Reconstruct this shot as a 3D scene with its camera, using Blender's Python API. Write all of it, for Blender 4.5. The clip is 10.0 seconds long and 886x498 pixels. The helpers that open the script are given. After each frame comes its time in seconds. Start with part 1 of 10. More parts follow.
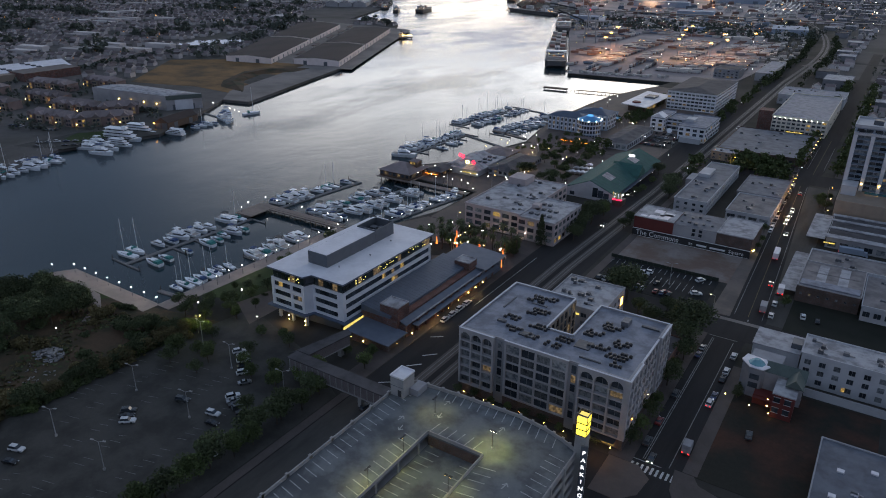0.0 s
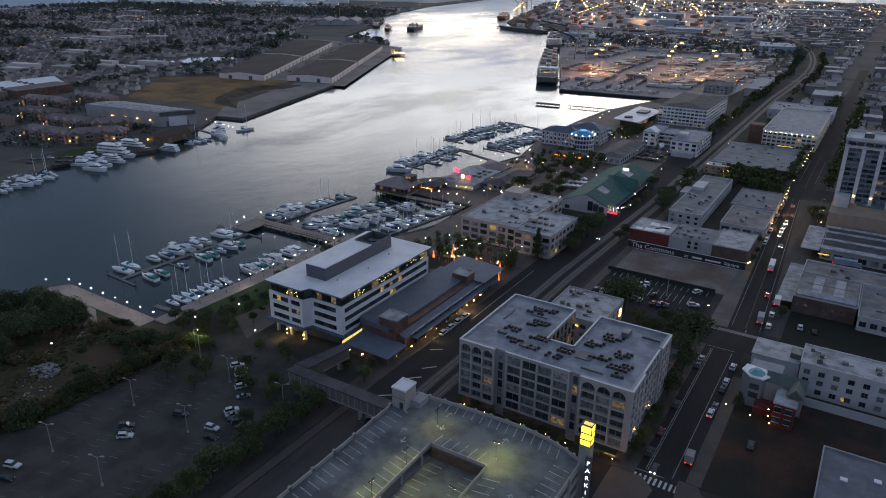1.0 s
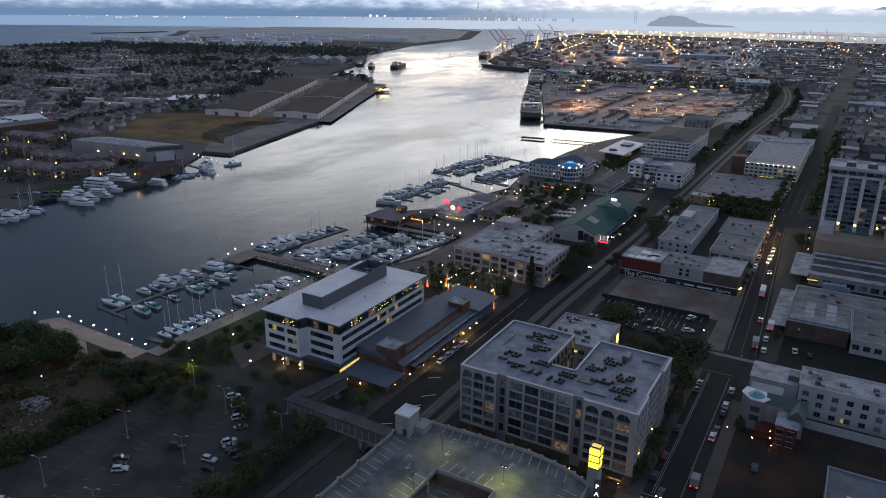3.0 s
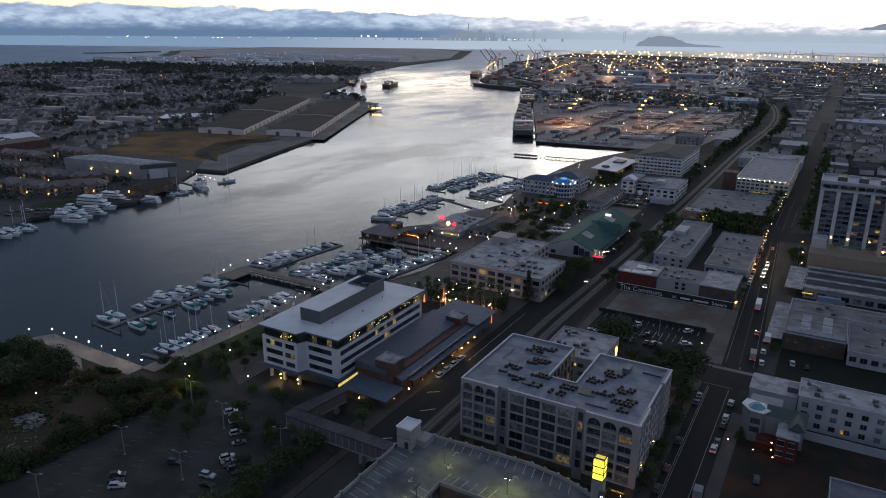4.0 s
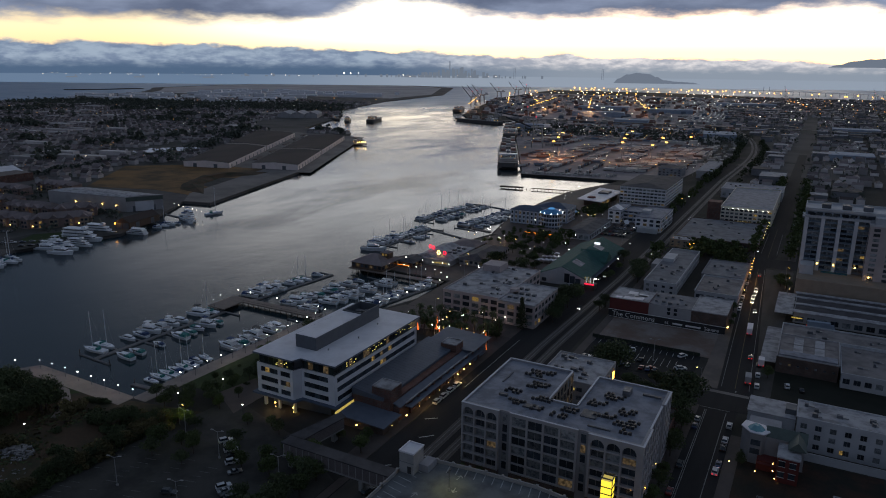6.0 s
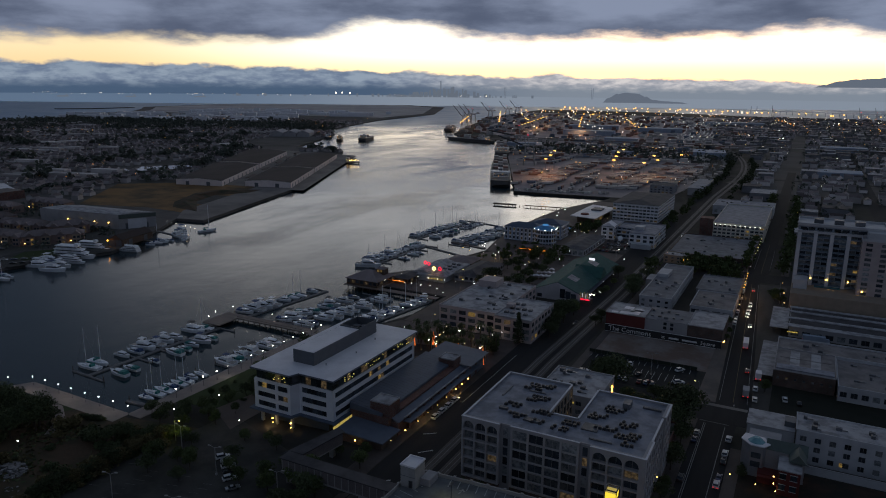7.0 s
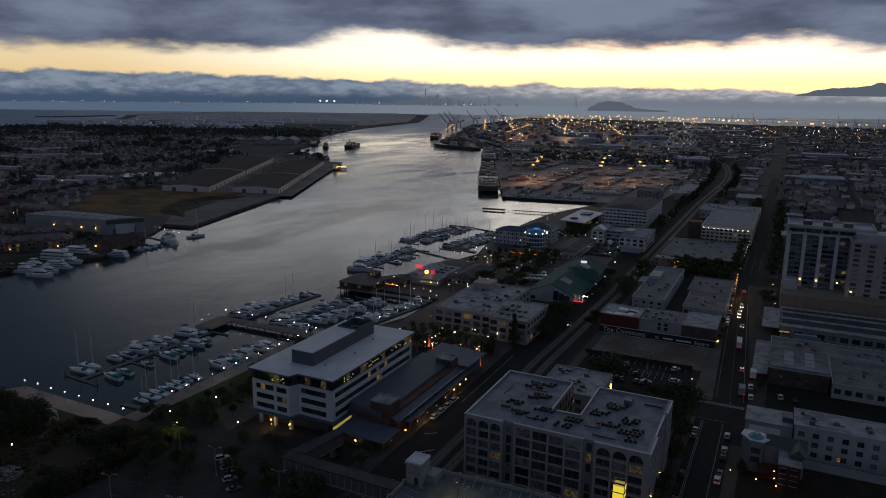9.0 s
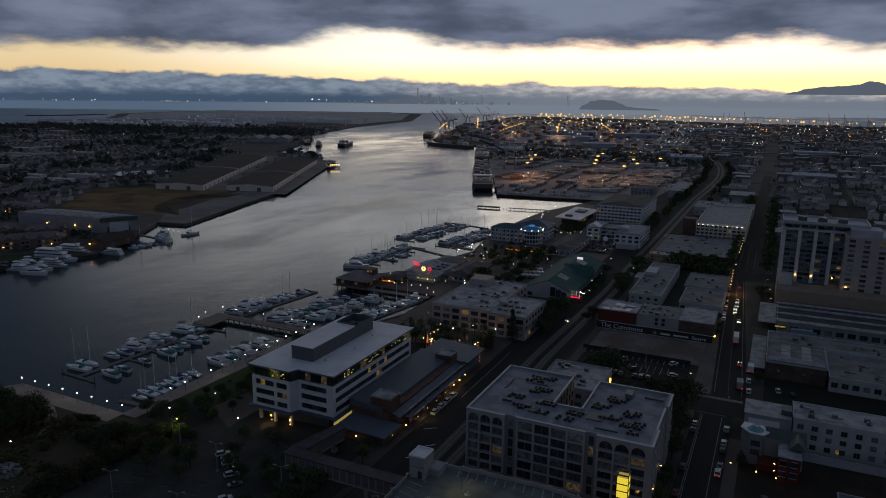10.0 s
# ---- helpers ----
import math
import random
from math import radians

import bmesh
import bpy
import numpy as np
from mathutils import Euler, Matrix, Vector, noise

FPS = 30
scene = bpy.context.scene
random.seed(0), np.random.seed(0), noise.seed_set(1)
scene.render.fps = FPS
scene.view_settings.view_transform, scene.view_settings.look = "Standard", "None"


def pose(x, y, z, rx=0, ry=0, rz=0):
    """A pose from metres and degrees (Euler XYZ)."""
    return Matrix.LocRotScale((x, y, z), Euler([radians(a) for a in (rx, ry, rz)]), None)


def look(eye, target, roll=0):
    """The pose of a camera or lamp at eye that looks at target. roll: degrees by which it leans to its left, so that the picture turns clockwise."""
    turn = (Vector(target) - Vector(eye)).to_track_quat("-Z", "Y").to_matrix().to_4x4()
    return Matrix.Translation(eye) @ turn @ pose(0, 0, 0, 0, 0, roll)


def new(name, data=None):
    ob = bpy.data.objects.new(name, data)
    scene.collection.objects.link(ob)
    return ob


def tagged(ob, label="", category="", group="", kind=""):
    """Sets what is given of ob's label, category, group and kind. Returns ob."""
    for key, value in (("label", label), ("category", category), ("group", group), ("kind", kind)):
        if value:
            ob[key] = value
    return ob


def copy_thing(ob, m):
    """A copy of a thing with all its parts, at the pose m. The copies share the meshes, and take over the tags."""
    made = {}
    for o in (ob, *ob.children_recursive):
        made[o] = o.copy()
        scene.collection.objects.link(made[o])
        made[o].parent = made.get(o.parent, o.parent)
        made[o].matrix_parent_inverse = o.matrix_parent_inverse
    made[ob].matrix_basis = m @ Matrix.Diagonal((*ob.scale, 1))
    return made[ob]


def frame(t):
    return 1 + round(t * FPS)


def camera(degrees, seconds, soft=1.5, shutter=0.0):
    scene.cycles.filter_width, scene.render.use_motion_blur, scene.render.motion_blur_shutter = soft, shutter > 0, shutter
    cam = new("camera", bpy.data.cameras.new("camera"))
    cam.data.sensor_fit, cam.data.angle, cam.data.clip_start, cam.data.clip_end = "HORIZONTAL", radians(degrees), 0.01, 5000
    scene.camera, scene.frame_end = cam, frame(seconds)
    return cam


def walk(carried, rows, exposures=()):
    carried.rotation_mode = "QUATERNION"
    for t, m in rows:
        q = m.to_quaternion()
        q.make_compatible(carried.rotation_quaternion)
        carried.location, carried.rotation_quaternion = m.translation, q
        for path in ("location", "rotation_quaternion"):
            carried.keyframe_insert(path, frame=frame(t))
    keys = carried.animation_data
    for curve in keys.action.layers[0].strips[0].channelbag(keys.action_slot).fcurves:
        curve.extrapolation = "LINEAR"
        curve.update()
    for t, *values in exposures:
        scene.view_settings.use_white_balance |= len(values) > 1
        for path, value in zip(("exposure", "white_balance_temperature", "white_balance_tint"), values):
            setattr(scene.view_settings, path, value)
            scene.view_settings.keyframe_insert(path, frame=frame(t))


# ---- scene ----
cam = camera(64.46, 10.0, soft=1.0)
PATH = [
    (0, (10.793, 9.953, 139.672), 32.5655, -23.2763, 0.586),
    (0.5, (9.771, 8.896, 138.912), 32.1957, -22.6299, 0.573),
    (1, (8.745, 7.831, 138.120), 31.8091, -21.9018, 0.562),
    (1.5, (7.715, 6.762, 137.299), 31.4446, -21.1641, 0.552),
    (2, (6.681, 5.697, 136.451), 31.0794, -20.4007, 0.545),
    (2.5, (5.643, 4.640, 135.578), 30.6822, -19.6607, 0.540),
    (4, (2.502, 1.557, 132.850), 29.5584, -17.3734, 0.544),
    (4.5, (1.443, 0.569, 131.915), 29.1774, -16.6391, 0.551),
    (5, (0.378, -0.396, 130.975), 28.8154, -15.9028, 0.561),
    (5.5, (-0.696, -1.336, 130.033), 28.4442, -15.1858, 0.573),
    (7, (-3.989, -4.014, 127.249), 27.3290, -12.9591, 0.618),
    (7.5, (-5.118, -4.863, 126.352), 26.9894, -12.2549, 0.633),
    (8, (-6.266, -5.692, 125.480), 26.6822, -12.2204, 0.646),
    (8.5, (-7.436, -6.505, 124.639), 26.3604, -12.2317, 0.657),
    (9, (-8.632, -7.306, 123.835), 26.0277, -12.2668, 0.663),
    (9.5, (-9.857, -8.100, 123.075), 25.6975, -12.3124, 0.664),
    (10, (-11.115, -8.891, 122.365), 25.3868, -12.3451, 0.657),
]
walk(cam, [(t, Matrix.Translation(eye) @ pose(0, 0, 0, 0, 0, yaw) @ pose(0, 0, 0, 90 + pitch) @ pose(0, 0, 0, 0, 0, roll)) for t, eye, yaw, pitch, roll in PATH],
     [(0, 1.05), (2.5, 0.94), (4, 0.58), (5.5, 0.10), (7.5, -0.54), (10, -0.78)])

# ---- world, sun, exposure ----
SUN_YAW = 10.0  # where the sun went down, in degrees to the left of +y


class Nodes:
    """Short hand for node trees."""

    def __init__(self, tree):
        self.t = tree
        tree.nodes.clear()

    def add(self, kind):
        return self.t.nodes.new(kind)

    def link(self, a, b):
        self.t.links.new(a, b)

    def put(self, socket, v):
        if isinstance(v, (int, float, tuple, list)):
            socket.default_value = v
        else:
            self.link(v, socket)

    def math(self, op, a, b=0.0, c=0.0):
        n = self.add("ShaderNodeMath")
        n.operation = op
        for s, v in zip(n.inputs, (a, b, c)):
            self.put(s, v)
        return n.outputs[0]

    def ramp(self, v, lo, hi, smooth=True, out=(0.0, 1.0)):
        n = self.add("ShaderNodeMapRange")
        n.interpolation_type, n.clamp = "SMOOTHSTEP" if smooth else "LINEAR", True
        for s, w in zip(n.inputs[:5], (v, lo, hi, *out)):
            self.put(s, w)
        return n.outputs[0]

    def mix(self, f, a, b, blend="MIX"):
        n = self.add("ShaderNodeMix")
        n.data_type, n.blend_type = "RGBA", blend
        self.put(n.inputs[0], f)
        for s, v in ((n.inputs[6], a), (n.inputs[7], b)):
            self.put(s, (*v, 1.0) if isinstance(v, tuple) and len(v) == 3 else v)
        return n.outputs[2]

    def noise(self, vec, scale, detail=4.0, rough=0.55, lac=2.0):
        n = self.add("ShaderNodeTexNoise")
        if vec is not None:
            self.link(vec, n.inputs["Vector"])
        n.inputs["Scale"].default_value, n.inputs["Detail"].default_value = scale, detail
        n.inputs["Roughness"].default_value, n.inputs["Lacunarity"].default_value = rough, lac
        return n.outputs[0]

    def scaled(self, vec, s, loc=(0, 0, 0)):
        n = self.add("ShaderNodeMapping")
        self.link(vec, n.inputs[0])
        n.inputs[1].default_value, n.inputs[3].default_value = loc, s
        return n.outputs[0]


def make_world():
    world = bpy.data.worlds.new("dusk")
    scene.world = world
    world.use_nodes = True
    N = Nodes(world.node_tree)
    d = N.add("ShaderNodeTexCoord").outputs["Generated"]
    sep = N.add("ShaderNodeSeparateXYZ")
    N.link(d, sep.inputs[0])
    x, y, z = sep.outputs
    yaw = radians(SUN_YAW)
    west = N.math("ADD", N.math("MULTIPLY", x, -math.sin(yaw)), N.math("MULTIPLY", y, math.cos(yaw)))
    left = N.math("ADD", N.math("MULTIPLY", x, -math.cos(yaw)), N.math("MULTIPLY", y, -math.sin(yaw)))
    big = N.noise(N.scaled(d, (1, 1, 3.0), (2, 0, 0)), 4.0, 3.0, 0.5)
    mid = N.noise(N.scaled(d, (1, 1, 4.5)), 9.0, 5.0, 0.55)
    fine = N.noise(N.scaled(d, (1, 1, 3)), 30.0, 6.0, 0.62)

    def lift(lo, hi, amount, total):
        return N.math("MULTIPLY_ADD", N.ramp(left, lo, hi), amount, total)

    # the lower edge of the cloud deck: high over the channel mouth, low towards both ends
    edge = lift(0.24, 0.34, 0.018, 0.0625)
    edge = lift(0.39, 0.50, -0.027, edge)
    edge = lift(-0.08, -0.12, 0.008, edge)
    edge = lift(-0.18, -0.26, -0.014, edge)
    base = N.math("SUBTRACT", z, edge)
    base = N.math("MULTIPLY_ADD", N.math("SUBTRACT", mid, 0.5), 0.030, base)
    base = N.math("MULTIPLY_ADD", N.math("SUBTRACT", fine, 0.5), 0.016, base)
    deck = N.ramp(base, -0.008, 0.013)
    # the fog bank lying on the far shore, with a billowing crest
    puff = N.noise(N.scaled(d, (1, 1, 2.4), (3, 1, 0)), 24.0, 6.0, 0.58)
    billow = N.noise(N.scaled(d, (1, 1, 3.4), (7, 2, 0)), 40.0, 6.0, 0.60)
    crest = lift(0.05, 0.70, 0.0125, 0.0140)
    crest = lift(0.0, -0.30, -0.007, crest)
    crest = lift(0.125, 0.150, 0.006, crest)
    crest = lift(0.155, 0.185, -0.006, crest)
    fogline = N.math("MULTIPLY_ADD", N.math("SUBTRACT", puff, 0.5), -0.020, N.math("SUBTRACT", z, crest))
    fog = N.ramp(fogline, 0.0026, -0.0026)
    glow = N.ramp(west, 0.72, 0.97)
    gap = N.mix(glow, (1.24, 1.00, 0.64), (1.75, 1.72, 1.58))
    gap = N.mix(N.ramp(z, 0.05, 0.02), gap, N.mix(glow, (1.16, 0.90, 0.52), (1.56, 1.40, 0.86)))
    gap = N.mix(N.ramp(west, 0.55, -0.2), gap, (0.16, 0.19, 0.26))
    cloudtex = N.ramp(N.math("ADD", N.math("MULTIPLY", mid, 0.30), N.math("ADD", N.math("MULTIPLY", big, 0.60), N.math("MULTIPLY", fine, 0.10))), 0.38, 0.62)
    cloud = N.mix(cloudtex, (0.122, 0.152, 0.236), (0.315, 0.372, 0.52))
    # higher up the deck thins: pale over the west, dim overhead and in the east
    high = N.mix(cloudtex, (0.084, 0.114, 0.170), (0.132, 0.172, 0.248))
    pale = N.mix(cloudtex, (1.20, 1.22, 1.27), (1.75, 1.72, 1.70))
    band = N.math("MULTIPLY", N.ramp(z, 0.44, 0.18), N.ramp(west, 0.61, 0.985))
    cloud = N.mix(N.ramp(z, 0.124, 0.150), cloud, N.mix(band, high, pale))
    sky = N.add("ShaderNodeTexSky")
    sky.sky_type, sky.sun_disc, sky.sun_elevation, sky.sun_rotation = "NISHITA", False, radians(2.0), radians(-SUN_YAW)
    clear = N.mix(0.06, gap, sky.outputs[0], "ADD")
    colour = N.mix(deck, clear, cloud)
    # fog bank, the dim far shore under it, and the far bay
    curl = N.ramp(N.math("ADD", N.math("MULTIPLY", billow, 0.6), N.math("MULTIPLY", puff, 0.4)), 0.40, 0.62)
    west_fog = N.ramp(left, 0.42, 0.12)
    bank = N.mix(curl, N.mix(west_fog, (0.20, 0.265, 0.39), (0.44, 0.46, 0.53)), N.mix(west_fog, (0.37, 0.455, 0.57), (0.88, 0.84, 0.84)))
    sink = N.math("MULTIPLY_ADD", N.math("SUBTRACT", billow, 0.5), 0.010, z)
    bank = N.mix(N.ramp(sink, 0.009, -0.005), bank, N.mix(west_fog, (0.085, 0.140, 0.235), (0.28, 0.33, 0.405)))
    bay = N.mix(N.ramp(left, 0.62, 0.30), (0.145, 0.215, 0.325), (0.30, 0.355, 0.44))
    bank = N.mix(N.ramp(z, -0.0110, -0.0122), bank, bay)
    colour = N.mix(fog, colour, bank)
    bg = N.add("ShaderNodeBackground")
    N.link(colour, bg.inputs[0])
    bg.inputs[1].default_value = 1.0
    N.link(bg.outputs[0], N.add("ShaderNodeOutputWorld").inputs[0])


make_world()
sun = new("sun", bpy.data.lights.new("sun", "SUN"))
sun.data.energy, sun.data.angle, sun.data.color = 0.18, radians(25), (1.0, 0.86, 0.66)
sun.matrix_world = look((0, 0, 0), (math.sin(radians(SUN_YAW)), -math.cos(radians(SUN_YAW)), -0.12))

# ---- materials ----
def mat(name, colour, rough=0.7, metal=0.0, second=None, scale=0.4, amount=0.5, fine=0.25, fine_scale=6.0, bump=0.0, each=0.0, specular=0.5, stretch=(1, 1, 1), island=0.0):
    """A surface with broad stains towards a second colour, fine grain, relief and a shift from object to object."""
    m = bpy.data.materials.new(name)
    m.use_nodes = True
    N = Nodes(m.node_tree)
    b = N.add("ShaderNodeBsdfPrincipled")
    N.link(b.outputs[0], N.add("ShaderNodeOutputMaterial").inputs[0])
    vec = N.scaled(N.add("ShaderNodeNewGeometry").outputs["Position"], stretch)
    second = second or tuple(c * 0.62 for c in colour)
    c = N.mix(N.math("MULTIPLY", N.ramp(N.noise(vec, scale, 5.0, 0.6), 0.38, 0.68), amount), colour, second)
    grain = N.noise(vec, fine_scale, 3.0, 0.65)
    c = N.mix(1.0, c, N.mix(fine, (1, 1, 1), N.mix(grain, (0.25, 0.25, 0.25), (1.6, 1.6, 1.6))), "MULTIPLY")
    if each:
        r = N.add("ShaderNodeObjectInfo").outputs["Random"]
        c = N.mix(1.0, c, N.mix(r, (1 - each,) * 3, (1 + each,) * 3), "MULTIPLY")
    if island:
        r = N.add("ShaderNodeNewGeometry").outputs["Random Per Island"]
        c = N.mix(1.0, c, N.mix(r, (1 - island,) * 3, (1 + island,) * 3), "MULTIPLY")
    N.link(c, b.inputs["Base Color"])
    N.put(b.inputs["Roughness"], N.ramp(grain, 0.2, 0.8, False, (max(rough - 0.1, 0.02), min(rough + 0.1, 1.0))))
    b.inputs["Metallic"].default_value, b.inputs["Specular IOR Level"].default_value = metal, specular
    if bump:
        n = N.add("ShaderNodeBump")
        n.inputs["Strength"].default_value, n.inputs["Distance"].default_value = 0.6, bump
        N.link(grain, n.inputs["Height"])
        N.link(n.outputs[0], b.inputs["Normal"])
    return m


def glow(name, colour, strength, sampled=True):
    """What gives off light: lamps and lit rooms; also the far hills, skyline and bridge, whose glow stands in for haze.
    """
    m = bpy.data.materials.new(name)
    m.use_nodes = True
    N = Nodes(m.node_tree)
    e = N.add("ShaderNodeEmission")
    e.inputs[0].default_value, e.inputs[1].default_value = (*colour, 1), strength
    N.link(e.outputs[0], N.add("ShaderNodeOutputMaterial").inputs[0])
    if not sampled:
        m.cycles.emission_sampling = "NONE"
    return m


def lit_room(name, colour, strength, scale=1.2):
    """A lit window: an uneven warm room behind a glossy pane."""
    m = bpy.data.materials.new(name)
    m.use_nodes = True
    N = Nodes(m.node_tree)
    b = N.add("ShaderNodeBsdfPrincipled")
    N.link(b.outputs[0], N.add("ShaderNodeOutputMaterial").inputs[0])
    vec = N.add("ShaderNodeNewGeometry").outputs["Position"]
    n = N.ramp(N.noise(vec, scale, 2.0), 0.30, 0.75)
    b.inputs["Base Color"].default_value = (0.03, 0.03, 0.03, 1)
    b.inputs["Roughness"].default_value = 0.15
    N.link(N.mix(n, tuple(c * 0.12 for c in colour), colour), b.inputs["Emission Color"])
    b.inputs["Emission Strength"].default_value = strength
    m.cycles.emission_sampling = "NONE"
    return m


def brick(name, colour, second, mortar, size=0.6):
    m = bpy.data.materials.new(name)
    m.use_nodes = True
    N = Nodes(m.node_tree)
    b = N.add("ShaderNodeBsdfPrincipled")
    N.link(b.outputs[0], N.add("ShaderNodeOutputMaterial").inputs[0])
    vec = N.add("ShaderNodeTexCoord").outputs["Object"]
    t = N.add("ShaderNodeTexBrick")
    turn = N.add("ShaderNodeMapping")
    turn.inputs[2].default_value = (radians(90), 0, 0)
    N.link(vec, turn.inputs[0])
    N.link(turn.outputs[0], t.inputs[0])
    for s, v in (("Color1", colour), ("Color2", second), ("Mortar", mortar)):
        t.inputs[s].default_value = (*v, 1)
    t.inputs["Scale"].default_value = 1.0
    t.inputs["Mortar Size"].default_value, t.inputs["Brick Width"].default_value, t.inputs["Row Height"].default_value = 0.012, 0.24, 0.075
    stain = N.ramp(N.noise(vec, 0.25, 4.0), 0.35, 0.7)
    N.link(N.mix(1.0, t.outputs[0], N.mix(stain, (0.7, 0.7, 0.7), (1.15, 1.1, 1.1)), "MULTIPLY"), b.inputs["Base Color"])
    b.inputs["Roughness"].default_value = 0.85
    return m


def make_water():
    m = bpy.data.materials.new("harbour_water")
    m.use_nodes = True
    N = Nodes(m.node_tree)
    b = N.add("ShaderNodeBsdfPrincipled")
    N.link(b.outputs[0], N.add("ShaderNodeOutputMaterial").inputs[0])
    vec = N.add("ShaderNodeNewGeometry").outputs["Position"]
    
    b.inputs["IOR"].default_value = 1.333
    slick = N.ramp(N.noise(N.scaled(vec, (1.0, 0.45, 1), (40, 0, 0)), 0.011, 5.0, 0.62), 0.40, 0.66)
    away = N.add("ShaderNodeVectorMath")
    away.operation = "LENGTH"
    N.link(vec, away.inputs[0])
    chop = N.ramp(away.outputs["Value"], 1900, 3000)  # the open bay is rougher than the harbour
    N.put(b.inputs["Roughness"], N.math("MULTIPLY_ADD", chop, 0.32, N.ramp(slick, 0.0, 1.0, False, (0.10, 0.24))))
    # the bay's pale blue base colour stands in for reflected sky
    N.link(N.mix(chop, (0.014, 0.030, 0.038), (0.22, 0.31, 0.42)), b.inputs["Base Color"])
    h = N.math("ADD", N.math("MULTIPLY", N.noise(N.scaled(vec, (1.0, 0.55, 1)), 0.16, 5.0, 0.6), 1.0), N.math("MULTIPLY", N.noise(vec, 0.9, 3.0, 0.6), 0.22))
    bump = N.add("ShaderNodeBump")
    N.put(bump.inputs["Strength"], N.math("MULTIPLY_ADD", chop, 0.30, N.ramp(slick, 0.0, 1.0, False, (0.04, 0.20))))
    bump.inputs["Distance"].default_value = 0.8
    N.link(h, bump.inputs["Height"])
    swell = N.add("ShaderNodeBump")
    swell.inputs["Strength"].default_value, swell.inputs["Distance"].default_value = 1.0, 0.5
    N.link(N.noise(N.scaled(vec, (1.0, 0.6, 1), (9, 4, 0)), 0.016, 4.0, 0.55), swell.inputs["Height"])
    N.link(swell.outputs[0], bump.inputs["Normal"])
    N.link(bump.outputs[0], b.inputs["Normal"])
    return m


WATER = make_water()
NEWLOT = mat("fresh_asphalt", (0.020, 0.021, 0.022), 0.9, second=(0.013, 0.014, 0.015), scale=0.15, amount=0.8, fine=0.3, fine_scale=1.0, specular=0.2)
RUBBLE = mat("broken_concrete", (0.24, 0.23, 0.23), 0.9, second=(0.12, 0.115, 0.115), scale=0.5, amount=0.9, island=0.4)
ROAD = mat("road_asphalt", (0.042, 0.040, 0.040), 0.9, second=(0.027, 0.026, 0.027), scale=0.12, amount=0.7, fine=0.3, fine_scale=2.0, stretch=(1, 0.12, 1), specular=0.07)
LOT = mat("lot_asphalt", (0.070, 0.066, 0.060), 0.9, second=(0.036, 0.035, 0.032), scale=0.09, amount=0.9, fine=0.4, fine_scale=0.9, specular=0.25)
LANE = mat("lane_asphalt", (0.074, 0.069, 0.063), 0.9, second=(0.038, 0.036, 0.034), scale=0.1, amount=0.8, fine=0.35, fine_scale=1.2, stretch=(1, 0.2, 1), specular=0.25)
# pale walk concrete, its base colour raised further for the lamplight
PROMENADE = mat("pale_promenade_concrete", (0.25, 0.205, 0.185), 0.85, second=(0.165, 0.135, 0.122), scale=0.2, fine=0.3, fine_scale=1.5)
# ground across the channel and beyond the yards, paled to suggest haze
ISLAND = mat("island_ground", (0.135, 0.122, 0.116), 0.95, second=(0.075, 0.074, 0.064), scale=0.012, amount=0.9, fine=0.5, fine_scale=0.09, specular=0.07)
GROUND = mat("city_ground", (0.062, 0.057, 0.052), 0.95, second=(0.032, 0.034, 0.028), scale=0.018, amount=0.9, fine=0.5, fine_scale=0.12, specular=0.07)
PAVING = mat("concrete_pavement", (0.105, 0.088, 0.082), 0.85, second=(0.066, 0.056, 0.052), scale=0.15, fine=0.3, fine_scale=1.5, specular=0.2)
PLAZA = mat("plaza_paving", (0.12, 0.092, 0.08), 0.85, second=(0.07, 0.058, 0.054), scale=0.12, fine=0.35, fine_scale=1.1)
DIRT = mat("bare_earth", (0.092, 0.060, 0.038), 0.95, second=(0.040, 0.042, 0.024), scale=0.07, amount=1.0, fine=0.6, fine_scale=0.7, specular=0.2)
PADBARE = mat("bare_lot", (0.17, 0.135, 0.115), 0.95, second=(0.10, 0.085, 0.075), scale=0.08, amount=0.9, fine=0.3, fine_scale=0.7)
GRASS = mat("lawn", (0.046, 0.066, 0.024), 0.95, second=(0.028, 0.040, 0.017), scale=0.15, fine=0.5, fine_scale=1.5, bump=0.05, specular=0.15)
DARKLOT = mat("weedy_ground", (0.028, 0.029, 0.023), 0.95, second=(0.022, 0.024, 0.018), scale=0.1, amount=0.9, fine=0.4, fine_scale=0.8, specular=0.15)
DRYGRASS = mat("dry_grass", (0.235, 0.132, 0.054), 0.95, second=(0.085, 0.060, 0.034), scale=0.026, amount=1.0, fine=0.5, fine_scale=0.15, specular=0.2)
RAILSTEEL = mat("worn_rail_steel", (0.20, 0.19, 0.19), 0.65, fine=0.2)
BALLAST = mat("track_ballast", (0.095, 0.083, 0.078), 0.95, second=(0.062, 0.056, 0.052), scale=0.2, fine=0.5, fine_scale=3.0)
QUAY = mat("quay_concrete", (0.21, 0.185, 0.17), 0.9, second=(0.12, 0.105, 0.10), scale=0.03, amount=0.9, fine=0.35, fine_scale=0.4)
# yard concrete, its base colour lifted to stand in for haze
PORTYARD = mat("port_yard", (0.33, 0.275, 0.27), 0.9, second=(0.20, 0.172, 0.172), scale=0.012, amount=0.9, fine=0.4, fine_scale=0.1)
TARMAC = mat("old_tarmac", (0.42, 0.39, 0.39), 0.9, second=(0.30, 0.27, 0.265), scale=0.004, amount=0.9, fine=0.35, fine_scale=0.02)
DECK = mat("parking_deck", (0.155, 0.164, 0.172), 0.85, second=(0.072, 0.077, 0.085), scale=0.13, amount=1.0, fine=0.35, fine_scale=0.9)
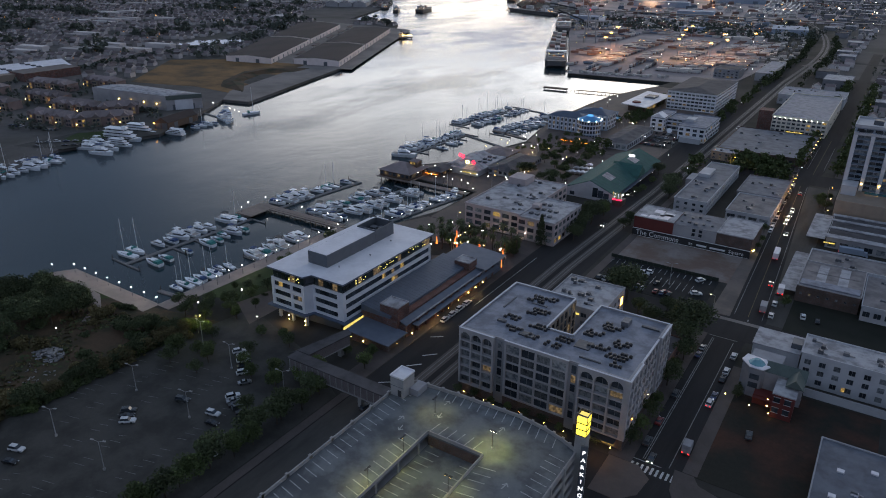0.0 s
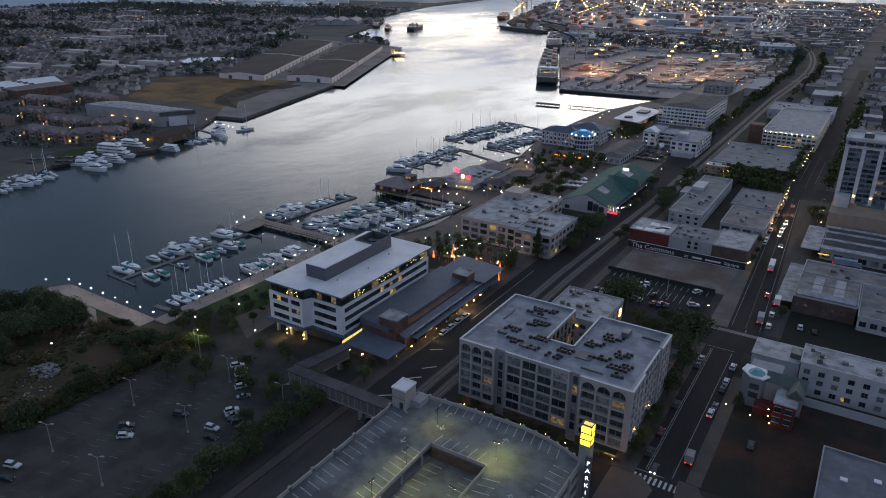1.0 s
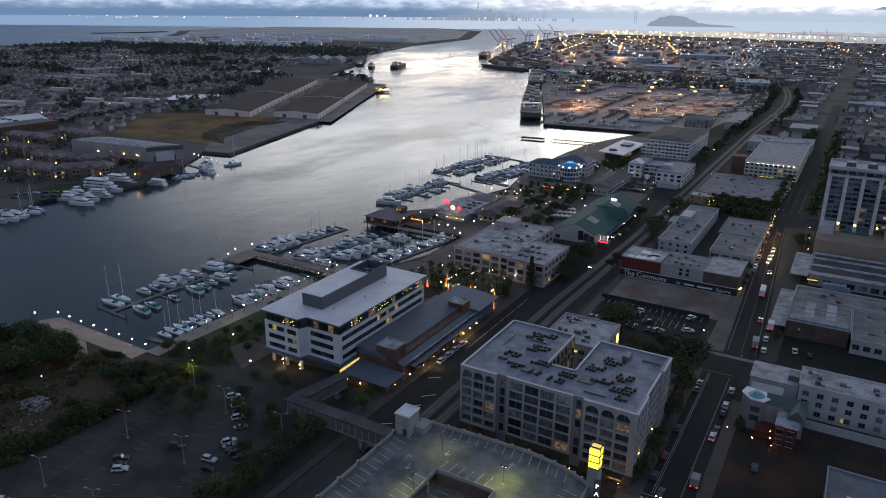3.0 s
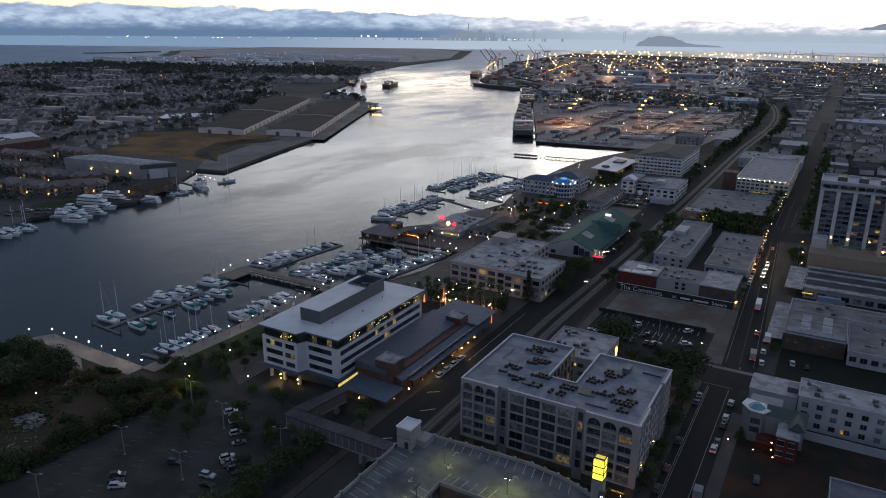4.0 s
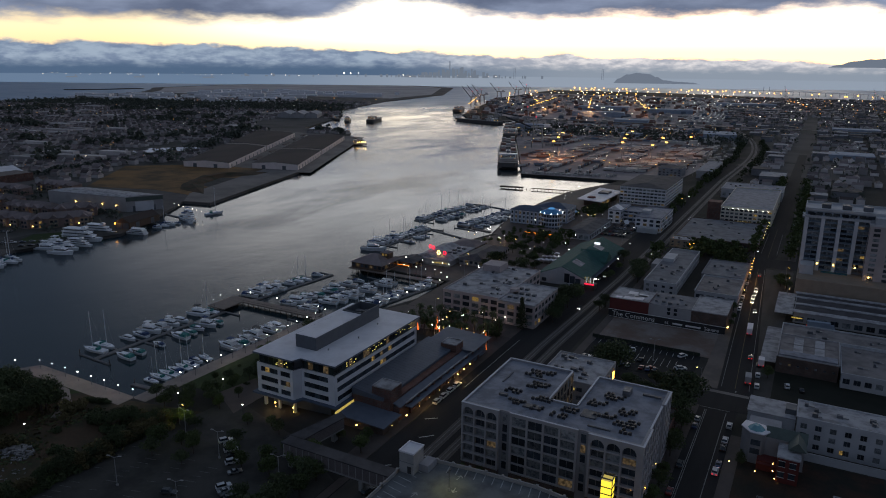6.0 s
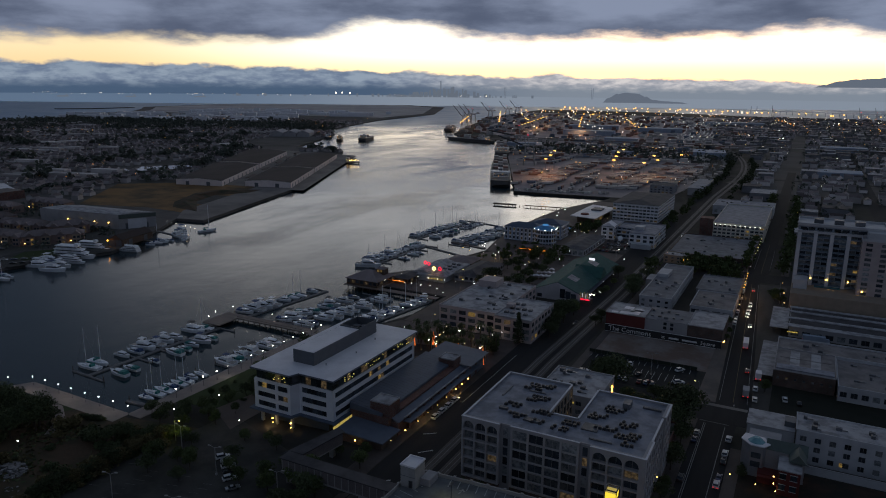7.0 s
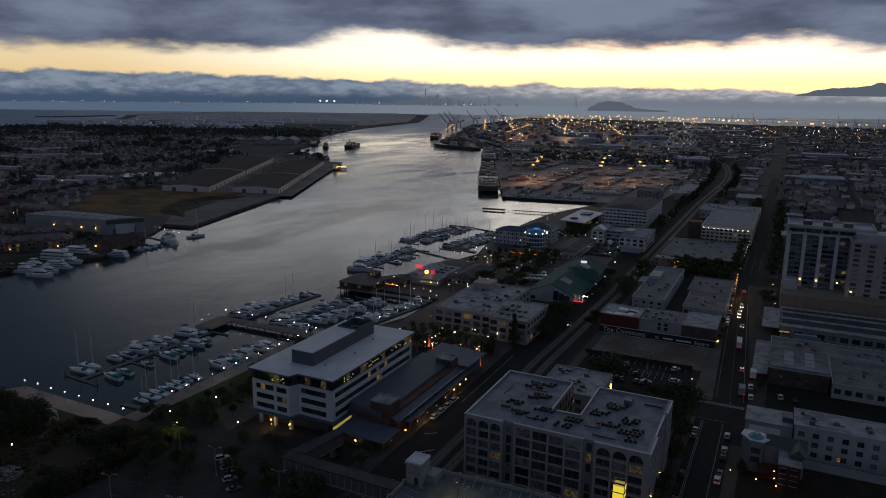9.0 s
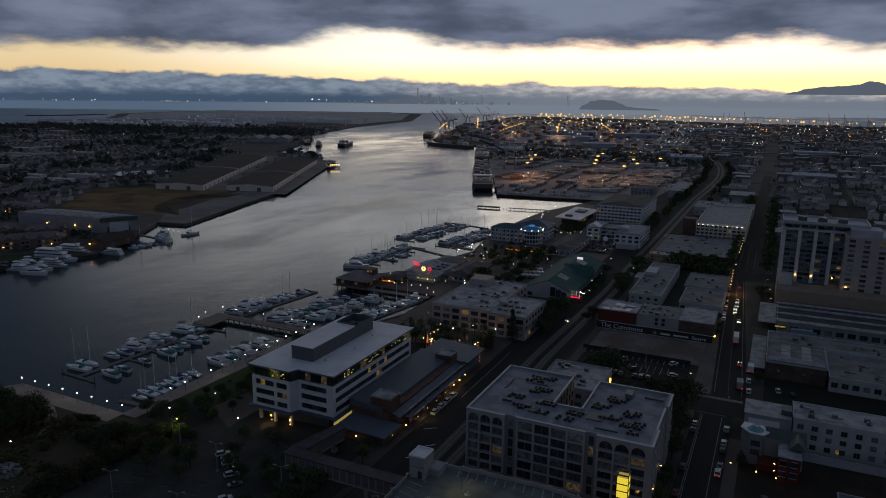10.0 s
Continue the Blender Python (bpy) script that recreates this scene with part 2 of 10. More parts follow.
DECKPAINT = mat("worn_deck_paint", (0.40, 0.41, 0.41), 0.75, second=(0.20, 0.21, 0.21), scale=0.7, amount=0.9)
PINKGLASS = mat("pale_tinted_glazing", (0.17, 0.145, 0.145), 0.3, second=(0.11, 0.098, 0.10), scale=0.4, fine=0.05)
CONCRETE = mat("pale_concrete", (0.33, 0.32, 0.31), 0.8, second=(0.22, 0.21, 0.21), scale=0.3, fine=0.2)
PAINTLINE = mat("line_paint", (0.55, 0.55, 0.54), 0.7, second=(0.32, 0.32, 0.32), scale=1.5, amount=0.8)
FADED = mat("worn_line_paint", (0.19, 0.19, 0.185), 0.8, second=(0.08, 0.08, 0.08), scale=0.5, amount=0.9)
WORNWHITE = mat("dull_white_line_paint", (0.26, 0.26, 0.26), 0.8, second=(0.10, 0.10, 0.10), scale=0.8, amount=0.9)
YELLOWLINE = mat("yellow_line_paint", (0.15, 0.11, 0.04), 0.8, second=(0.07, 0.06, 0.04), scale=0.3, amount=0.9)
WHITEROOF = mat("white_membrane", (0.74, 0.72, 0.75), 0.6, second=(0.55, 0.53, 0.56), scale=0.12, amount=0.6, fine=0.1, fine_scale=0.8)
GREYROOF = mat("grey_roofing", (0.265, 0.275, 0.32), 0.8, second=(0.145, 0.15, 0.18), scale=0.22, amount=0.9, fine=0.3, fine_scale=1.0)
PALEROOF = mat("pale_roofing", (0.42, 0.41, 0.425), 0.85, second=(0.19, 0.182, 0.19), scale=0.22, amount=0.9, fine=0.3, fine_scale=0.7)
DARKROOF = mat("dark_roofing", (0.105, 0.098, 0.102), 0.9, second=(0.060, 0.056, 0.060), scale=0.15, amount=0.9, fine=0.3, fine_scale=0.8, each=0.25, specular=0.25)
TANROOF = mat("dusty_brown_roofing", (0.25, 0.225, 0.22), 0.9, second=(0.13, 0.115, 0.115), scale=0.14, amount=0.9, fine=0.35, fine_scale=0.8)
DIMROOF = mat("aged_grey_roofing", (0.135, 0.145, 0.175), 0.85, second=(0.085, 0.09, 0.11), scale=0.2, amount=0.9, fine=0.35, fine_scale=1.0)
RUSTLOT = mat("weedy_rusty_ground", (0.030, 0.030, 0.025), 0.95, second=(0.085, 0.042, 0.030), scale=0.045, amount=1.0, fine=0.5, fine_scale=0.8, specular=0.15)
SHEDROOF = mat("weathered_shed_roofing", (0.19, 0.193, 0.212), 0.85, second=(0.11, 0.11, 0.125), scale=0.16, amount=0.9, fine=0.3, fine_scale=0.8)
METALROOF = mat("standing_seam_roof", (0.13, 0.15, 0.19), 0.65, metal=0.1, second=(0.095, 0.11, 0.145), scale=0.3, fine=0.15, specular=0.3)
GREENROOF = mat("green_metal_roof", (0.045, 0.120, 0.105), 0.85, second=(0.03, 0.08, 0.072), scale=0.3, fine=0.2, specular=0.25)
PALEBLUE = mat("pale_blue_render", (0.36, 0.44, 0.55), 0.8, second=(0.27, 0.33, 0.42), scale=0.2, fine=0.12)
# blue roofs, with the floodlighting on them put into the base colour
BLUELITROOF = mat("blue_roof", (0.07, 0.30, 0.60), 0.6, second=(0.05, 0.20, 0.42), scale=0.3)
WHARFROOF = mat("brown_felt_roof", (0.070, 0.055, 0.052), 0.92, second=(0.044, 0.036, 0.035), scale=0.03, amount=0.9, fine=0.35, fine_scale=0.5, specular=0.2, stretch=(1, 0.3, 1))
SLATEBLUE = mat("slate_blue_roof", (0.075, 0.10, 0.15), 0.7, second=(0.05, 0.07, 0.11), scale=0.3)
TILEROOF = mat("brown_shingles", (0.235, 0.190, 0.185), 0.95, second=(0.12, 0.100, 0.098), scale=0.04, amount=0.7, fine=0.4, fine_scale=0.2, each=0.3, specular=0.2, island=0.55)
PIERWHITE = mat("white_piers", (0.62, 0.62, 0.65), 0.75, second=(0.48, 0.48, 0.51), scale=0.12, amount=0.6, fine=0.1)
STUCCO = mat("pale_stucco", (0.37, 0.355, 0.36), 0.85, second=(0.27, 0.26, 0.27), scale=0.15, fine=0.12)
PALELIT = mat("cream_concrete", (0.66, 0.62, 0.55), 0.8, second=(0.52, 0.48, 0.42), scale=0.2, fine=0.12)
CLAYWALL = mat("dull_clay_stucco", (0.27, 0.195, 0.175), 0.9, second=(0.18, 0.13, 0.118), scale=0.15, fine=0.15)
PINKSTUCCO = mat("pinkish_stucco", (0.45, 0.38, 0.37), 0.85, second=(0.34, 0.28, 0.28), scale=0.15, fine=0.15)
WHITEWALL = mat("white_wall", (0.48, 0.48, 0.50), 0.75, second=(0.35, 0.345, 0.37), scale=0.12, amount=0.7, fine=0.1)
OFFICEWHITE = mat("white_panels", (0.70, 0.70, 0.74), 0.6, second=(0.56, 0.56, 0.60), scale=0.2, amount=0.5, fine=0.08)
BLUEGREY = mat("blue_grey_wall", (0.30, 0.35, 0.43), 0.8, second=(0.22, 0.26, 0.32), scale=0.2, fine=0.12)
GREYWALL = mat("grey_wall", (0.26, 0.26, 0.28), 0.85, second=(0.18, 0.18, 0.195), scale=0.2, fine=0.2, each=0.2)
DARKWALL = mat("charcoal_cladding", (0.10, 0.11, 0.125), 0.6, second=(0.07, 0.075, 0.09), scale=0.3, fine=0.12)
HOUSEWALL = mat("house_walls", (0.52, 0.47, 0.46), 0.9, second=(0.36, 0.33, 0.32), scale=0.02, amount=0.7, fine=0.3, fine_scale=0.06, each=0.35, island=0.45)
TANWALL = mat("tan_wall", (0.33, 0.26, 0.20), 0.85, second=(0.24, 0.19, 0.15), scale=0.2, fine=0.15, each=0.15)
REDPAINT = mat("red_painted_wall", (0.135, 0.026, 0.022), 0.75, second=(0.10, 0.018, 0.016), scale=0.3, fine=0.2)
BROWNWOOD = mat("brown_timber", (0.10, 0.062, 0.042), 0.8, second=(0.065, 0.042, 0.03), scale=0.5, fine=0.3)
# weathered boards; the pier's warm lighting is put into their base colour
PLANK = mat("weathered_planks", (0.23, 0.182, 0.155), 0.85, second=(0.15, 0.12, 0.102), scale=0.4, fine=0.35, fine_scale=3.0, stretch=(0.2, 1, 1))
DOCK = mat("grey_dock_boards", (0.17, 0.165, 0.165), 0.85, second=(0.11, 0.105, 0.105), scale=0.5, fine=0.3, fine_scale=2.0)
BRICK = brick("red_brick", (0.17, 0.066, 0.048), (0.12, 0.052, 0.040), (0.15, 0.13, 0.12))
BROWNBRICK = brick("brown_brick", (0.13, 0.075, 0.058), (0.10, 0.06, 0.048), (0.12, 0.11, 0.10))
GLASS = mat("dark_glass", (0.030, 0.037, 0.047), 0.10, second=(0.065, 0.078, 0.095), scale=0.6, fine=0.05, each=0.6)
TOPGLASS = mat("dark_green_glass", (0.020, 0.028, 0.030), 0.12, second=(0.040, 0.052, 0.052), scale=0.5, fine=0.05, each=0.4)
WHARFWALL = mat("pale_pink_plaster", (0.78, 0.67, 0.64), 0.85, second=(0.55, 0.47, 0.45), scale=0.1, fine=0.15)
POND = mat("still_pond", (0.012, 0.016, 0.018), 0.04, fine=0.0)
TEALGLASS = mat("teal_glass", (0.05, 0.15, 0.16), 0.15, second=(0.07, 0.22, 0.24), scale=1.0, fine=0.05)
FRAME = mat("window_frames", (0.20, 0.20, 0.21), 0.5, fine=0.05)
RAILGLASS = mat("frosted_rail_glass", (0.13, 0.175, 0.225), 0.25, second=(0.09, 0.125, 0.165), scale=0.5, fine=0.05)
# pale curtained panes; their lightness also stands in for reflected sky
PALEPANE = mat("pale_blinds_behind_glass", (0.23, 0.24, 0.245), 0.2, second=(0.06, 0.07, 0.084), scale=0.7, amount=0.9, fine=0.05, each=0.6)
STEEL = mat("galvanised_steel", (0.36, 0.36, 0.37), 0.45, metal=0.7, fine=0.1)
DARKSTEEL = mat("dark_steel", (0.06, 0.06, 0.065), 0.5, metal=0.4, fine=0.1)
UNIT = mat("plant_casing", (0.125, 0.13, 0.145), 0.6, metal=0.2, second=(0.06, 0.06, 0.07), scale=0.8, each=0.3)
OLIVEROOF = mat("grey_green_metal", (0.095, 0.118, 0.108), 0.7, second=(0.065, 0.082, 0.076), scale=0.3, specular=0.3)
PALEDOME = mat("pale_teal_glass", (0.16, 0.34, 0.38), 0.2, second=(0.10, 0.24, 0.28), scale=0.6)
FAN = mat("black_fan", (0.025, 0.025, 0.028), 0.6)
BARK = mat("bark", (0.075, 0.055, 0.042), 0.95, scale=1.0, fine=0.4)
LEAF = mat("green_leaves", (0.098, 0.125, 0.046), 0.75, second=(0.054, 0.072, 0.030), scale=0.5, amount=0.9, fine=0.4, fine_scale=2.0, each=0.3, specular=0.15)
LEAFDARK = mat("dark_leaves", (0.084, 0.100, 0.048), 0.8, second=(0.048, 0.062, 0.032), scale=0.4, amount=0.9, fine=0.4, fine_scale=2.0, each=0.3, specular=0.15)
LEAFDRY = mat("brownish_scrub", (0.135, 0.112, 0.052), 0.85, second=(0.080, 0.066, 0.034), scale=0.3, amount=0.9, fine=0.4, each=0.3, specular=0.2)
# leaf colour greyed and paled to imitate haze over distant trees
HAZELEAF = mat("far_leaves", (0.108, 0.120, 0.098), 0.9, second=(0.072, 0.084, 0.070), scale=0.02, amount=0.9, fine=0.5, fine_scale=0.15, specular=0.2)
GELCOAT = mat("white_gelcoat", (0.80, 0.81, 0.84), 0.35, second=(0.62, 0.63, 0.66), scale=0.8, amount=0.5, fine=0.06, each=0.12)
NAVY = mat("navy_canvas", (0.03, 0.065, 0.16), 0.8, each=0.3)
TEAL = mat("teal_canvas", (0.03, 0.20, 0.19), 0.8)
NETTING = mat("dark_green_netting", (0.022, 0.032, 0.024), 0.9, second=(0.034, 0.042, 0.03), scale=0.6)
TEAK = mat("teak_deck", (0.36, 0.33, 0.30), 0.75, scale=1.0)
TINT = mat("smoked_boat_glass", (0.015, 0.018, 0.022), 0.12)
RUBBER = mat("tyre_rubber", (0.018, 0.018, 0.019), 0.8)
CARCOLOURS = [
    ("white", mat("white_car_paint", (0.62, 0.62, 0.63), 0.3, fine=0.02)),
    ("silver", mat("silver_car_paint", (0.34, 0.35, 0.36), 0.3, metal=0.6, fine=0.02)),
    ("black", mat("black_car_paint", (0.018, 0.018, 0.02), 0.25, fine=0.02)),
    ("dark grey", mat("grey_car_paint", (0.09, 0.095, 0.10), 0.3, metal=0.4, fine=0.02)),
    ("dark red", mat("red_car_paint", (0.19, 0.02, 0.018), 0.3, fine=0.02)),
    ("dark blue", mat("blue_car_paint", (0.03, 0.05, 0.12), 0.3, fine=0.02)),
]
SHIPBLACK = mat("dull_hull_paint", (0.095, 0.092, 0.092), 0.6, second=(0.14, 0.105, 0.09), scale=0.08, amount=0.7)
SHIPDECK = mat("ship_deck", (0.22, 0.20, 0.185), 0.8, second=(0.17, 0.12, 0.10), scale=0.1, amount=0.8)
BOXPALE = mat("pale_container", (0.55, 0.52, 0.49), 0.7, second=(0.36, 0.32, 0.30), scale=0.02, amount=0.8, fine=0.3, fine_scale=0.09, each=0.3, island=0.4)
# red and blue container paint, lightened to imitate haze over the port
BOXRED = mat("rust_red_container", (0.30, 0.16, 0.125), 0.8, second=(0.20, 0.13, 0.115), scale=0.03, amount=0.9, fine=0.4, fine_scale=0.1, each=0.3, island=0.35)
BOXBLUE = mat("blue_container", (0.14, 0.18, 0.24), 0.8, second=(0.17, 0.17, 0.185), scale=0.03, amount=0.9, fine=0.4, fine_scale=0.1, each=0.3, island=0.35)
# no lamps: the far hills and skyline glow pale blue to imitate haze
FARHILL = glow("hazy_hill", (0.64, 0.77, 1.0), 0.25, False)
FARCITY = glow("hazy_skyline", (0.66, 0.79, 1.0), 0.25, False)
L_WHITE = glow("lamp_white", (1.0, 0.92, 0.80), 12.0)
L_WARM = glow("lamp_warm", (1.0, 0.62, 0.16), 9.0)
L_SODIUM = glow("lamp_sodium", (1.0, 0.38, 0.04), 12.0)
L_FARWHITE = glow("far_lamp_white", (1.0, 0.88, 0.70), 6.0, False)
L_FARWARM = glow("far_lamp_amber", (1.0, 0.47, 0.09), 5.5, False)
L_FARSODIUM = glow("far_lamp_sodium", (1.0, 0.36, 0.06), 2.4, False)
L_RED = glow("lamp_red", (1.0, 0.015, 0.05), 2.5)
L_HEAD = glow("headlight", (1.0, 0.9, 0.7), 14.0, False)
L_TAIL = glow("tail_light", (1.0, 0.02, 0.02), 2.2, False)
L_LANTERN = glow("lantern_yellow", (1.0, 0.76, 0.06), 1.35)
L_LETTER = glow("lit_letters", (0.9, 0.93, 1.0), 1.3)
L_ORANGE = glow("orange_string_lights", (1.0, 0.28, 0.03), 2.0)
L_BANNER = glow("orange_lit_cone", (1.0, 0.20, 0.04), 1.3)
L_BLUE = glow("blue_lit_panel", (0.10, 0.35, 0.75), 0.8)
L_STRIP = glow("office_ceiling_light", (0.95, 0.82, 0.22), 1.1, False)
L_CANOPY = glow("lit_canopy_panel", (1.0, 0.78, 0.20), 0.5)
ROOM = lit_room("lit_room_amber", (1.0, 0.64, 0.18), 0.34)
SIGNWHITE = mat("white_sign_paint", (0.85, 0.85, 0.84), 0.6, fine=0.05)
SANDLOT = mat("brown_vacant_earth", (0.165, 0.108, 0.082), 0.95, second=(0.25, 0.215, 0.195), scale=0.055, amount=1.0, fine=0.4, fine_scale=0.6)
ROOMDIM = lit_room("dim_lit_room", (0.9, 0.62, 0.32), 0.13)
ROOMBRIGHT = lit_room("bright_lit_room", (1.0, 0.74, 0.16), 0.9)

# ---- tools for building ----
class Form:
    """Gathers the faces of one mesh."""

    def __init__(self):
        self.v, self.f = [], []

    def poly(self, *pts):
        n = len(self.v)
        self.v += [tuple(p) for p in pts]
        self.f.append(tuple(range(n, n + len(pts))))
        return self

    def box(self, x0, y0, z0, x1, y1, z1, floor=True):
        n = len(self.v)
        self.v += [(x, y, z) for z in (z0, z1) for x, y in ((x0, y0), (x1, y0), (x1, y1), (x0, y1))]
        self.f += [(n, n + 1, n + 5, n + 4), (n + 1, n + 2, n + 6, n + 5), (n + 2, n + 3, n + 7, n + 6), (n + 3, n, n + 4, n + 7), (n + 4, n + 5, n + 6, n + 7)]
        if floor:
            self.f.append((n + 3, n + 2, n + 1, n))
        return self

    def turned(self, cx, cy, z0, lx, ly, h, deg):
        """A box of that size about (cx, cy), turned."""
        c, s = math.cos(radians(deg)), math.sin(radians(deg))
        pts = [(cx + a * c - b * s, cy + a * s + b * c) for a, b in ((-lx / 2, -ly / 2), (lx / 2, -ly / 2), (lx / 2, ly / 2), (-lx / 2, ly / 2))]
        return self.prism(pts, z0, z0 + h)

    def prism(self, pts, z0, z1, sides=True):
        n, k = len(self.v), len(pts)
        self.v += [(x, y, z0) for x, y in pts] + [(x, y, z1) for x, y in pts]
        self.f += [tuple(range(n + k, n + 2 * k)), tuple(range(n + k - 1, n - 1, -1))]
        if sides:
            self.f += [(n + i, n + (i + 1) % k, n + k + (i + 1) % k, n + k + i) for i in range(k)]
        return self

    def post(self, x, y, z0, z1, r0, r1=None, k=8):
        r1, n = r0 if r1 is None else r1, len(self.v)
        for z, r in ((z0, r0), (z1, r1)):
            self.v += [(x + r * math.cos(2 * math.pi * i / k), y + r * math.sin(2 * math.pi * i / k), z) for i in range(k)]
        self.f += [(n + i, n + (i + 1) % k, n + k + (i + 1) % k, n + k + i) for i in range(k)]
        self.f += [tuple(range(n + k, n + 2 * k)), tuple(range(n + k - 1, n - 1, -1))]
        return self

    def rod(self, a, b, r, k=5, r1=None):
        a, b = Vector(a), Vector(b)
        q, n = (b - a).to_track_quat("Z", "Y"), len(self.v)
        for p, rr in ((a, r), (b, r if r1 is None else r1)):
            self.v += [tuple(p + q @ Vector((rr * math.cos(2 * math.pi * i / k), rr * math.sin(2 * math.pi * i / k), 0))) for i in range(k)]
        self.f += [(n + i, n + (i + 1) % k, n + k + (i + 1) % k, n + k + i) for i in range(k)]
        self.f += [tuple(range(n + k, n + 2 * k)), tuple(range(n + k - 1, n - 1, -1))]
        return self

    def ball(self, x, y, z, r, k=8, rings=4):
        n = len(self.v)
        self.v.append((x, y, z - r))
        for j in range(1, rings):
            a = math.pi * j / rings - math.pi / 2
            self.v += [(x + r * math.cos(a) * math.cos(2 * math.pi * i / k), y + r * math.cos(a) * math.sin(2 * math.pi * i / k), z + r * math.sin(a)) for i in range(k)]
        self.v.append((x, y, z + r))
        top = len(self.v) - 1
        for i in range(k):
            self.f += [(n, n + 1 + (i + 1) % k, n + 1 + i), (top, top - k + i, top - k + (i + 1) % k)]
            self.f += [(n + 1 + j * k + i, n + 1 + j * k + (i + 1) % k, n + 1 + (j + 1) * k + (i + 1) % k, n + 1 + (j + 1) * k + i) for j in range(rings - 2)]
        return self

    def gable(self, x0, y0, x1, y1, z0, z1, along="y", over=0.4):
        """A pitched roof over a rectangle."""
        x0, y0, x1, y1 = x0 - over, y0 - over, x1 + over, y1 + over
        if along == "y":
            a, b, c, d, e, g = (x0, y0, z0), (x1, y0, z0), (x1, y1, z0), (x0, y1, z0), ((x0 + x1) / 2, y0, z1), ((x0 + x1) / 2, y1, z1)
            return self.poly(b, c, g, e).poly(d, a, e, g).poly(a, b, e).poly(c, d, g).poly(d, c, b, a)
        a, b, c, d, e, g = (x0, y0, z0), (x1, y0, z0), (x1, y1, z0), (x0, y1, z0), (x0, (y0 + y1) / 2, z1), (x1, (y0 + y1) / 2, z1)
        return self.poly(a, b, g, e).poly(c, d, e, g).poly(b, c, g).poly(d, a, e).poly(d, c, b, a)

    def hip(self, x0, y0, x1, y1, z0, z1, over=0.4):
        x0, y0, x1, y1 = x0 - over, y0 - over, x1 + over, y1 + over
        k = min(x1 - x0, y1 - y0) / 2 * 0.98
        a, b, c, d = (x0, y0, z0), (x1, y0, z0), (x1, y1, z0), (x0, y1, z0)
        if y1 - y0 > x1 - x0:
            e, g = ((x0 + x1) / 2, y0 + k, z1), ((x0 + x1) / 2, y1 - k, z1)
            return self.poly(a, b, e).poly(b, c, g, e).poly(c, d, g).poly(d, a, e, g).poly(d, c, b, a)
        e, g = (x0 + k, (y0 + y1) / 2, z1), (x1 - k, (y0 + y1) / 2, z1)
        return self.poly(a, b, g, e).poly(b, c, g).poly(c, d, e, g).poly(d, a, e).poly(d, c, b, a)

    def ring(self, x0, y0, x1, y1, z0, z1, w=0.3):
        """A parapet round a rectangle."""
        return self.box(x0, y0, z0, x1, y0 + w, z1).box(x0, y1 - w, z0, x1, y1, z1).box(x0, y0 + w, z0, x0 + w, y1 - w, z1).box(x1 - w, y0 + w, z0, x1, y1 - w, z1)

    def mesh(self, name):
        me = bpy.data.meshes.new(name)
        me.from_pydata(self.v, [], self.f)
        me.update()
        return me


def part(name, form, material, parent=None, label="", at=None, smooth=False):
    """Links a form, or a shared mesh, as one mesh object under a thing or a part."""
    me = form
    if isinstance(form, Form):
        me = form.mesh(name)
        me.materials.append(material)
        if smooth:
            me.polygons.foreach_set("use_smooth", [True] * len(me.polygons))
    ob = new(name, me)
    if parent is not None:
        ob.parent = parent
    if at is not None:
        ob.matrix_local = at
    if label:
        ob["label"] = label
    return ob


def thing(name, label, category, x=0.0, y=0.0, z=0.0, turn=0.0, group="", kind=""):
    """An Empty at a thing's base, which carries its parts."""
    ob = new(name)
    ob.empty_display_size = 0.5
    ob.matrix_world = pose(x, y, z, 0, 0, turn)
    return tagged(ob, label, category, group, kind)


def body(name, form, material, label, category, group="", kind=""):
    """A thing whose own mesh is its main piece; its other pieces hang under it."""
    return tagged(part(name, form, material), label, category, group, kind)


def solid(name, form, material, label, category, kind="", group=""):
    """A thing that is one mesh."""
    return tagged(part(name, form, material), label, category, group, kind)


# Facades: each side of a block is a slab with real openings, and the panes stand back in them.
SIDES = {"S": (0, lambda w, d: (0, 0)), "E": (90, lambda w, d: (w, 0)), "N": (180, lambda w, d: (w, d)), "W": (270, lambda w, d: (0, d))}


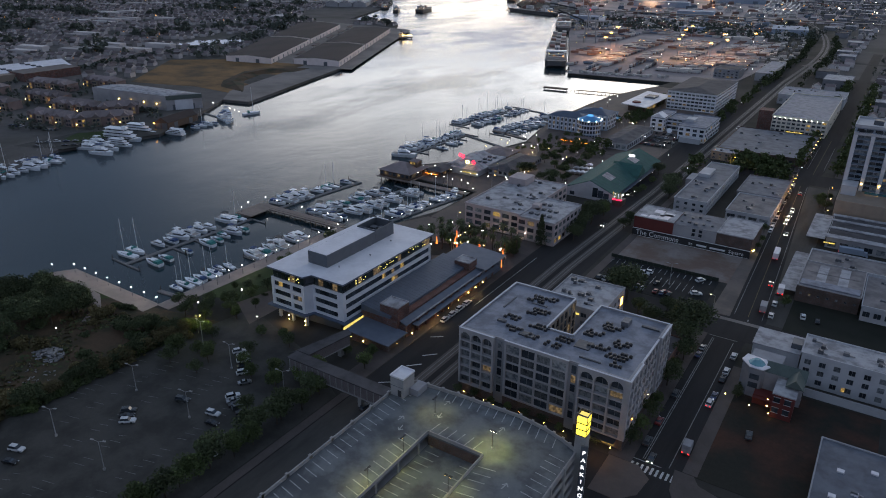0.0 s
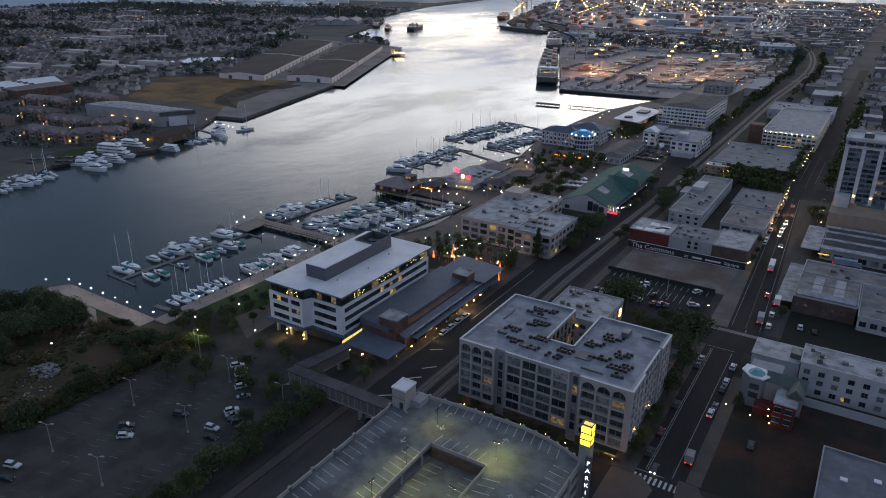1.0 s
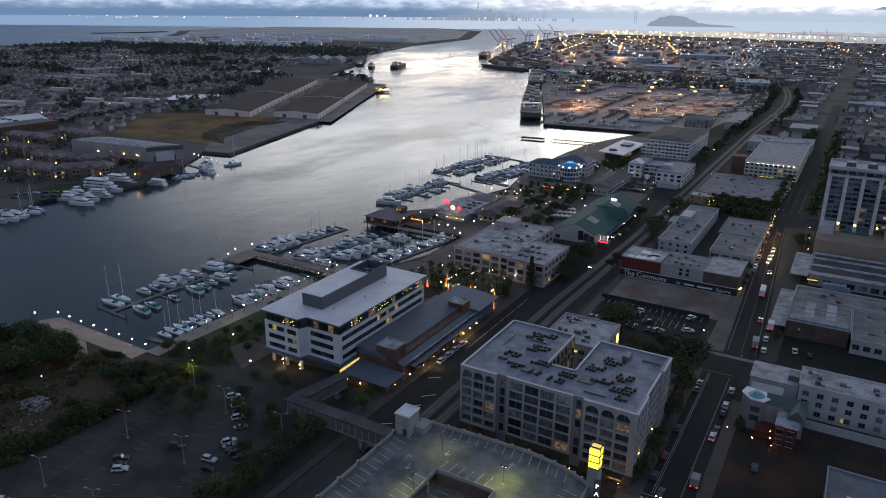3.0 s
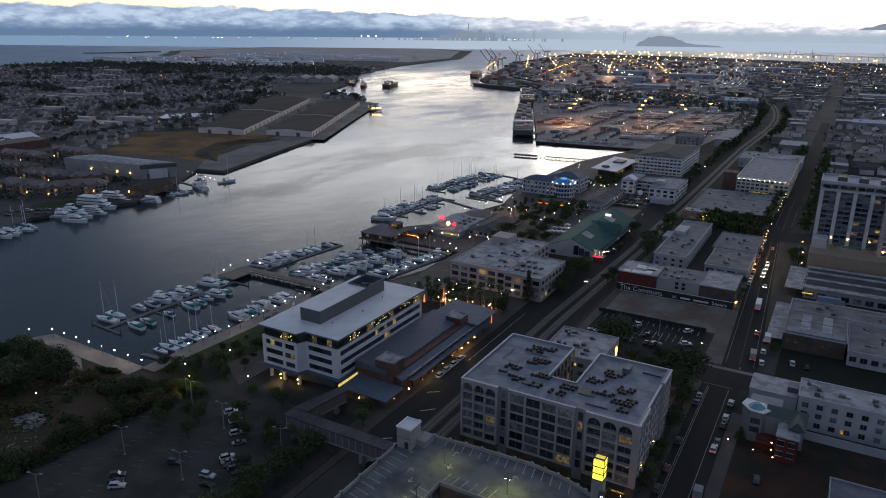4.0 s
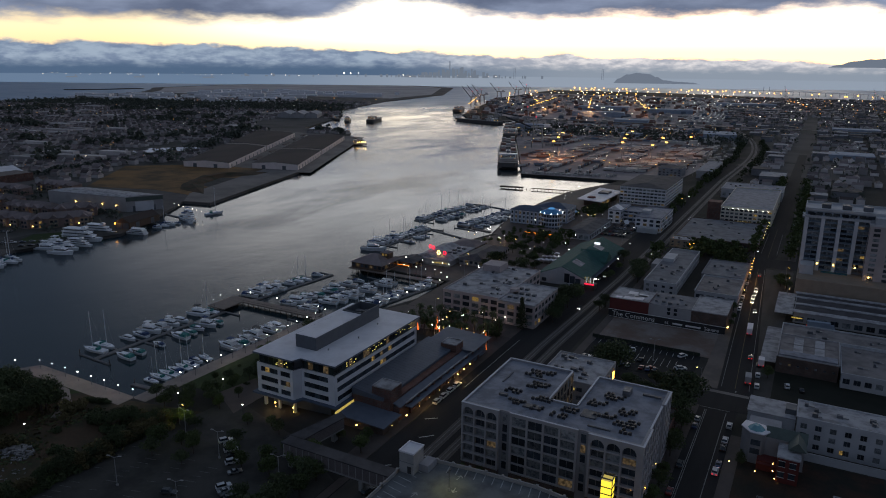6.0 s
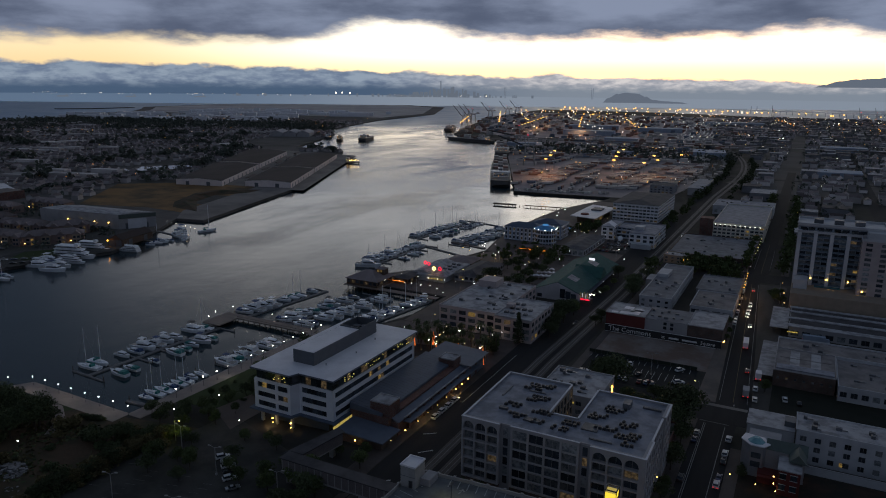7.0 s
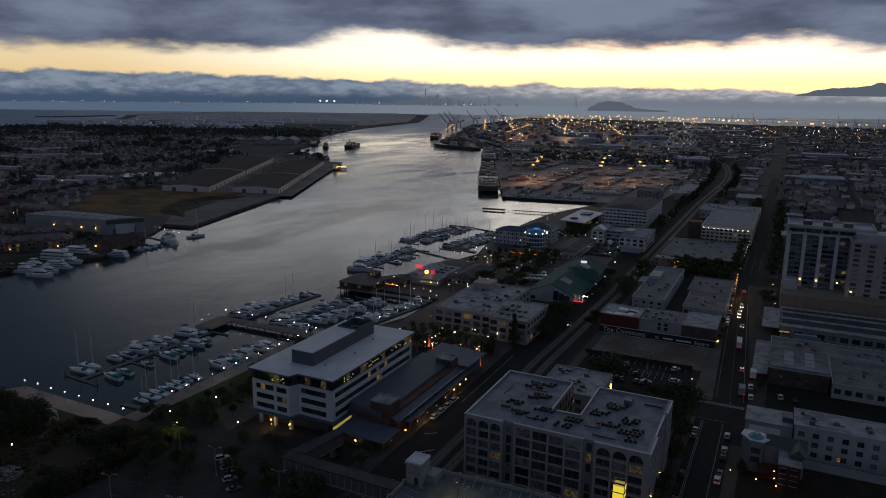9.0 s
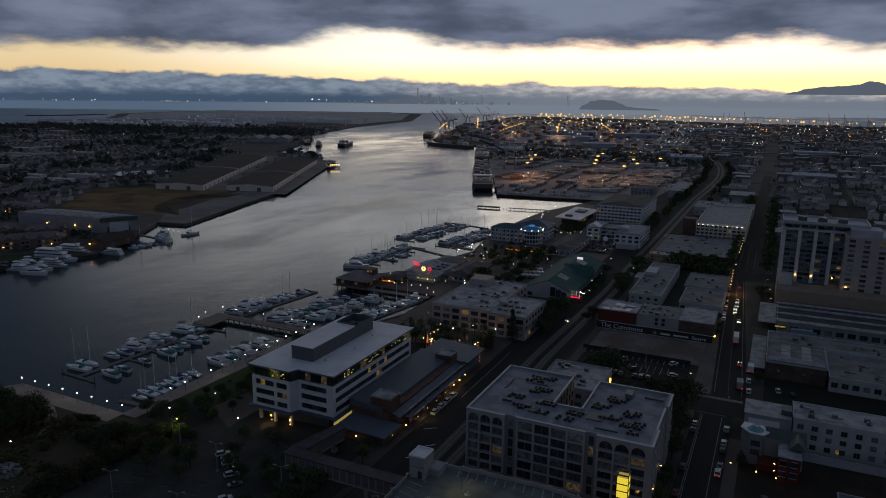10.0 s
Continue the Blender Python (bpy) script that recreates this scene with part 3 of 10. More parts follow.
def slab(f, width, z0, z1, cols, rows, thick=0.35, arched=False, at=0.0):
    """A wall slab in the plane y = -thick .. 0 with an opening for each column and row; the highest row may be arched."""
    y0, y1 = -thick - at, -at

    def wall(u0, v0, u1, v1):
        if u1 - u0 > 1e-4 and v1 - v0 > 1e-4:
            f.poly((u0, y0, v0), (u1, y0, v0), (u1, y0, v1), (u0, y0, v1))

    v = z0
    for n, (v0, v1) in enumerate(rows):
        wall(0, v, width, v0)
        u = 0
        for u0, u1 in cols:
            wall(u, v0, u0, v1)
            r = (u1 - u0) / 2
            arch = arched and n == len(rows) - 1
            top = v1 - r if arch else v1
            f.poly((u0, y0, v0), (u0, y1, v0), (u0, y1, top), (u0, y0, top))
            f.poly((u1, y1, v0), (u1, y0, v0), (u1, y0, top), (u1, y1, top))
            f.poly((u0, y1, v0), (u0, y0, v0), (u1, y0, v0), (u1, y1, v0))
            if arch:
                k, c = 8, (u0 + u1) / 2
                pts = [(c - r * math.cos(math.pi * i / k), top + r * math.sin(math.pi * i / k)) for i in range(k + 1)]
                for (a, b), (a2, b2) in zip(pts, pts[1:]):
                    f.poly((a, y0, b), (a2, y0, b2), (a2, y0, v1), (a, y0, v1))
                    f.poly((a, y1, b), (a2, y1, b2), (a2, y0, b2), (a, y0, b))
            else:
                f.poly((u0, y0, v1), (u0, y1, v1), (u1, y1, v1), (u1, y0, v1))
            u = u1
        wall(u, v0, width, v1)
        v = v1
    wall(0, v, width, z1)
    f.poly((0, y1, z0), (0, y0, z0), (0, y0, z1), (0, y1, z1))
    f.poly((width, y0, z0), (width, y1, z0), (width, y1, z1), (width, y0, z1))
    f.poly((0, y0, z1), (width, y0, z1), (width, y1, z1), (0, y1, z1))
    f.poly((0, y1, z0), (width, y1, z0), (width, y0, z0), (0, y0, z0))


PANES = {}


def pane_mesh(w, h, material, split, bars):
    """A pane with its frame bars in front, shared between windows of one size."""
    key = (round(w, 2), round(h, 2), material.name, split, bars.name)
    if key not in PANES:
        f = Form().box(0, -0.05, 0, w, 0, h)
        me = f.mesh("pane")
        me.materials.append(material)
        g, b = Form(), 0.09
        g.box(0, -0.12, 0, b, -0.052, h).box(w - b, -0.12, 0, w, -0.052, h).box(b, -0.12, 0, w - b, -0.052, b).box(b, -0.12, h - b, w - b, -0.052, h)
        for i in range(1, split):
            g.box(w * i / split - b / 2, -0.11, b, w * i / split + b / 2, -0.052, h - b)
        fm = g.mesh("window")
        fm.materials.append(bars)
        PANES[key] = (me, fm)
    return PANES[key]


def panes(owner, base, cols, rows, pick, split=2, bars=None, at=0.0, framed=True):
    """Windows in the openings of a slab; pick(i, j) gives the pane's material."""
    for j, (v0, v1) in enumerate(rows):
        for i, (u0, u1) in enumerate(cols):
            me, fm = pane_mesh(u1 - u0, v1 - v0, pick(i, j), split, bars or FRAME)
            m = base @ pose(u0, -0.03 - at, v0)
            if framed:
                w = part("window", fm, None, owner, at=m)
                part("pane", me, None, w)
            else:
                part("window", me, None, owner, at=m)


def even(width, count, share=0.6, lead=0.0, tail=0.0):
    """Evenly spaced openings along a wall."""
    step = (width - lead - tail) / count
    return [(lead + step * (i + (1 - share) / 2), lead + step * (i + (1 + share) / 2)) for i in range(count)]


def floors(z0, count, step, height):
    return [(z0 + step * i, z0 + step * i + height) for i in range(count)]


RND = random.Random(7)


def night(lit=0.02, dim=0.08):
    def pick(i, j):
        r = RND.random()
        return ROOM if r < lit else ROOMDIM if r < lit + dim * 0.6 else PALEPANE if r < 0.50 else GLASS
    return pick


def block(name, label, x0, y0, x1, y1, h, wall=None, roof=None, sides=(), parapet=0.6, z=0.0, category="building", lit=0.015, units=0, framed=True, group="", edge=None):
    """A flat-roofed building. sides: (side, columns, rows, share) with columns a count or a list and rows a list of heights."""
    wall, roof = wall or STUCCO, roof or GREYROOF
    w, d = x1 - x0, y1 - y0
    b = thing(name, label, category, x0, y0, z, group=group)
    part("wall", Form().box(0, 0, 0, w, d, h - 0.02), wall, b)
    for side, cols, rows, share in sides:
        deg, origin = SIDES[side]
        width = w if side in "SN" else d
        cols = even(width, cols, share) if isinstance(cols, int) else cols
        base = pose(*origin(w, d), 0, 0, 0, deg)
        f = Form()
        slab(f, width, 0, h, cols, rows)
        part("facade", f, wall, b, at=base)
        panes(b, base, cols, rows, night(lit), framed=framed)
    part("roof", Form().box(0.0, 0.0, h - 0.02, w, d, h + 0.06), roof, b)
    if parapet:
        part("parapet", Form().ring(-0.36, -0.36, w + 0.36, d + 0.36, h + 0.002, h + parapet, 0.4), edge or wall, b)
    rnd = random.Random(int(abs(x0 * 7 + y0 * 3)))
    for _ in range(units):
        s, t = rnd.uniform(0.8, 2.4), rnd.uniform(0.8, 2.0)
        px, py = rnd.uniform(1.5, max(1.6, w - 4)), rnd.uniform(1.5, max(1.6, d - 4))
        u = part("rooftop_unit", Form().box(0, 0, 0, s, t, rnd.uniform(0.6, 1.5)), UNIT, b, at=pose(px, py, h + 0.06))
        part("duct", Form().box(s, t * 0.3, 0.1, s + rnd.uniform(0.5, 2.5), t * 0.6, 0.5), STEEL, u)
    return b


def inside(x, y, pts):
    hit = False
    for (xa, ya), (xb, yb) in zip(pts, pts[1:] + pts[:1]):
        if (ya > y) != (yb > y) and x < (xb - xa) * (y - ya) / (yb - ya) + xa:
            hit = not hit
    return hit

# ---- ground, water, roads ----
WATER_Z = -2.4
EAST = [(-420, -500), (-330, -60), (-300, 90), (-288, 128), (-299, 158), (-293, 167), (-231, 166), (-231, 180), (-227, 277), (-208, 290), (-196, 330), (-196, 369),
        (-262, 372), (-258, 400), (-243, 420), (-233, 470), (-226, 500), (-234, 540), (-240, 590), (-240, 667), (-237, 721), (-225, 764), (-214, 800), (-209, 832), (-330, 820), (-346, 858),
        (-640, 1540), (-690, 1640), (-830, 1660), (-850, 1720), (-905, 1800), (-1000, 2060), (-1280, 2900), (-1420, 3700), (-1500, 4250), (-700, 4150), (-250, 3900), (300, 3650),
        (1400, 3500), (3200, 3300), (3200, -500)]
WEST = [(-520, -600), (-440, 60), (-462, 215), (-500, 281), (-478, 352), (-524, 441), (-544, 474), (-514, 480), (-575, 685), (-716, 978), (-740, 1010), (-838, 1168), (-984, 1199),
        (-1080, 1420), (-1150, 1560), (-1305, 1770), (-1500, 2322), (-1640, 3052), (-2150, 4150), (-2700, 4500), (-3560, 4600), (-3690, 4280), (-3560, 3480), (-3420, 2850), (-3140, 2600), (-2890, 2330), (-2790, 1950),
        (-2550, 1724), (-2500, 1570), (-2450, 1300), (-2450, 900), (-2700, 300), (-2700, -600)]


def land(name, pts, label, material):
    f = Form()
    f.prism(pts, -6.0, 0.0)
    return solid(name, f, material, label, "ground", "structure")


land("ground", EAST, "flat city ground of the near shore with quay edges", GROUND)
land("ground", WEST, "flat island ground across the harbour channel", ISLAND)
solid("water", Form().poly((-6000, -1500, WATER_Z), (6000, -1500, WATER_Z), (6000, 7000, WATER_Z), (-6000, 7000, WATER_Z)), WATER, "calm harbour water reflecting the dusk sky", "water", "structure")
spit = Form().prism([(-3470, 2340), (-3400, 2500), (-3420, 2740), (-3360, 2740), (-3345, 2500), (-3420, 2330)], -6, 0.4)
solid("ground", spit, GROUND, "low rocky breakwater spit in the bay", "breakwater", "structure")


def sheet(name, pts, material, label, z=0.03, kind="structure", category="ground"):
    return solid(name, Form().prism(pts, z - 0.6, z), material, label, category, kind)


def rect(x0, y0, x1, y1):
    return [(x0, y0), (x1, y0), (x1, y1), (x0, y1)]


sheet("road", [(-34, -200), (-17.4, -200), (-17.4, 270), (-13.5, 292), (-24, 500), (-19, 540), (-19, 1250), (-31, 1250), (-31, 540), (-34, 500), (-27, 292), (-34, 270)], ROAD, "two-lane asphalt street with parked cars", 0.03, category="road")
sheet("pavement", [(-35, 290.4), (-27.2, 290.4), (-31.2, 404), (-35, 404)], PADBARE, "pale worn concrete apron beside the vacant lot", 0.16, category="pavement")
sheet("pavement", [(-34.5, 404.4), (-31.2, 404.4), (-34.1, 500), (-36, 500)], PAVING, "concrete pavement beside the low shops", 0.16, category="pavement")
sheet("parking_lot", [(-13.3, 292), (-7, 292), (-7, 500), (-23.8, 500)], LANE, "worn asphalt kerb strip with parked vehicles", 0.045, category="parking lot")
sheet("road", rect(-124, -200, -94, 1060), ROAD, "wide asphalt street with railway tracks along it", 0.03, category="road")
for y0, y1, xe in ((272, 290, 400), (160, 180, 400), (505, 530, 420), (628, 642, 400), (790, 806, 500), (960, 976, 500), (1120, 1136, 500)):
    sheet("road", rect(-122 if y0 != 505 else -95, y0, xe, y1), ROAD, "asphalt cross street between city blocks", 0.042, category="road")
sheet("road", rect(62, -100, 76, 2100), ROAD, "asphalt street between city blocks", 0.035, category="road")
# pavements stand a kerb above the roads
for x0, y0, x1, y1, lab in ((-17.4, 184.4, -13.2, 252, "worn concrete pavement beside the street"), 
                            (-38.5, 180.4, -31.4, 271.6, "tree-lined concrete pavement by the apartments"),
                            (-12, 60, -6, 159.6, "concrete pavement beside the street"), (-12, 530.4, -7, 960, "concrete pavement with street trees"), (-38, 530.4, -34, 960, "concrete pavement with street trees"),
                            (-132, 169, -124.4, 300, "paved walk beside the brick wing"), (-93.6, 181, -90, 271, "narrow pavement along the tracks"), (-92, 291, -88, 504, "narrow pavement along the tracks")):
    sheet("pavement", rect(x0, y0, x1, y1), PAVING, lab, 0.16, category="pavement")
sheet("pavement", [(-38, 163), (-30, 163), (-25.5, 168), (-24.5, 176), (-29, 180.2), (-38, 180.2)], PLAZA, "rounded brick-paved street corner by the garage", 0.17, category="pavement")
sheet("pavement", [(-18.5, 175), (-12, 163), (12, 163), (12, 174), (-12, 181), (-14, 184.2), (-19.5, 184.2)], PAVING, "concrete street corner with ramps", 0.165, category="pavement")
# lots and open ground
sheet("parking_lot", [(-198, 172), (-204, 142), (-205, 90), (-205, 20), (-126, 20), (-126, 158), (-150, 172), (-196, 186)], LOT, "cracked dark asphalt parking lot with worn lines", 0.05, category="parking lot")
sheet("road", [(-122, 20), (-96, 20), (-96, 158), (-122, 164)], LANE, "asphalt lane between the lot and the garage", 0.06, category="road")
sheet("ground", [(-296, 125), (-288, 60), (-205, 40), (-205, 90), (-204, 142), (-198, 171), (-230, 164), (-238, 164), (-290, 158)], DIRT, "overgrown waste ground with dry earth patches", 0.045)
sheet("pavement", [(-125.5, 60), (-122.4, 60), (-122.4, 163), (-125.5, 160)], PAVING, "concrete kerb walk beside the lot", 0.14, category="pavement")
sheet("pavement", rect(-33, 286.5, -14.5, 289), QUAY, "pale concrete pedestrian crossing", 0.052, category="crossing")
sheet("lawn", [(-226, 182), (-204, 188), (-192, 196), (-190, 262), (-222, 272)], GRASS, "dark green lawn strip behind the promenade", 0.06, category="lawn")
sheet("pavement", [(-270, 159.6), (-262, 156), (-252, 150), (-244, 140), (-241.5, 141), (-249, 152), (-260, 158.6)], PROMENADE, "pale curving footpath through the waterfront park", 0.125, category="footpath")
sheet("lawn", [(-290, 140), (-264, 146), (-253, 159.5), (-268, 161), (-284, 158)], GRASS, "rough green bank beside the waterfront path", 0.07, category="lawn")
sheet("pavement", [(-300, 157.5), (-293, 168), (-231, 167), (-231, 159), (-288, 159.5), (-294, 154)], PROMENADE, "pale waterfront promenade with lamps", 0.12, category="promenade")
sheet("pavement", [(-231.6, 166), (-224, 166), (-219, 277), (-227.6, 277)], PROMENADE, "pale waterfront promenade beside the marina", 0.13, category="promenade")
sheet("pavement", [(-226, 277.5), (-124.5, 300), (-124.5, 318), (-196, 318), (-208, 291)], PLAZA, "warm-toned paved plaza with palms", 0.11, category="plaza")
sheet("pavement", [(-187, 190), (-187, 176), (-205, 186), (-192, 252), (-130, 300), (-126, 272), (-187, 255)], PLAZA, "brick-paved court round the office building", 0.09, category="plaza")
sheet("pavement", [(-195, 318.5), (-176, 318.5), (-176, 500), (-220, 500), (-232, 470), (-242, 420), (-256, 400), (-260, 373), (-195, 371)], PLAZA, "waterfront square paving between restaurants", 0.1, category="plaza")
sheet("parking_lot", rect(-90, 291, -38.5, 322), NEWLOT, "dark parking lot with white stall lines", 0.07, category="parking lot")
sheet("ground", rect(-91.5, 322.6, -34.5, 356.8), SANDLOT, "bare sandy vacant lot below the sign wall", 0.06)
sheet("ground", rect(-14, 184, 30, 245), RUSTLOT, "empty dark weedy lot with a rusty patch", 0.06)
sheet("parking_lot", rect(-7, 290, 60, 324), DARKLOT, "dark asphalt yard beside the warehouse", 0.06, category="parking lot")
sheet("pavement", [(-225, 500.5), (-176, 500.5), (-150, 500.5), (-125, 505), (-125, 690), (-150, 790), (-215, 798), (-226, 763), (-237, 720), (-239, 667), (-239, 590), (-233, 541)], PLAZA, "paved waterfront ground round the hotel and restaurants", 0.045, category="plaza")
sheet("pavement", [(-175.5, 385), (-150, 385), (-150, 500), (-175.5, 500)], PLAZA, "paved park strip beside the market hall", 0.04, category="plaza")
sheet("parking_lot", rect(-150, 540, -125, 572), LOT, "asphalt car park of the waterfront", 0.06, category="parking lot")
sheet("ground", [(-329, 824), (-209, 836), (-150, 850), (-140, 1000), (-250, 1700), (-640, 1700), (-640, 1540), (-346, 862)], PORTYARD, "worn concrete container yard", 0.05)
sheet("ground", [(-118, 1010), (-30, 980), (900, 980), (3100, 1400), (3100, 3200), (1400, 3400), (-90, 3600), (-130, 1760), (-98, 1400), (-80, 1150)], ISLAND, "flat ground of the far city", 0.028)
sheet("ground", [(-690, 1720), (-140, 1720), (-100, 3600), (-1380, 3600), (-1200, 2750), (-930, 1980)], PORTYARD, "wide container terminal yard", 0.05)
sheet("ground", [(-620, 505), (-700, 482), (-800, 610), (-735, 668), (-590, 690), (-545, 500)], DRYGRASS, "field of dry golden grass", 0.06)
sheet("ground", [(-604, 548), (-632, 597), (-598, 612), (-562, 548)], LOT, "grey gravel pad beside the wharf apron", 0.075)
sheet("ground", [(-1112, 1060), (-1072, 1137), (-1005, 1052), (-1030, 980)], PADBARE, "pale sandy yard behind the sheds", 0.06)
sheet("lawn", [(-524, 300), (-533, 316), (-519, 337), (-500, 330), (-506, 300)], GRASS, "green quay lawn before the island terraces", 0.09, category="lawn")
sheet("parking_lot", [(-535, 268), (-535, 318), (-500, 345), (-478, 350), (-497, 283)], LOT, "dark car park beside the island marina", 0.06, category="parking lot")
sheet("ground", [(-545, 476), (-516, 482), (-577, 688), (-717, 978), (-745, 1005), (-800, 1062), (-632, 690), (-572, 508)], QUAY, "long bare concrete wharf apron", 0.08)
sheet("ground", [(-735, 648), (-560, 690), (-760, 1100), (-1005, 1120)], QUAY, "concrete yard round the wharf sheds", 0.055)
sheet("ground", [(-1700, 3050), (-1620, 2550), (-2050, 2500), (-2500, 2350), (-2860, 2400), (-3100, 2640), (-3380, 2900), (-3520, 3500), (-3620, 4250), (-2700, 4420), (-2200, 4080)], TARMAC, "bare old airfield at the island's end", 0.06)
sheet("water", [(-948, 716), (-905, 716), (-880, 745), (-858, 800), (-884, 822), (-912, 800), (-940, 770)], POND, "small shallow pond on the island", 0.07, category="water")


def railway(pts, gap, group):
    """One track: ballast bed and two rails along a run of points."""
    t = thing("railway_track", "straight railway track with pale rails in ballast", "railway track", group=group, kind="structure")
    bed, left, right = Form(), Form(), Form()
    for (xa, ya), (xb, yb) in zip(pts, pts[1:]):
        dx, dy = xb - xa, yb - ya
        n = math.hypot(dx, dy)
        px, py = -dy / n, dx / n
        bed.prism([(xa + px * 1.9, ya + py * 1.9), (xa - px * 1.9, ya - py * 1.9), (xb - px * 1.9, yb - py * 1.9), (xb + px * 1.9, yb + py * 1.9)], -0.3, 0.10)
        for f, o in ((left, 0.75), (right, -0.75)):
            f.prism([(xa + px * (o + 0.1), ya + py * (o + 0.1)), (xa + px * (o - 0.1), ya + py * (o - 0.1)), (xb + px * (o - 0.1), yb + py * (o - 0.1)), (xb + px * (o + 0.1), yb + py * (o + 0.1))], 0.1, 0.26)
    part("ballast", bed, BALLAST, t)
    part("rail", left, RAILSTEEL, t)
    part("rail", right, RAILSTEEL, t)


for off in (0, 6.2):
    run = [(-108 + off, -150), (-108 + off, 300), (-104 + off, 430), (-103 + off, 900), (-97 + off, 1080)]
    for i in range(1, 13):
        a = i / 12
        run.append((-97 + off + 10 * math.sin(a * 2.2) - 190 * a * a, 1080 + 900 * a))
    railway(run, 1.5, "street tracks")


def stripes(name, label, lines, material=None, z=0.08, group=""):
    """Painted lines: each x0, y0, x1, y1, width."""
    f = Form()
    for xa, ya, xb, yb, w in lines:
        n = math.hypot(xb - xa, yb - ya)
        px, py = -(yb - ya) / n * w / 2, (xb - xa) / n * w / 2
        f.prism([(xa + px, ya + py), (xa - px, ya - py), (xb - px, yb - py), (xb + px, yb + py)], z - 0.03, z)
    return solid(name, f, material or PAINTLINE, label, "road marking", "structure", group)


stripes("road_marking", "white lane lines of the street", [(x, 544, x, 618, 0.2) for x in (-30.2, -20)] + [(-26, 294, -32.6, 498, 0.2), (-15.2, 294, -24.4, 498, 0.2)] + [(x, 184, x, 269, 0.25) for x in (-28.9, -28.3, -21.1)], WORNWHITE, z=0.05)
stripes("road_marking", "yellow centre line of the street", [(-20.6, 294, -28.4, 498, 0.22), (-25, 532, -25, 640, 0.22)], YELLOWLINE, 0.05)
stripes("road_marking", "zebra crossing bars", [(-31 + i * 1.5, 178.2, -31 + i * 1.5, 181.4, 0.7) for i in range(10)], z=0.055)
stripes("road_marking", "stop lines and lane lines at the crossing", [(-32, 183, -23, 183, 0.4), (-33, 160, -33, 60, 0.2), (-27, 158, -27, 60, 0.2), (-20, 290, -20, 292, 0.5), (-31, 271, -20, 271, 0.3)], WORNWHITE, z=0.055)
stripes("road_marking", "white stall lines of the vacant lot car park", [(-88 + i * 2.9, 316, -88 + i * 2.9, 321, 0.16) for i in range(17)] + [(-82 + i * 2.9, 302.5, -82 + i * 2.9, 307, 0.16) for i in range(13)] + [(-82 + i * 2.9, 307.3, -82 + i * 2.9, 311.5, 0.16) for i in range(13)], z=0.09)
rl = random.Random(3)
stripes("road_marking", "worn faded stall lines of the old lot", [(x + rl.uniform(-.2, .2), y, x + 4.2 * rl.uniform(0.5, 1), y + 1.0, 0.13) for x in (-200, -190, -178, -168, -152, -142) for y in range(60, 150, 3) if rl.random() < 0.55 and not (x < -188 and y < 96)], FADED, z=0.07)
stripes("road_marking", "white lane arrows and bars on the wide street", [(-117, 186, -113, 190, 0.5), (-116, 195, -112, 199, 0.4), (-121, 208, -117, 211, 0.4), (-119, 172, -115, 175, 0.4), (-120, 240, -120, 300, 0.15)], z=0.05)

# ---- the apartment block ----
def condenser():
    t = body("condenser", Form().box(-0.5, -0.5, 0.12, 0.5, 0.5, 0.75).box(-0.5, -0.5, 0, -0.3, 0.5, 0.12).box(0.3, -0.5, 0, 0.5, 0.5, 0.12), DARKSTEEL, "dark rooftop condenser unit with a black fan", "condenser", "rooftop condensers")
    part("fan", Form().post(0, 0, 0.75, 0.9, 0.47, 0.42, 10), FAN, t)
    return t


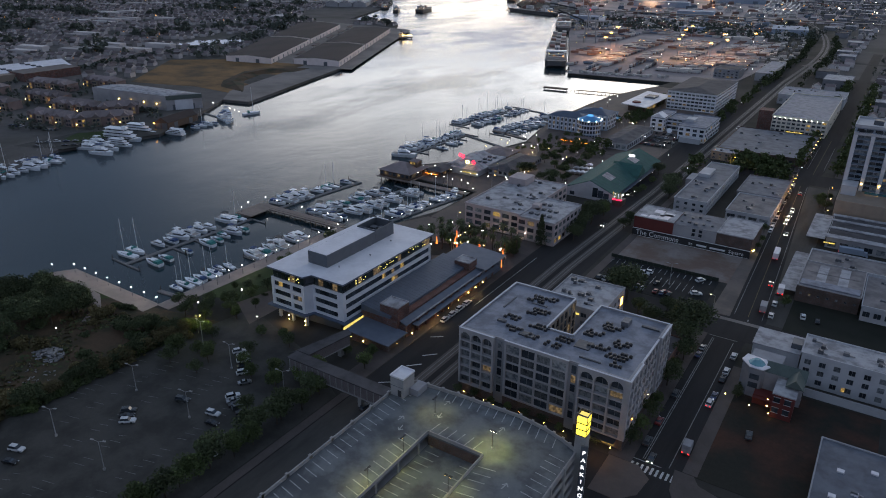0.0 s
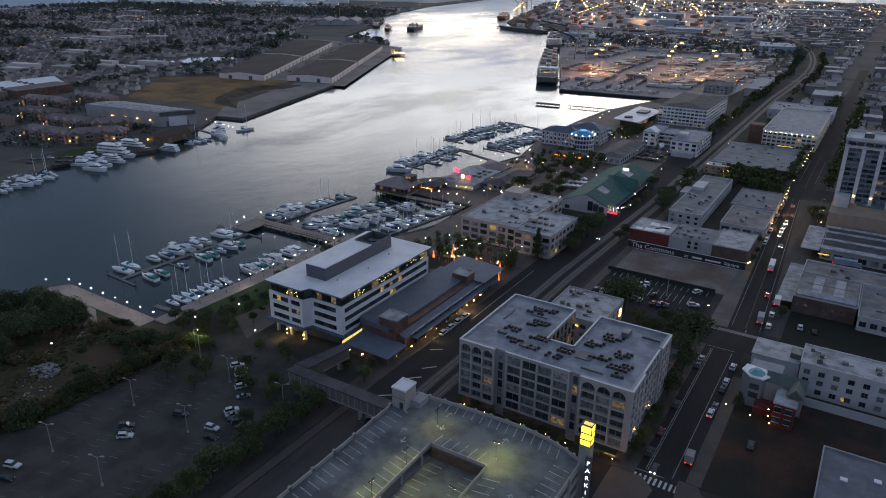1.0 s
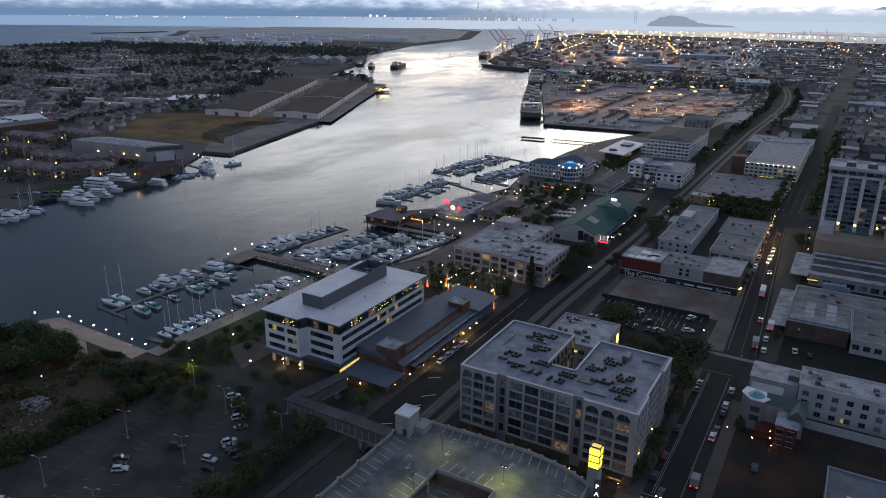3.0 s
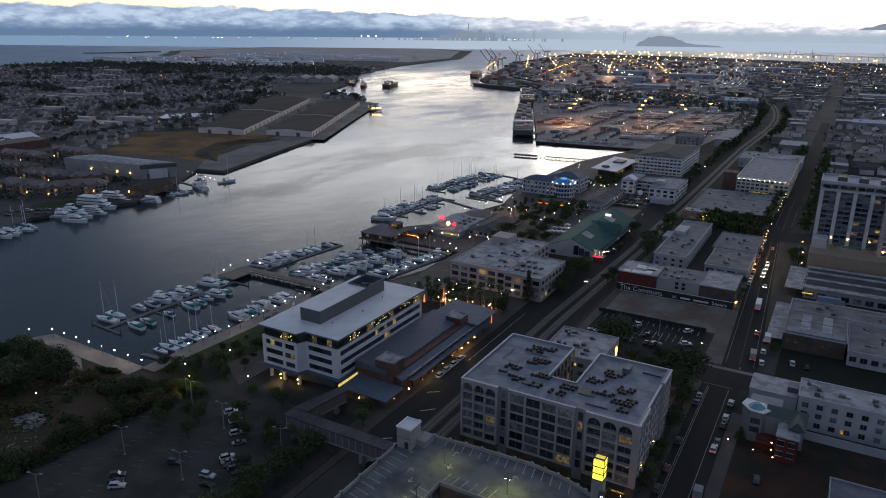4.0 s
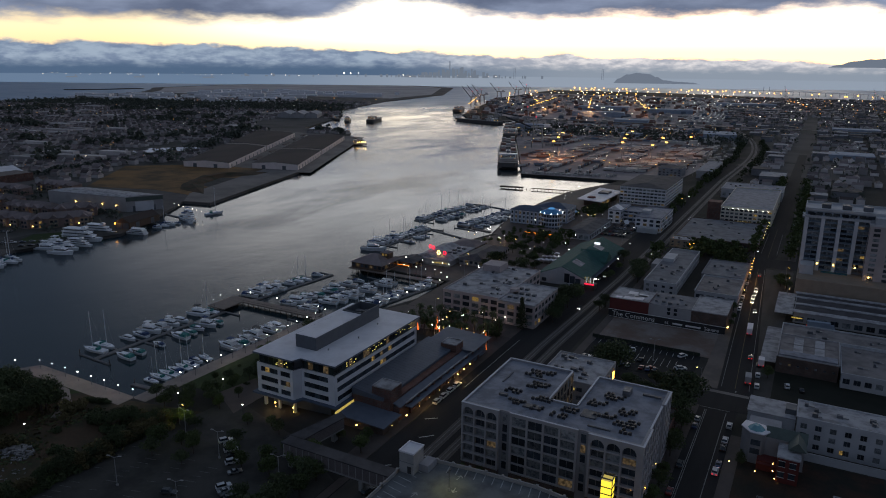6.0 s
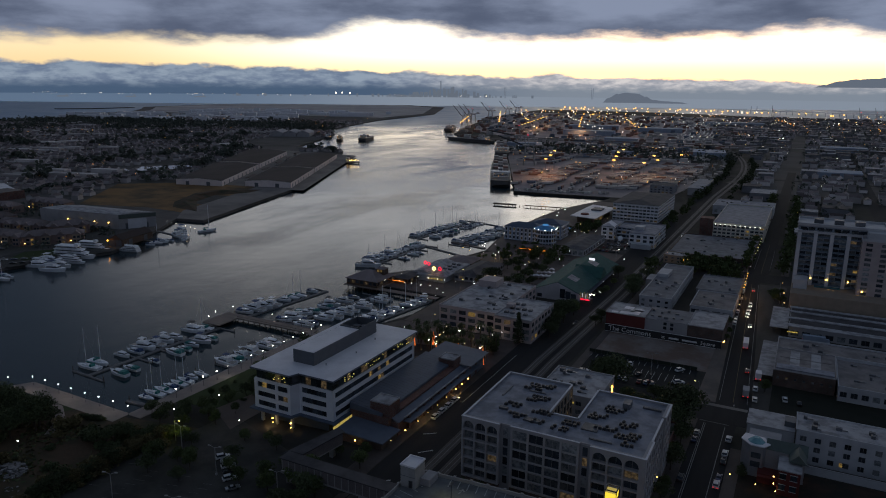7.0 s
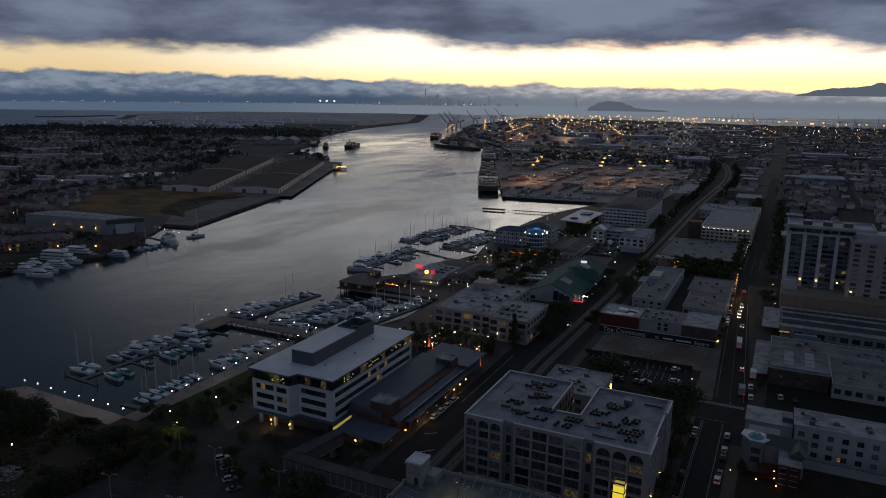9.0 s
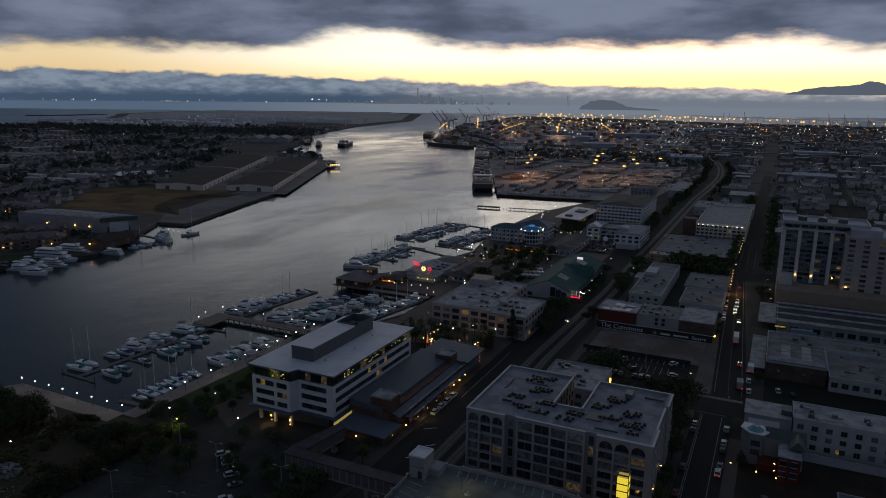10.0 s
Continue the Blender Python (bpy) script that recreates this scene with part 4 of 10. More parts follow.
def apartments():
    W, D, H = 57.0, 39.5, 24.0
    b = thing("apartment_building", "six-storey pale stucco apartment block with arched top windows", "apartment building", -93.5, 185, 0)
    part("wall", Form().box(0, 0, 0, 24, D, H - 0.02).box(33.5, 0, 0, W, D, H - 0.02).box(24, 0, 0, 33.5, 14.5, H - 0.02), GREYWALL, b)
    part("roof", Form().box(0, 0, H - 0.02, 24, D, H + 0.05).box(33.5, 0, H - 0.02, W, D, H + 0.05).box(24, 0, H - 0.02, 33.5, 14.5, H + 0.05), GREYROOF, b, "patched grey membrane roof")
    rows = floors(4.15, 6, 3.25, 2.78)
    rows[-1] = (rows[-1][0], rows[-1][1] + 0.25)
    south = pose(0, 0, 0)
    for u0, u1, n, arch, out in ((0, 13, 3, True, 1.0), (16.5, 38.5, 4, False, 0.2), (42, W, 3, True, 1.0)):
        f, cols = Form(), even(u1 - u0, n, 0.88, 0.4, 0.4)
        slab(f, u1 - u0, 3.6, H + (0.7 if arch else 0.2), cols, rows, 0.4 + out, arch)
        base = south @ pose(u0, 0, 0)
        part("facade", f, STUCCO, b, at=base)
        panes(b, base, cols, rows, night(0.012, 0.06), 2, at=0.06)
        part("plinth", Form().box(0, -0.1 - out, 0, u1 - u0, 0, 3.6), BROWNBRICK, b, "dark brick ground floor", at=base)
    for u0, u1 in ((13, 16.5), (38.5, 42)):
        f, cols = Form(), even(u1 - u0, 1, 0.5)
        slab(f, u1 - u0, 0, H, cols, rows, 0.12)
        part("facade", f, GREYWALL, b, "grey recessed bay", at=south @ pose(u0, 0, 0))
        panes(b, south @ pose(u0, 0, 0), cols, rows, night(0.04, 0.2), 1, at=0.0)
    east = pose(W, 0, 0, 0, 0, 90)
    for u0, u1, n, arch, out in ((-1.39, 10.5, 3, True, 0.9), (10.5, 28.5, 5, False, 0.2), (28.5, D, 3, True, 0.9)):
        f, cols = Form(), even(u1 - u0, n, 0.7, 0.4, 0.4)
        slab(f, u1 - u0, 3.6, H + (0.7 if arch else 0.2), cols, rows, 0.4 + out, arch)
        base = east @ pose(u0, 0, 0)
        part("facade", f, STUCCO, b, at=base)
        panes(b, base, cols, rows, night(0.004, 0.04), 2, at=0.06)
        part("plinth", Form().box(0, -0.1 - out, 0, u1 - u0, 0, 3.6), BROWNBRICK, b, "dark brick ground floor", at=base)
    f, cols = Form(), even(25, 7, 0.6)
    slab(f, 25, 4, H, cols, rows, 0.3)
    part("facade", f, TANWALL, b, "courtyard wall", at=pose(24, 14.5, 0, 0, 0, 90))
    panes(b, pose(24, 14.5, 0, 0, 0, 90), cols, rows, night(0.02, 0.3), 1, framed=False)
    for x0, y0, x1, y1 in ((0, D - 0.4, 24, D), (33.5, D - 0.4, W, D), (0, 0, 0.4, D - 0.4), (24, 14.3, 33.5, 14.7), (23.8, 14.7, 24.2, D - 0.4), (33.3, 14.7, 33.7, D - 0.4), (13, -0.1, 16.5, 0.3), (38.5, -0.1, 42, 0.3)):
        part("parapet", Form().box(x0, y0, H + 0.052, x1, y1, H + 0.65), STUCCO, b)
    part("parapet", Form().box(16.4, -0.62, H + 0.21, 38.6, -0.1, H + 0.55), STUCCO, b)
    for x0, y0, x1, y1, z in ((-0.1, -1.5, 13.1, -0.9, 0.7), (16.4, -0.75, 38.6, -0.15, 0.56), (41.9, -1.5, W + 1.5, -0.9, 0.7), (W + 0.85, -0.88, W + 1.45, 10.5, 0.7), (W + 0.1, 10.6, W + 0.7, 28.4, 0.22), (W + 0.85, 28.5, W + 1.45, D, 0.7), (-0.1, -0.88, 0.5, D, 0.66), (-0.1, D - 0.5, 24, D + 0.1, 0.66), (33.5, D - 0.5, W + 0.8, D + 0.1, 0.66), (23.7, 14.6, 24.3, D - 0.52, 0.66), (33.2, 14.6, 33.8, D - 0.52, 0.66), (24.3, 14.2, 33.2, 14.8, 0.66)):
        part("coping", Form().box(x0, y0, H + z, x1, y1, H + z + 0.12), PIERWHITE, b, "pale roof-edge coping")
    for k, x in enumerate((3, 11, 15, 24, 33, 40, 46, 55)):
        part("path_lamp", Form().ball(x, -2.4 - (k % 3) * 0.6, 1.1, 0.16), L_WARM, b, "small warm path lamp")
    part("awning", Form().box(0, -3.2, 3.1, 9, -0.6, 3.3), DARKSTEEL, b, at=pose(47, -0.6, 0))
    part("entrance_light", Form().box(0, 0, 0, 8, 0.1, 2.0), ROOM, b, "warm lit ground-floor shop front", at=pose(47.5, -1.2, 0.6))
    # small bulkheads and duct runs
    for x, y, lx, ly, lz in ((18, 6, 5, 2.4, 0.5), (8, 10, 3, 1.2, 0.8), (44, 30, 2.4, 4, 1.8), (50, 33, 6, 0.8, 0.6), (40, 4, 7, 0.5, 0.4), (12, 28, 6, 0.6, 0.4), (36, 9, 5, 5, 0.35), (5, 20, 0.5, 9, 0.4)):
        part("rooftop_duct", Form().box(x, y, H + 0.05, x + lx, y + ly, H + 0.05 + lz), UNIT, b)
    first = condenser()
    spots = []
    for cx, cy, nx, ny in ((9, 14, 4, 2), (12, 7, 5, 2), (14, 21, 5, 3), (10, 30, 5, 3), (17, 33, 3, 2), (19, 13, 5, 2), (21, 6, 4, 2), (28, 5, 4, 2), (30, 10, 4, 2), (36, 18, 4, 3), (40, 12, 5, 2), (39, 25, 5, 3), (46, 16, 4, 3), (47, 9, 5, 3), (50, 5, 3, 2)):
        spots += [(cx + 1.35 * i + 0.5 * j, cy + 1.75 * j) for i in range(nx) for j in range(ny)]
    rnd = random.Random(5)
    for k, (x, y) in enumerate(spots):
        if k == 0:
            first.matrix_world = pose(-93.5 + x, 185 + y, H + 0.05)
        elif rnd.random() < 0.8:
            copy_thing(first, pose(-93.5 + x + rnd.uniform(-.15, .15), 185 + y + rnd.uniform(-.15, .15), H + 0.05, 0, 0, rnd.choice((0, 90))))
    # the lower pale block behind, closing the court
    rear = block("apartment_building", "lower pale-roofed stucco block behind the apartments", -86, 236, -63.5, 261, 15, STUCCO, PALEROOF, (("E", 6, floors(1.5, 4, 3.3, 1.8), 0.5), ("S", 5, floors(1.5, 4, 3.3, 1.8), 0.5)), units=10)
    part("wall_lamp", Form().box(22.5, 21, 9.5, 23.1, 22.5, 12.5), L_SODIUM, rear, "orange wall light")
    part("court_lamp", Form().box(10, -0.8, 12.2, 14, -0.4, 12.8), ROOMBRIGHT, rear, "green-yellow strip light in the court")
    block("shop_row", "low dark-brick shop row beside the apartments", -42.5, 226, -36.8, 252, 5, BRICK, DARKROOF, (("E", 6, [(0.8, 3.4)], 0.6),), units=2)


apartments()


# ---- the office building with its brick wing ----
def offices():
    x0, y0 = -184.0, 187.0
    b = thing("office_building", "white five-storey office building with ribbon windows and an overhanging white roof", "office building", x0, y0, 0)
    W, D, N = 34.5, 64.0, 3.6
    plan = [(0, 0), (17.5, 0), (19, N), (W, N), (W, D), (0, D)]

    def grown(k):
        return [(-k, -k), (17.5 + k * 0.6, -k), (19 + k * 0.6, N - k), (W + k, N - k), (W + k, D + k), (-k, D + k)]

    part("lobby", Form().prism([(4, 4), (W - 4, 6), (W - 4, D - 4), (4, D - 4)], 0, 5.2), DARKWALL, b, "recessed dark ground floor")
    part("soffit", Form().prism(grown(1.6), 5.2, 5.8), SLATEBLUE, b, "grey overhanging ledge")
    part("core", Form().prism([(0.5, 0.5), (17, 0.5), (18.5, N + 0.5), (W - 0.5, N + 0.5), (W - 0.5, D - 0.5), (0.5, D - 0.5)], 5.8, 17.8), DARKWALL, b)
    part("top_core", Form().prism([(2.5, 2.5), (16.5, 2.5), (18, N + 2.5), (W - 3, N + 2.5), (W - 3, D - 1), (2.5, D - 1)], 17.8, 21.75), DARKWALL, b)
    rows = [(6.8, 9.0), (10.6, 12.8), (14.4, 16.6)]
    for origin, width, cols in ((pose(0, 0.5, 0), 17.5, [(1.6, 10.2), (11.4, 16.2)]), (pose(19, N + 0.5, 0), W - 19, [(1.0, 12.4)]), (pose(W - 0.5, N, 0, 0, 0, 90), D - N, [(1.5, 59)])):
        f = Form()
        slab(f, width, 5.8, 17.8, cols, rows, 0.5)
        part("facade", f, OFFICEWHITE, b, "white panel wall", at=origin)
        for j, (v0, v1) in enumerate(rows):
            for a, z in cols:
                n = max(2, round((z - a) / 2.1))
                for i in range(n):
                    pick = ROOM if RND.random() < 0.03 else ROOMDIM if RND.random() < 0.04 else GLASS
                    me, fm = pane_mesh((z - a) / n - 0.07, v1 - v0, pick, 1, DARKSTEEL)
                    part("window", me, None, b, at=origin @ pose(a + (z - a) * i / n, -0.03, v0))
    part("facade", Form().poly((17.5, 0, 5.8), (19, N, 5.8), (19, N, 17.8), (17.5, 0, 17.8)), OFFICEWHITE, b)
    part("facade", Form().box(-0.02, 0.5, 5.8, 0.48, D, 17.8).box(0.48, D - 0.5, 5.8, W, D - 0.02, 17.8), WHITEWALL, b)
    # glazed top floor under the roof, with its ceiling lights
    for origin, width, lit in ((pose(0.8, 0.9, 0), 16.5, 0.1), (pose(19.2, N + 0.9, 0), W - 20, 0.0), (pose(W - 0.9, N + 0.6, 0, 0, 0, 90), D - N - 1, 0.85)):
        n = round(width / 2.4)
        for i in range(n):
            me, fm = pane_mesh(width / n - 0.1, 3.85, ROOMDIM if RND.random() < 0.12 else TOPGLASS, 1, DARKSTEEL)
            part("window", me, None, b, at=origin @ pose(width * i / n, -0.2, 17.85))
            if lit and 2 < i and (i % 9 < 6):
                for _ in range(RND.randrange(1, 4)):
                    u, v = RND.uniform(0.2, 1.8), RND.choice((18.4, 19.2, 19.8, 20.4))
                    part("ceiling_light", Form().box(u, -0.30, v, u + RND.uniform(0.25, 0.7), -0.24, v + RND.uniform(0.2, 0.45)), L_STRIP, b, "yellow office ceiling light", at=origin @ pose(width * i / n, 0, 0))
    part("roof", Form().prism(grown(1.0), 21.75, 22.3), METALROOF, b, "grey roof edge")
    part("corner_post", Form().box(W - 0.55, N - 0.04, 5.8, W + 0.04, N + 0.6, 17.8), OFFICEWHITE, b)
    part("roof_deck", Form().prism(grown(0.85), 22.3, 22.45), WHITEROOF, b, "clean white membrane roof")
    part("penthouse", Form().box(10.5, 11, 22.45, 20.5, 42, 27.6), DARKWALL, b, "dark plant room")
    part("plant_screen", Form().ring(10.5, 42.02, 20.5, 55, 22.45, 28.2, 0.3), DARKWALL, b, "open dark plant screen")
    part("penthouse_roof", Form().box(10.8, 11.3, 27.6, 20.2, 41.8, 27.75), WHITEROOF, b, "white plant-room roof")
    for x, y in ((12, 43.5), (16, 44), (12.5, 48), (16, 49)):
        part("rooftop_unit", Form().box(x, y, 22.5, x + 3.2, y + 2.6, 26.4), UNIT, b)
    for x, y in ((4, 20), (5, 36), (24, 14), (27, 30), (25, 47), (6, 52)):
        v = part("roof_vent", Form().post(x, y, 22.45, 23.0, 0.25, 0.25, 8), STEEL, b)
        part("vent_cap", Form().post(x, y, 23.0, 23.15, 0.42, 0.3, 8), STEEL, v)
    for x in (2, 9, 16.4):
        part("column", Form().box(x, 0.8, 0, x + 1.0, 1.8, 5.2), WHITEWALL, b)
    for i in range(8):
        part("column", Form().box(W - 1.8, 6 + i * 7.5, 0, W - 1.0, 6.8 + i * 7.5, 5.2), WHITEWALL, b)
    for x in (8.6, 17.4):
        part("entrance_light", Form().ball(x, -0.3, 2.8, 0.32), L_WARM, b, "warm entrance light")
        part("entrance_light", Form().ball(x, -0.2, 1.0, 0.2), L_WARM, b, "warm entrance light")
    for k in range(7):
        part("shopfront", Form().box(W + 1.62, 1 + k * 2.1, 3.6, W + 1.75, 2.8 + k * 2.1, 5.15), L_CANOPY, b, "glowing yellow shopfront pane")

    # the low brick wing along the street
    w = thing("brick_wing", "long low brick building with a dark metal roof beside the offices", "building", -149, 200, 0)
    part("wall", Form().box(0.3, 0, 0, 17.6, 74, 7.4), BRICK, w)
    part("aisle", Form().box(17.62, 2, 0, 20.5, 74, 5.4), BRICK, w, "low brick aisle along the pavement")
    part("aisle_roof", Form().poly((17.62, 2, 6.6), (20.9, 2, 5.5), (20.9, 74, 5.5), (17.62, 74, 6.6)).poly((17.62, 74, 6.5), (20.9, 74, 5.4), (20.9, 2, 5.4), (17.62, 2, 6.5)), METALROOF, w)
    part("roof", Form().poly((0.3, 0, 10.2), (14.5, 0, 8.4), (14.5, 60, 8.4), (0.3, 60, 10.2)).poly((0.3, 0, 7.4), (0.3, 60, 7.4), (14.5, 60, 7.4), (14.5, 0, 7.4)).poly((14.5, 0, 7.4), (14.5, 60, 7.4), (14.5, 60, 8.4), (14.5, 0, 8.4)).poly((0.3, 0, 7.4), (14.5, 0, 7.4), (14.5, 0, 8.4), (0.3, 0, 10.2)), METALROOF, w, "dark grey standing-seam roof")
    for i in range(29):
        part("roof_rib", Form().poly((0.3, 1 + i * 2.05, 10.26), (14.5, 1 + i * 2.05, 8.46), (14.5, 1.14 + i * 2.05, 8.46), (0.3, 1.14 + i * 2.05, 10.26)), DARKSTEEL, w)
    part("eave", Form().box(14.6, 6, 4.2, 23.5, 73, 4.5), METALROOF, w, "lower metal eave along the pavement")
    part("ledge", Form().box(20.6, 6, 5.6, 21.2, 70, 6.0), PALEROOF, w)
    part("rear_roof", Form().poly((0, 60.1, 8.6), (23, 60.1, 7.2), (23, 80, 7.2), (0, 80, 8.6)).box(0.2, 60.1, 0, 21, 78, 7.1), METALROOF, w)
    part("brick_tower", Form().box(9, 1, 0, 17.5, 8.5, 12.0), BRICK, w, "square brick stair tower")
    part("tower_roof", Form().ring(9, 1, 17.5, 8.5, 12.0, 12.5, 0.4).box(9.4, 1.4, 11.6, 17.1, 8.1, 12.1), PALEROOF, w)
    part("brick_tower", Form().box(9.5, 55, 0, 17, 62, 10.5), BRICK, w, "square brick stair tower")
    part("tower_roof", Form().ring(9.5, 55, 17, 62, 10.5, 11, 0.4).box(9.9, 55.4, 10.2, 16.6, 61.6, 10.6), PALEROOF, w)
    for i in range(11):
        part("pier", Form().box(20.6, 9 + i * 6, 0, 21.3, 10.2 + i * 6, 5.4), BRICK, w)
        part("window", Form().box(20.52, 10.8 + i * 6, 1.0, 20.62, 14.2 + i * 6, 4.0), GLASS, w)
    part("front_roof", Form().poly((2, -12, 4.6), (22.5, -12, 3.9), (22.5, 0.5, 3.9), (2, 0.5, 4.9)).poly((2, -12, 4.2), (2, 0.5, 4.2), (22.5, 0.5, 3.5), (22.5, -12, 3.5)).poly((2, -12, 4.2), (22.5, -12, 3.5), (22.5, -12, 3.9), (2, -12, 4.6)).poly((22.5, -12, 3.5), (22.5, 0.5, 3.5), (22.5, 0.5, 3.9), (22.5, -12, 3.9)), METALROOF, w, "flat metal roof of the entrance pavilion")
    part("front_wall", Form().box(4, -10.5, 0, 21, 0.5, 3.5), BROWNBRICK, w)
    for i, (x, y, z) in enumerate(((5, -12.3, 2.6), (11, -12.3, 2.6), (22.9, -7, 3.0), (23.6, 2, 3.2), (23.6, 44, 3.0), (23.6, 50, 3.0), (23.6, 56, 3.2), (23.4, 20, 2.6), (23.4, 28, 2.4), (23.4, 12, 2.4), (23.4, 36, 2.6))):
        part("wall_lamp", Form().ball(x, y, z, 0.30 if i in (1, 3, 4, 5, 6) else 0.13), L_WARM, w, "warm wall lamp")


offices()


# ---- the parking garage ----
def garage():
    g = thing("parking_garage", "large concrete parking garage with a lit open roof deck", "parking garage", 0, 0, 0)
    Z = 18.5
    back = [(-95, 155.6), (-88, 156.9), (-78, 157.8), (-68, 158.2), (-58, 158.5), (-50, 157.4), (-44, 155.6), (-39, 153.4)]
    left, right, y0 = -95.0, -39.0, 30.0
    wx0, wx1, wy1 = -75.6, -58.7, 138.6
    part("deck", Form().prism([(left, y0), (wx0, y0), (wx0, wy1), (left, wy1)], Z - 0.5, Z), DECK, g, "stained pale roof deck")
    part("deck", Form().prism([(wx1, y0), (right, y0), (right, wy1), (wx1, wy1)], Z - 0.5, Z), DECK, g, "stained pale roof deck")
    part("deck", Form().prism([(left, wy1), (right, wy1)] + back[::-1], Z - 0.5, Z), DECK, g, "stained pale roof deck")
    # the sloping inner ramp
    part("ramp", Form().poly((wx0, y0, Z), (wx1, y0, Z), (wx1, wy1, Z - 3.6), (wx0, wy1, Z - 3.6)).poly((wx0, y0, Z - 0.5), (wx0, wy1, Z - 4.1), (wx1, wy1, Z - 4.1), (wx1, y0, Z - 0.5)), DECK, g, "sloping parking ramp in the well")
    part("well_wall", Form().box(wx0, wy1 + 0.01, Z - 3.6, wx1, wy1 + 0.3, Z - 0.55), BROWNBRICK, g)
    for x in (wx0, wx1 - 0.3):
        part("parapet", Form().box(x - (0.3 if x == wx0 else -0.3), y0, Z + 0.003, x + (0 if x == wx0 else 0.6), wy1, Z + 1.05), CONCRETE, g)
        for i in range(9):
            yy = 60 + i * 9.2
            part("column", Form().box(x, yy, Z - 4.2, x + 0.3, yy + 0.6, Z - 0.02), CONCRETE, g)
    part("parapet", Form().box(wx0, wy1, Z + 0.003, wx1, wy1 + 0.3, Z + 1.05), CONCRETE, g)
    edge = [(left, y0)] + back + [(right, y0)]
    for (xa, ya), (xb, yb) in zip(edge, edge[1:]):
        n = math.hypot(xb - xa, yb - ya)
        px, py = -(yb - ya) / n * 0.35, (xb - xa) / n * 0.35
        part("parapet", Form().prism([(xa, ya), (xb, yb), (xb + px, yb + py), (xa + px, ya + py)], Z - 1.0, Z + 1.05), CONCRETE, g)
        for lev in range(1, 5):
            z = Z - 3.7 * lev
            part("spandrel", Form().prism([(xa, ya), (xb, yb), (xb + px, yb + py), (xa + px, ya + py)], z - 0.7, z + 1.0), CONCRETE, g)
        k = max(2, int(n / 8))
        for i in range(k):
            cx, cy = xa + (xb - xa) * i / k + px, ya + (yb - ya) * i / k + py
            part("column", Form().box(cx - 0.35, cy - 0.35, 0, cx + 0.35, cy + 0.35, Z + 1.25), CONCRETE, g)
    for lev in range(1, 5):
        part("floor", Form().prism([(left + 0.5, y0)] + [(x, y - 0.4) for x, y in back] + [(right - 0.4, y0)], Z - 3.7 * lev - 0.35, Z - 3.7 * lev), CONCRETE, g)
    part("core", Form().box(left + 7, y0, 0, right - 7, 150, Z - 4.4), DARKWALL, g)
    lines = []
    for i in range(36):
        y = 56 + i * 2.72
        if y < 152:
            lines.append((left + 1.0, y, left + 5.6, y - 0.9, 0.26))
        if y < 137:
            lines.append((wx0 - 5.6, y + 0.6, wx0 - 1.0, y - 0.3, 0.26))
            lines.append((wx1 + 1.0, y, wx1 + 5.6, y + 0.8, 0.26))
        if y < 150:
            lines.append((right - 5.6, y + 0.6, right - 1.0, y, 0.26))
    for i in range(16):
        x = -84 + i * 2.72
        top = 159.6 - abs(x + 70) ** 2 * 0.0042
        if x < -44:
            lines.append((x, top - 0.4, x + 0.9, top - 5.2, 0.26))
        if -76 < x < -60:
            lines.append((x, wy1 + 1.2, x + 0.6, wy1 + 5.6, 0.26))
    for cx, cy, sgn in ((-86, 139, 1), (-83.5, 138, -1), (-79, 152, 1), (-77.5, 148.5, -1), (-49, 131, 1), (-46, 129.5, -1), (-60, 150, 1)):
        lines += [(cx, cy, cx + 0.3, cy + 2.2 * sgn, 0.3), (cx + 0.3, cy + 2.4 * sgn, cx - 0.5, cy + 1.4 * sgn, 0.3), (cx + 0.3, cy + 2.4 * sgn, cx + 1.1, cy + 1.4 * sgn, 0.3)]
    f = Form()
    for xa, ya, xb, yb, w in lines:
        n = math.hypot(xb - xa, yb - ya)
        px, py = -(yb - ya) / n * w / 2, (xb - xa) / n * w / 2
        f.prism([(xa + px, ya + py), (xa - px, ya - py), (xb - px, yb - py), (xb + px, yb + py)], Z - 0.1, Z + 0.02)
    tagged(part("stall_line", f, DECKPAINT, g), kind="stuff")
    f = Form()
    for i in range(34):
        y = 50 + i * 2.6
        for xa, xb in ((wx0 + 0.8, wx0 + 5.2), (wx1 - 5.2, wx1 - 0.8)):
            za, zb = [Z - 3.6 * (yy - y0) / (wy1 - y0) + 0.03 for yy in (y, y + 0.5)]
            f.poly((xa, y, za), (xb, y, za), (xb, y + 0.26, za), (xa, y + 0.26, za))
    tagged(part("stall_line", f, DECKPAINT, g), kind="stuff")
    # stair and lift tower, and its lobby
    t = thing("lift_tower", "pale concrete lift tower on the garage corner", "lift tower", -95.1, 148, 0)
    part("wall", Form().box(0, 0, 0, 4.6, 5.6, 24.8), CONCRETE, t)
    part("roof", Form().ring(-0.15, -0.15, 4.75, 5.75, 24.8, 25.3, 0.3).box(0.15, 0.15, 24.8, 4.45, 5.45, 24.95), WHITEROOF, t, "white flat tower roof")
    part("door", Form().box(2.6, -0.06, 18.6, 3.8, 0.0, 20.8), DARKSTEEL, t)
    part("lobby", Form().box(4.62, 3.0, 14, 7.6, 8, 20.6), GREYWALL, t)
    part("joint", Form().box(-0.04, -0.04, 21.8, 4.64, -0.005, 21.95), DARKWALL, t)
    return g


garage()


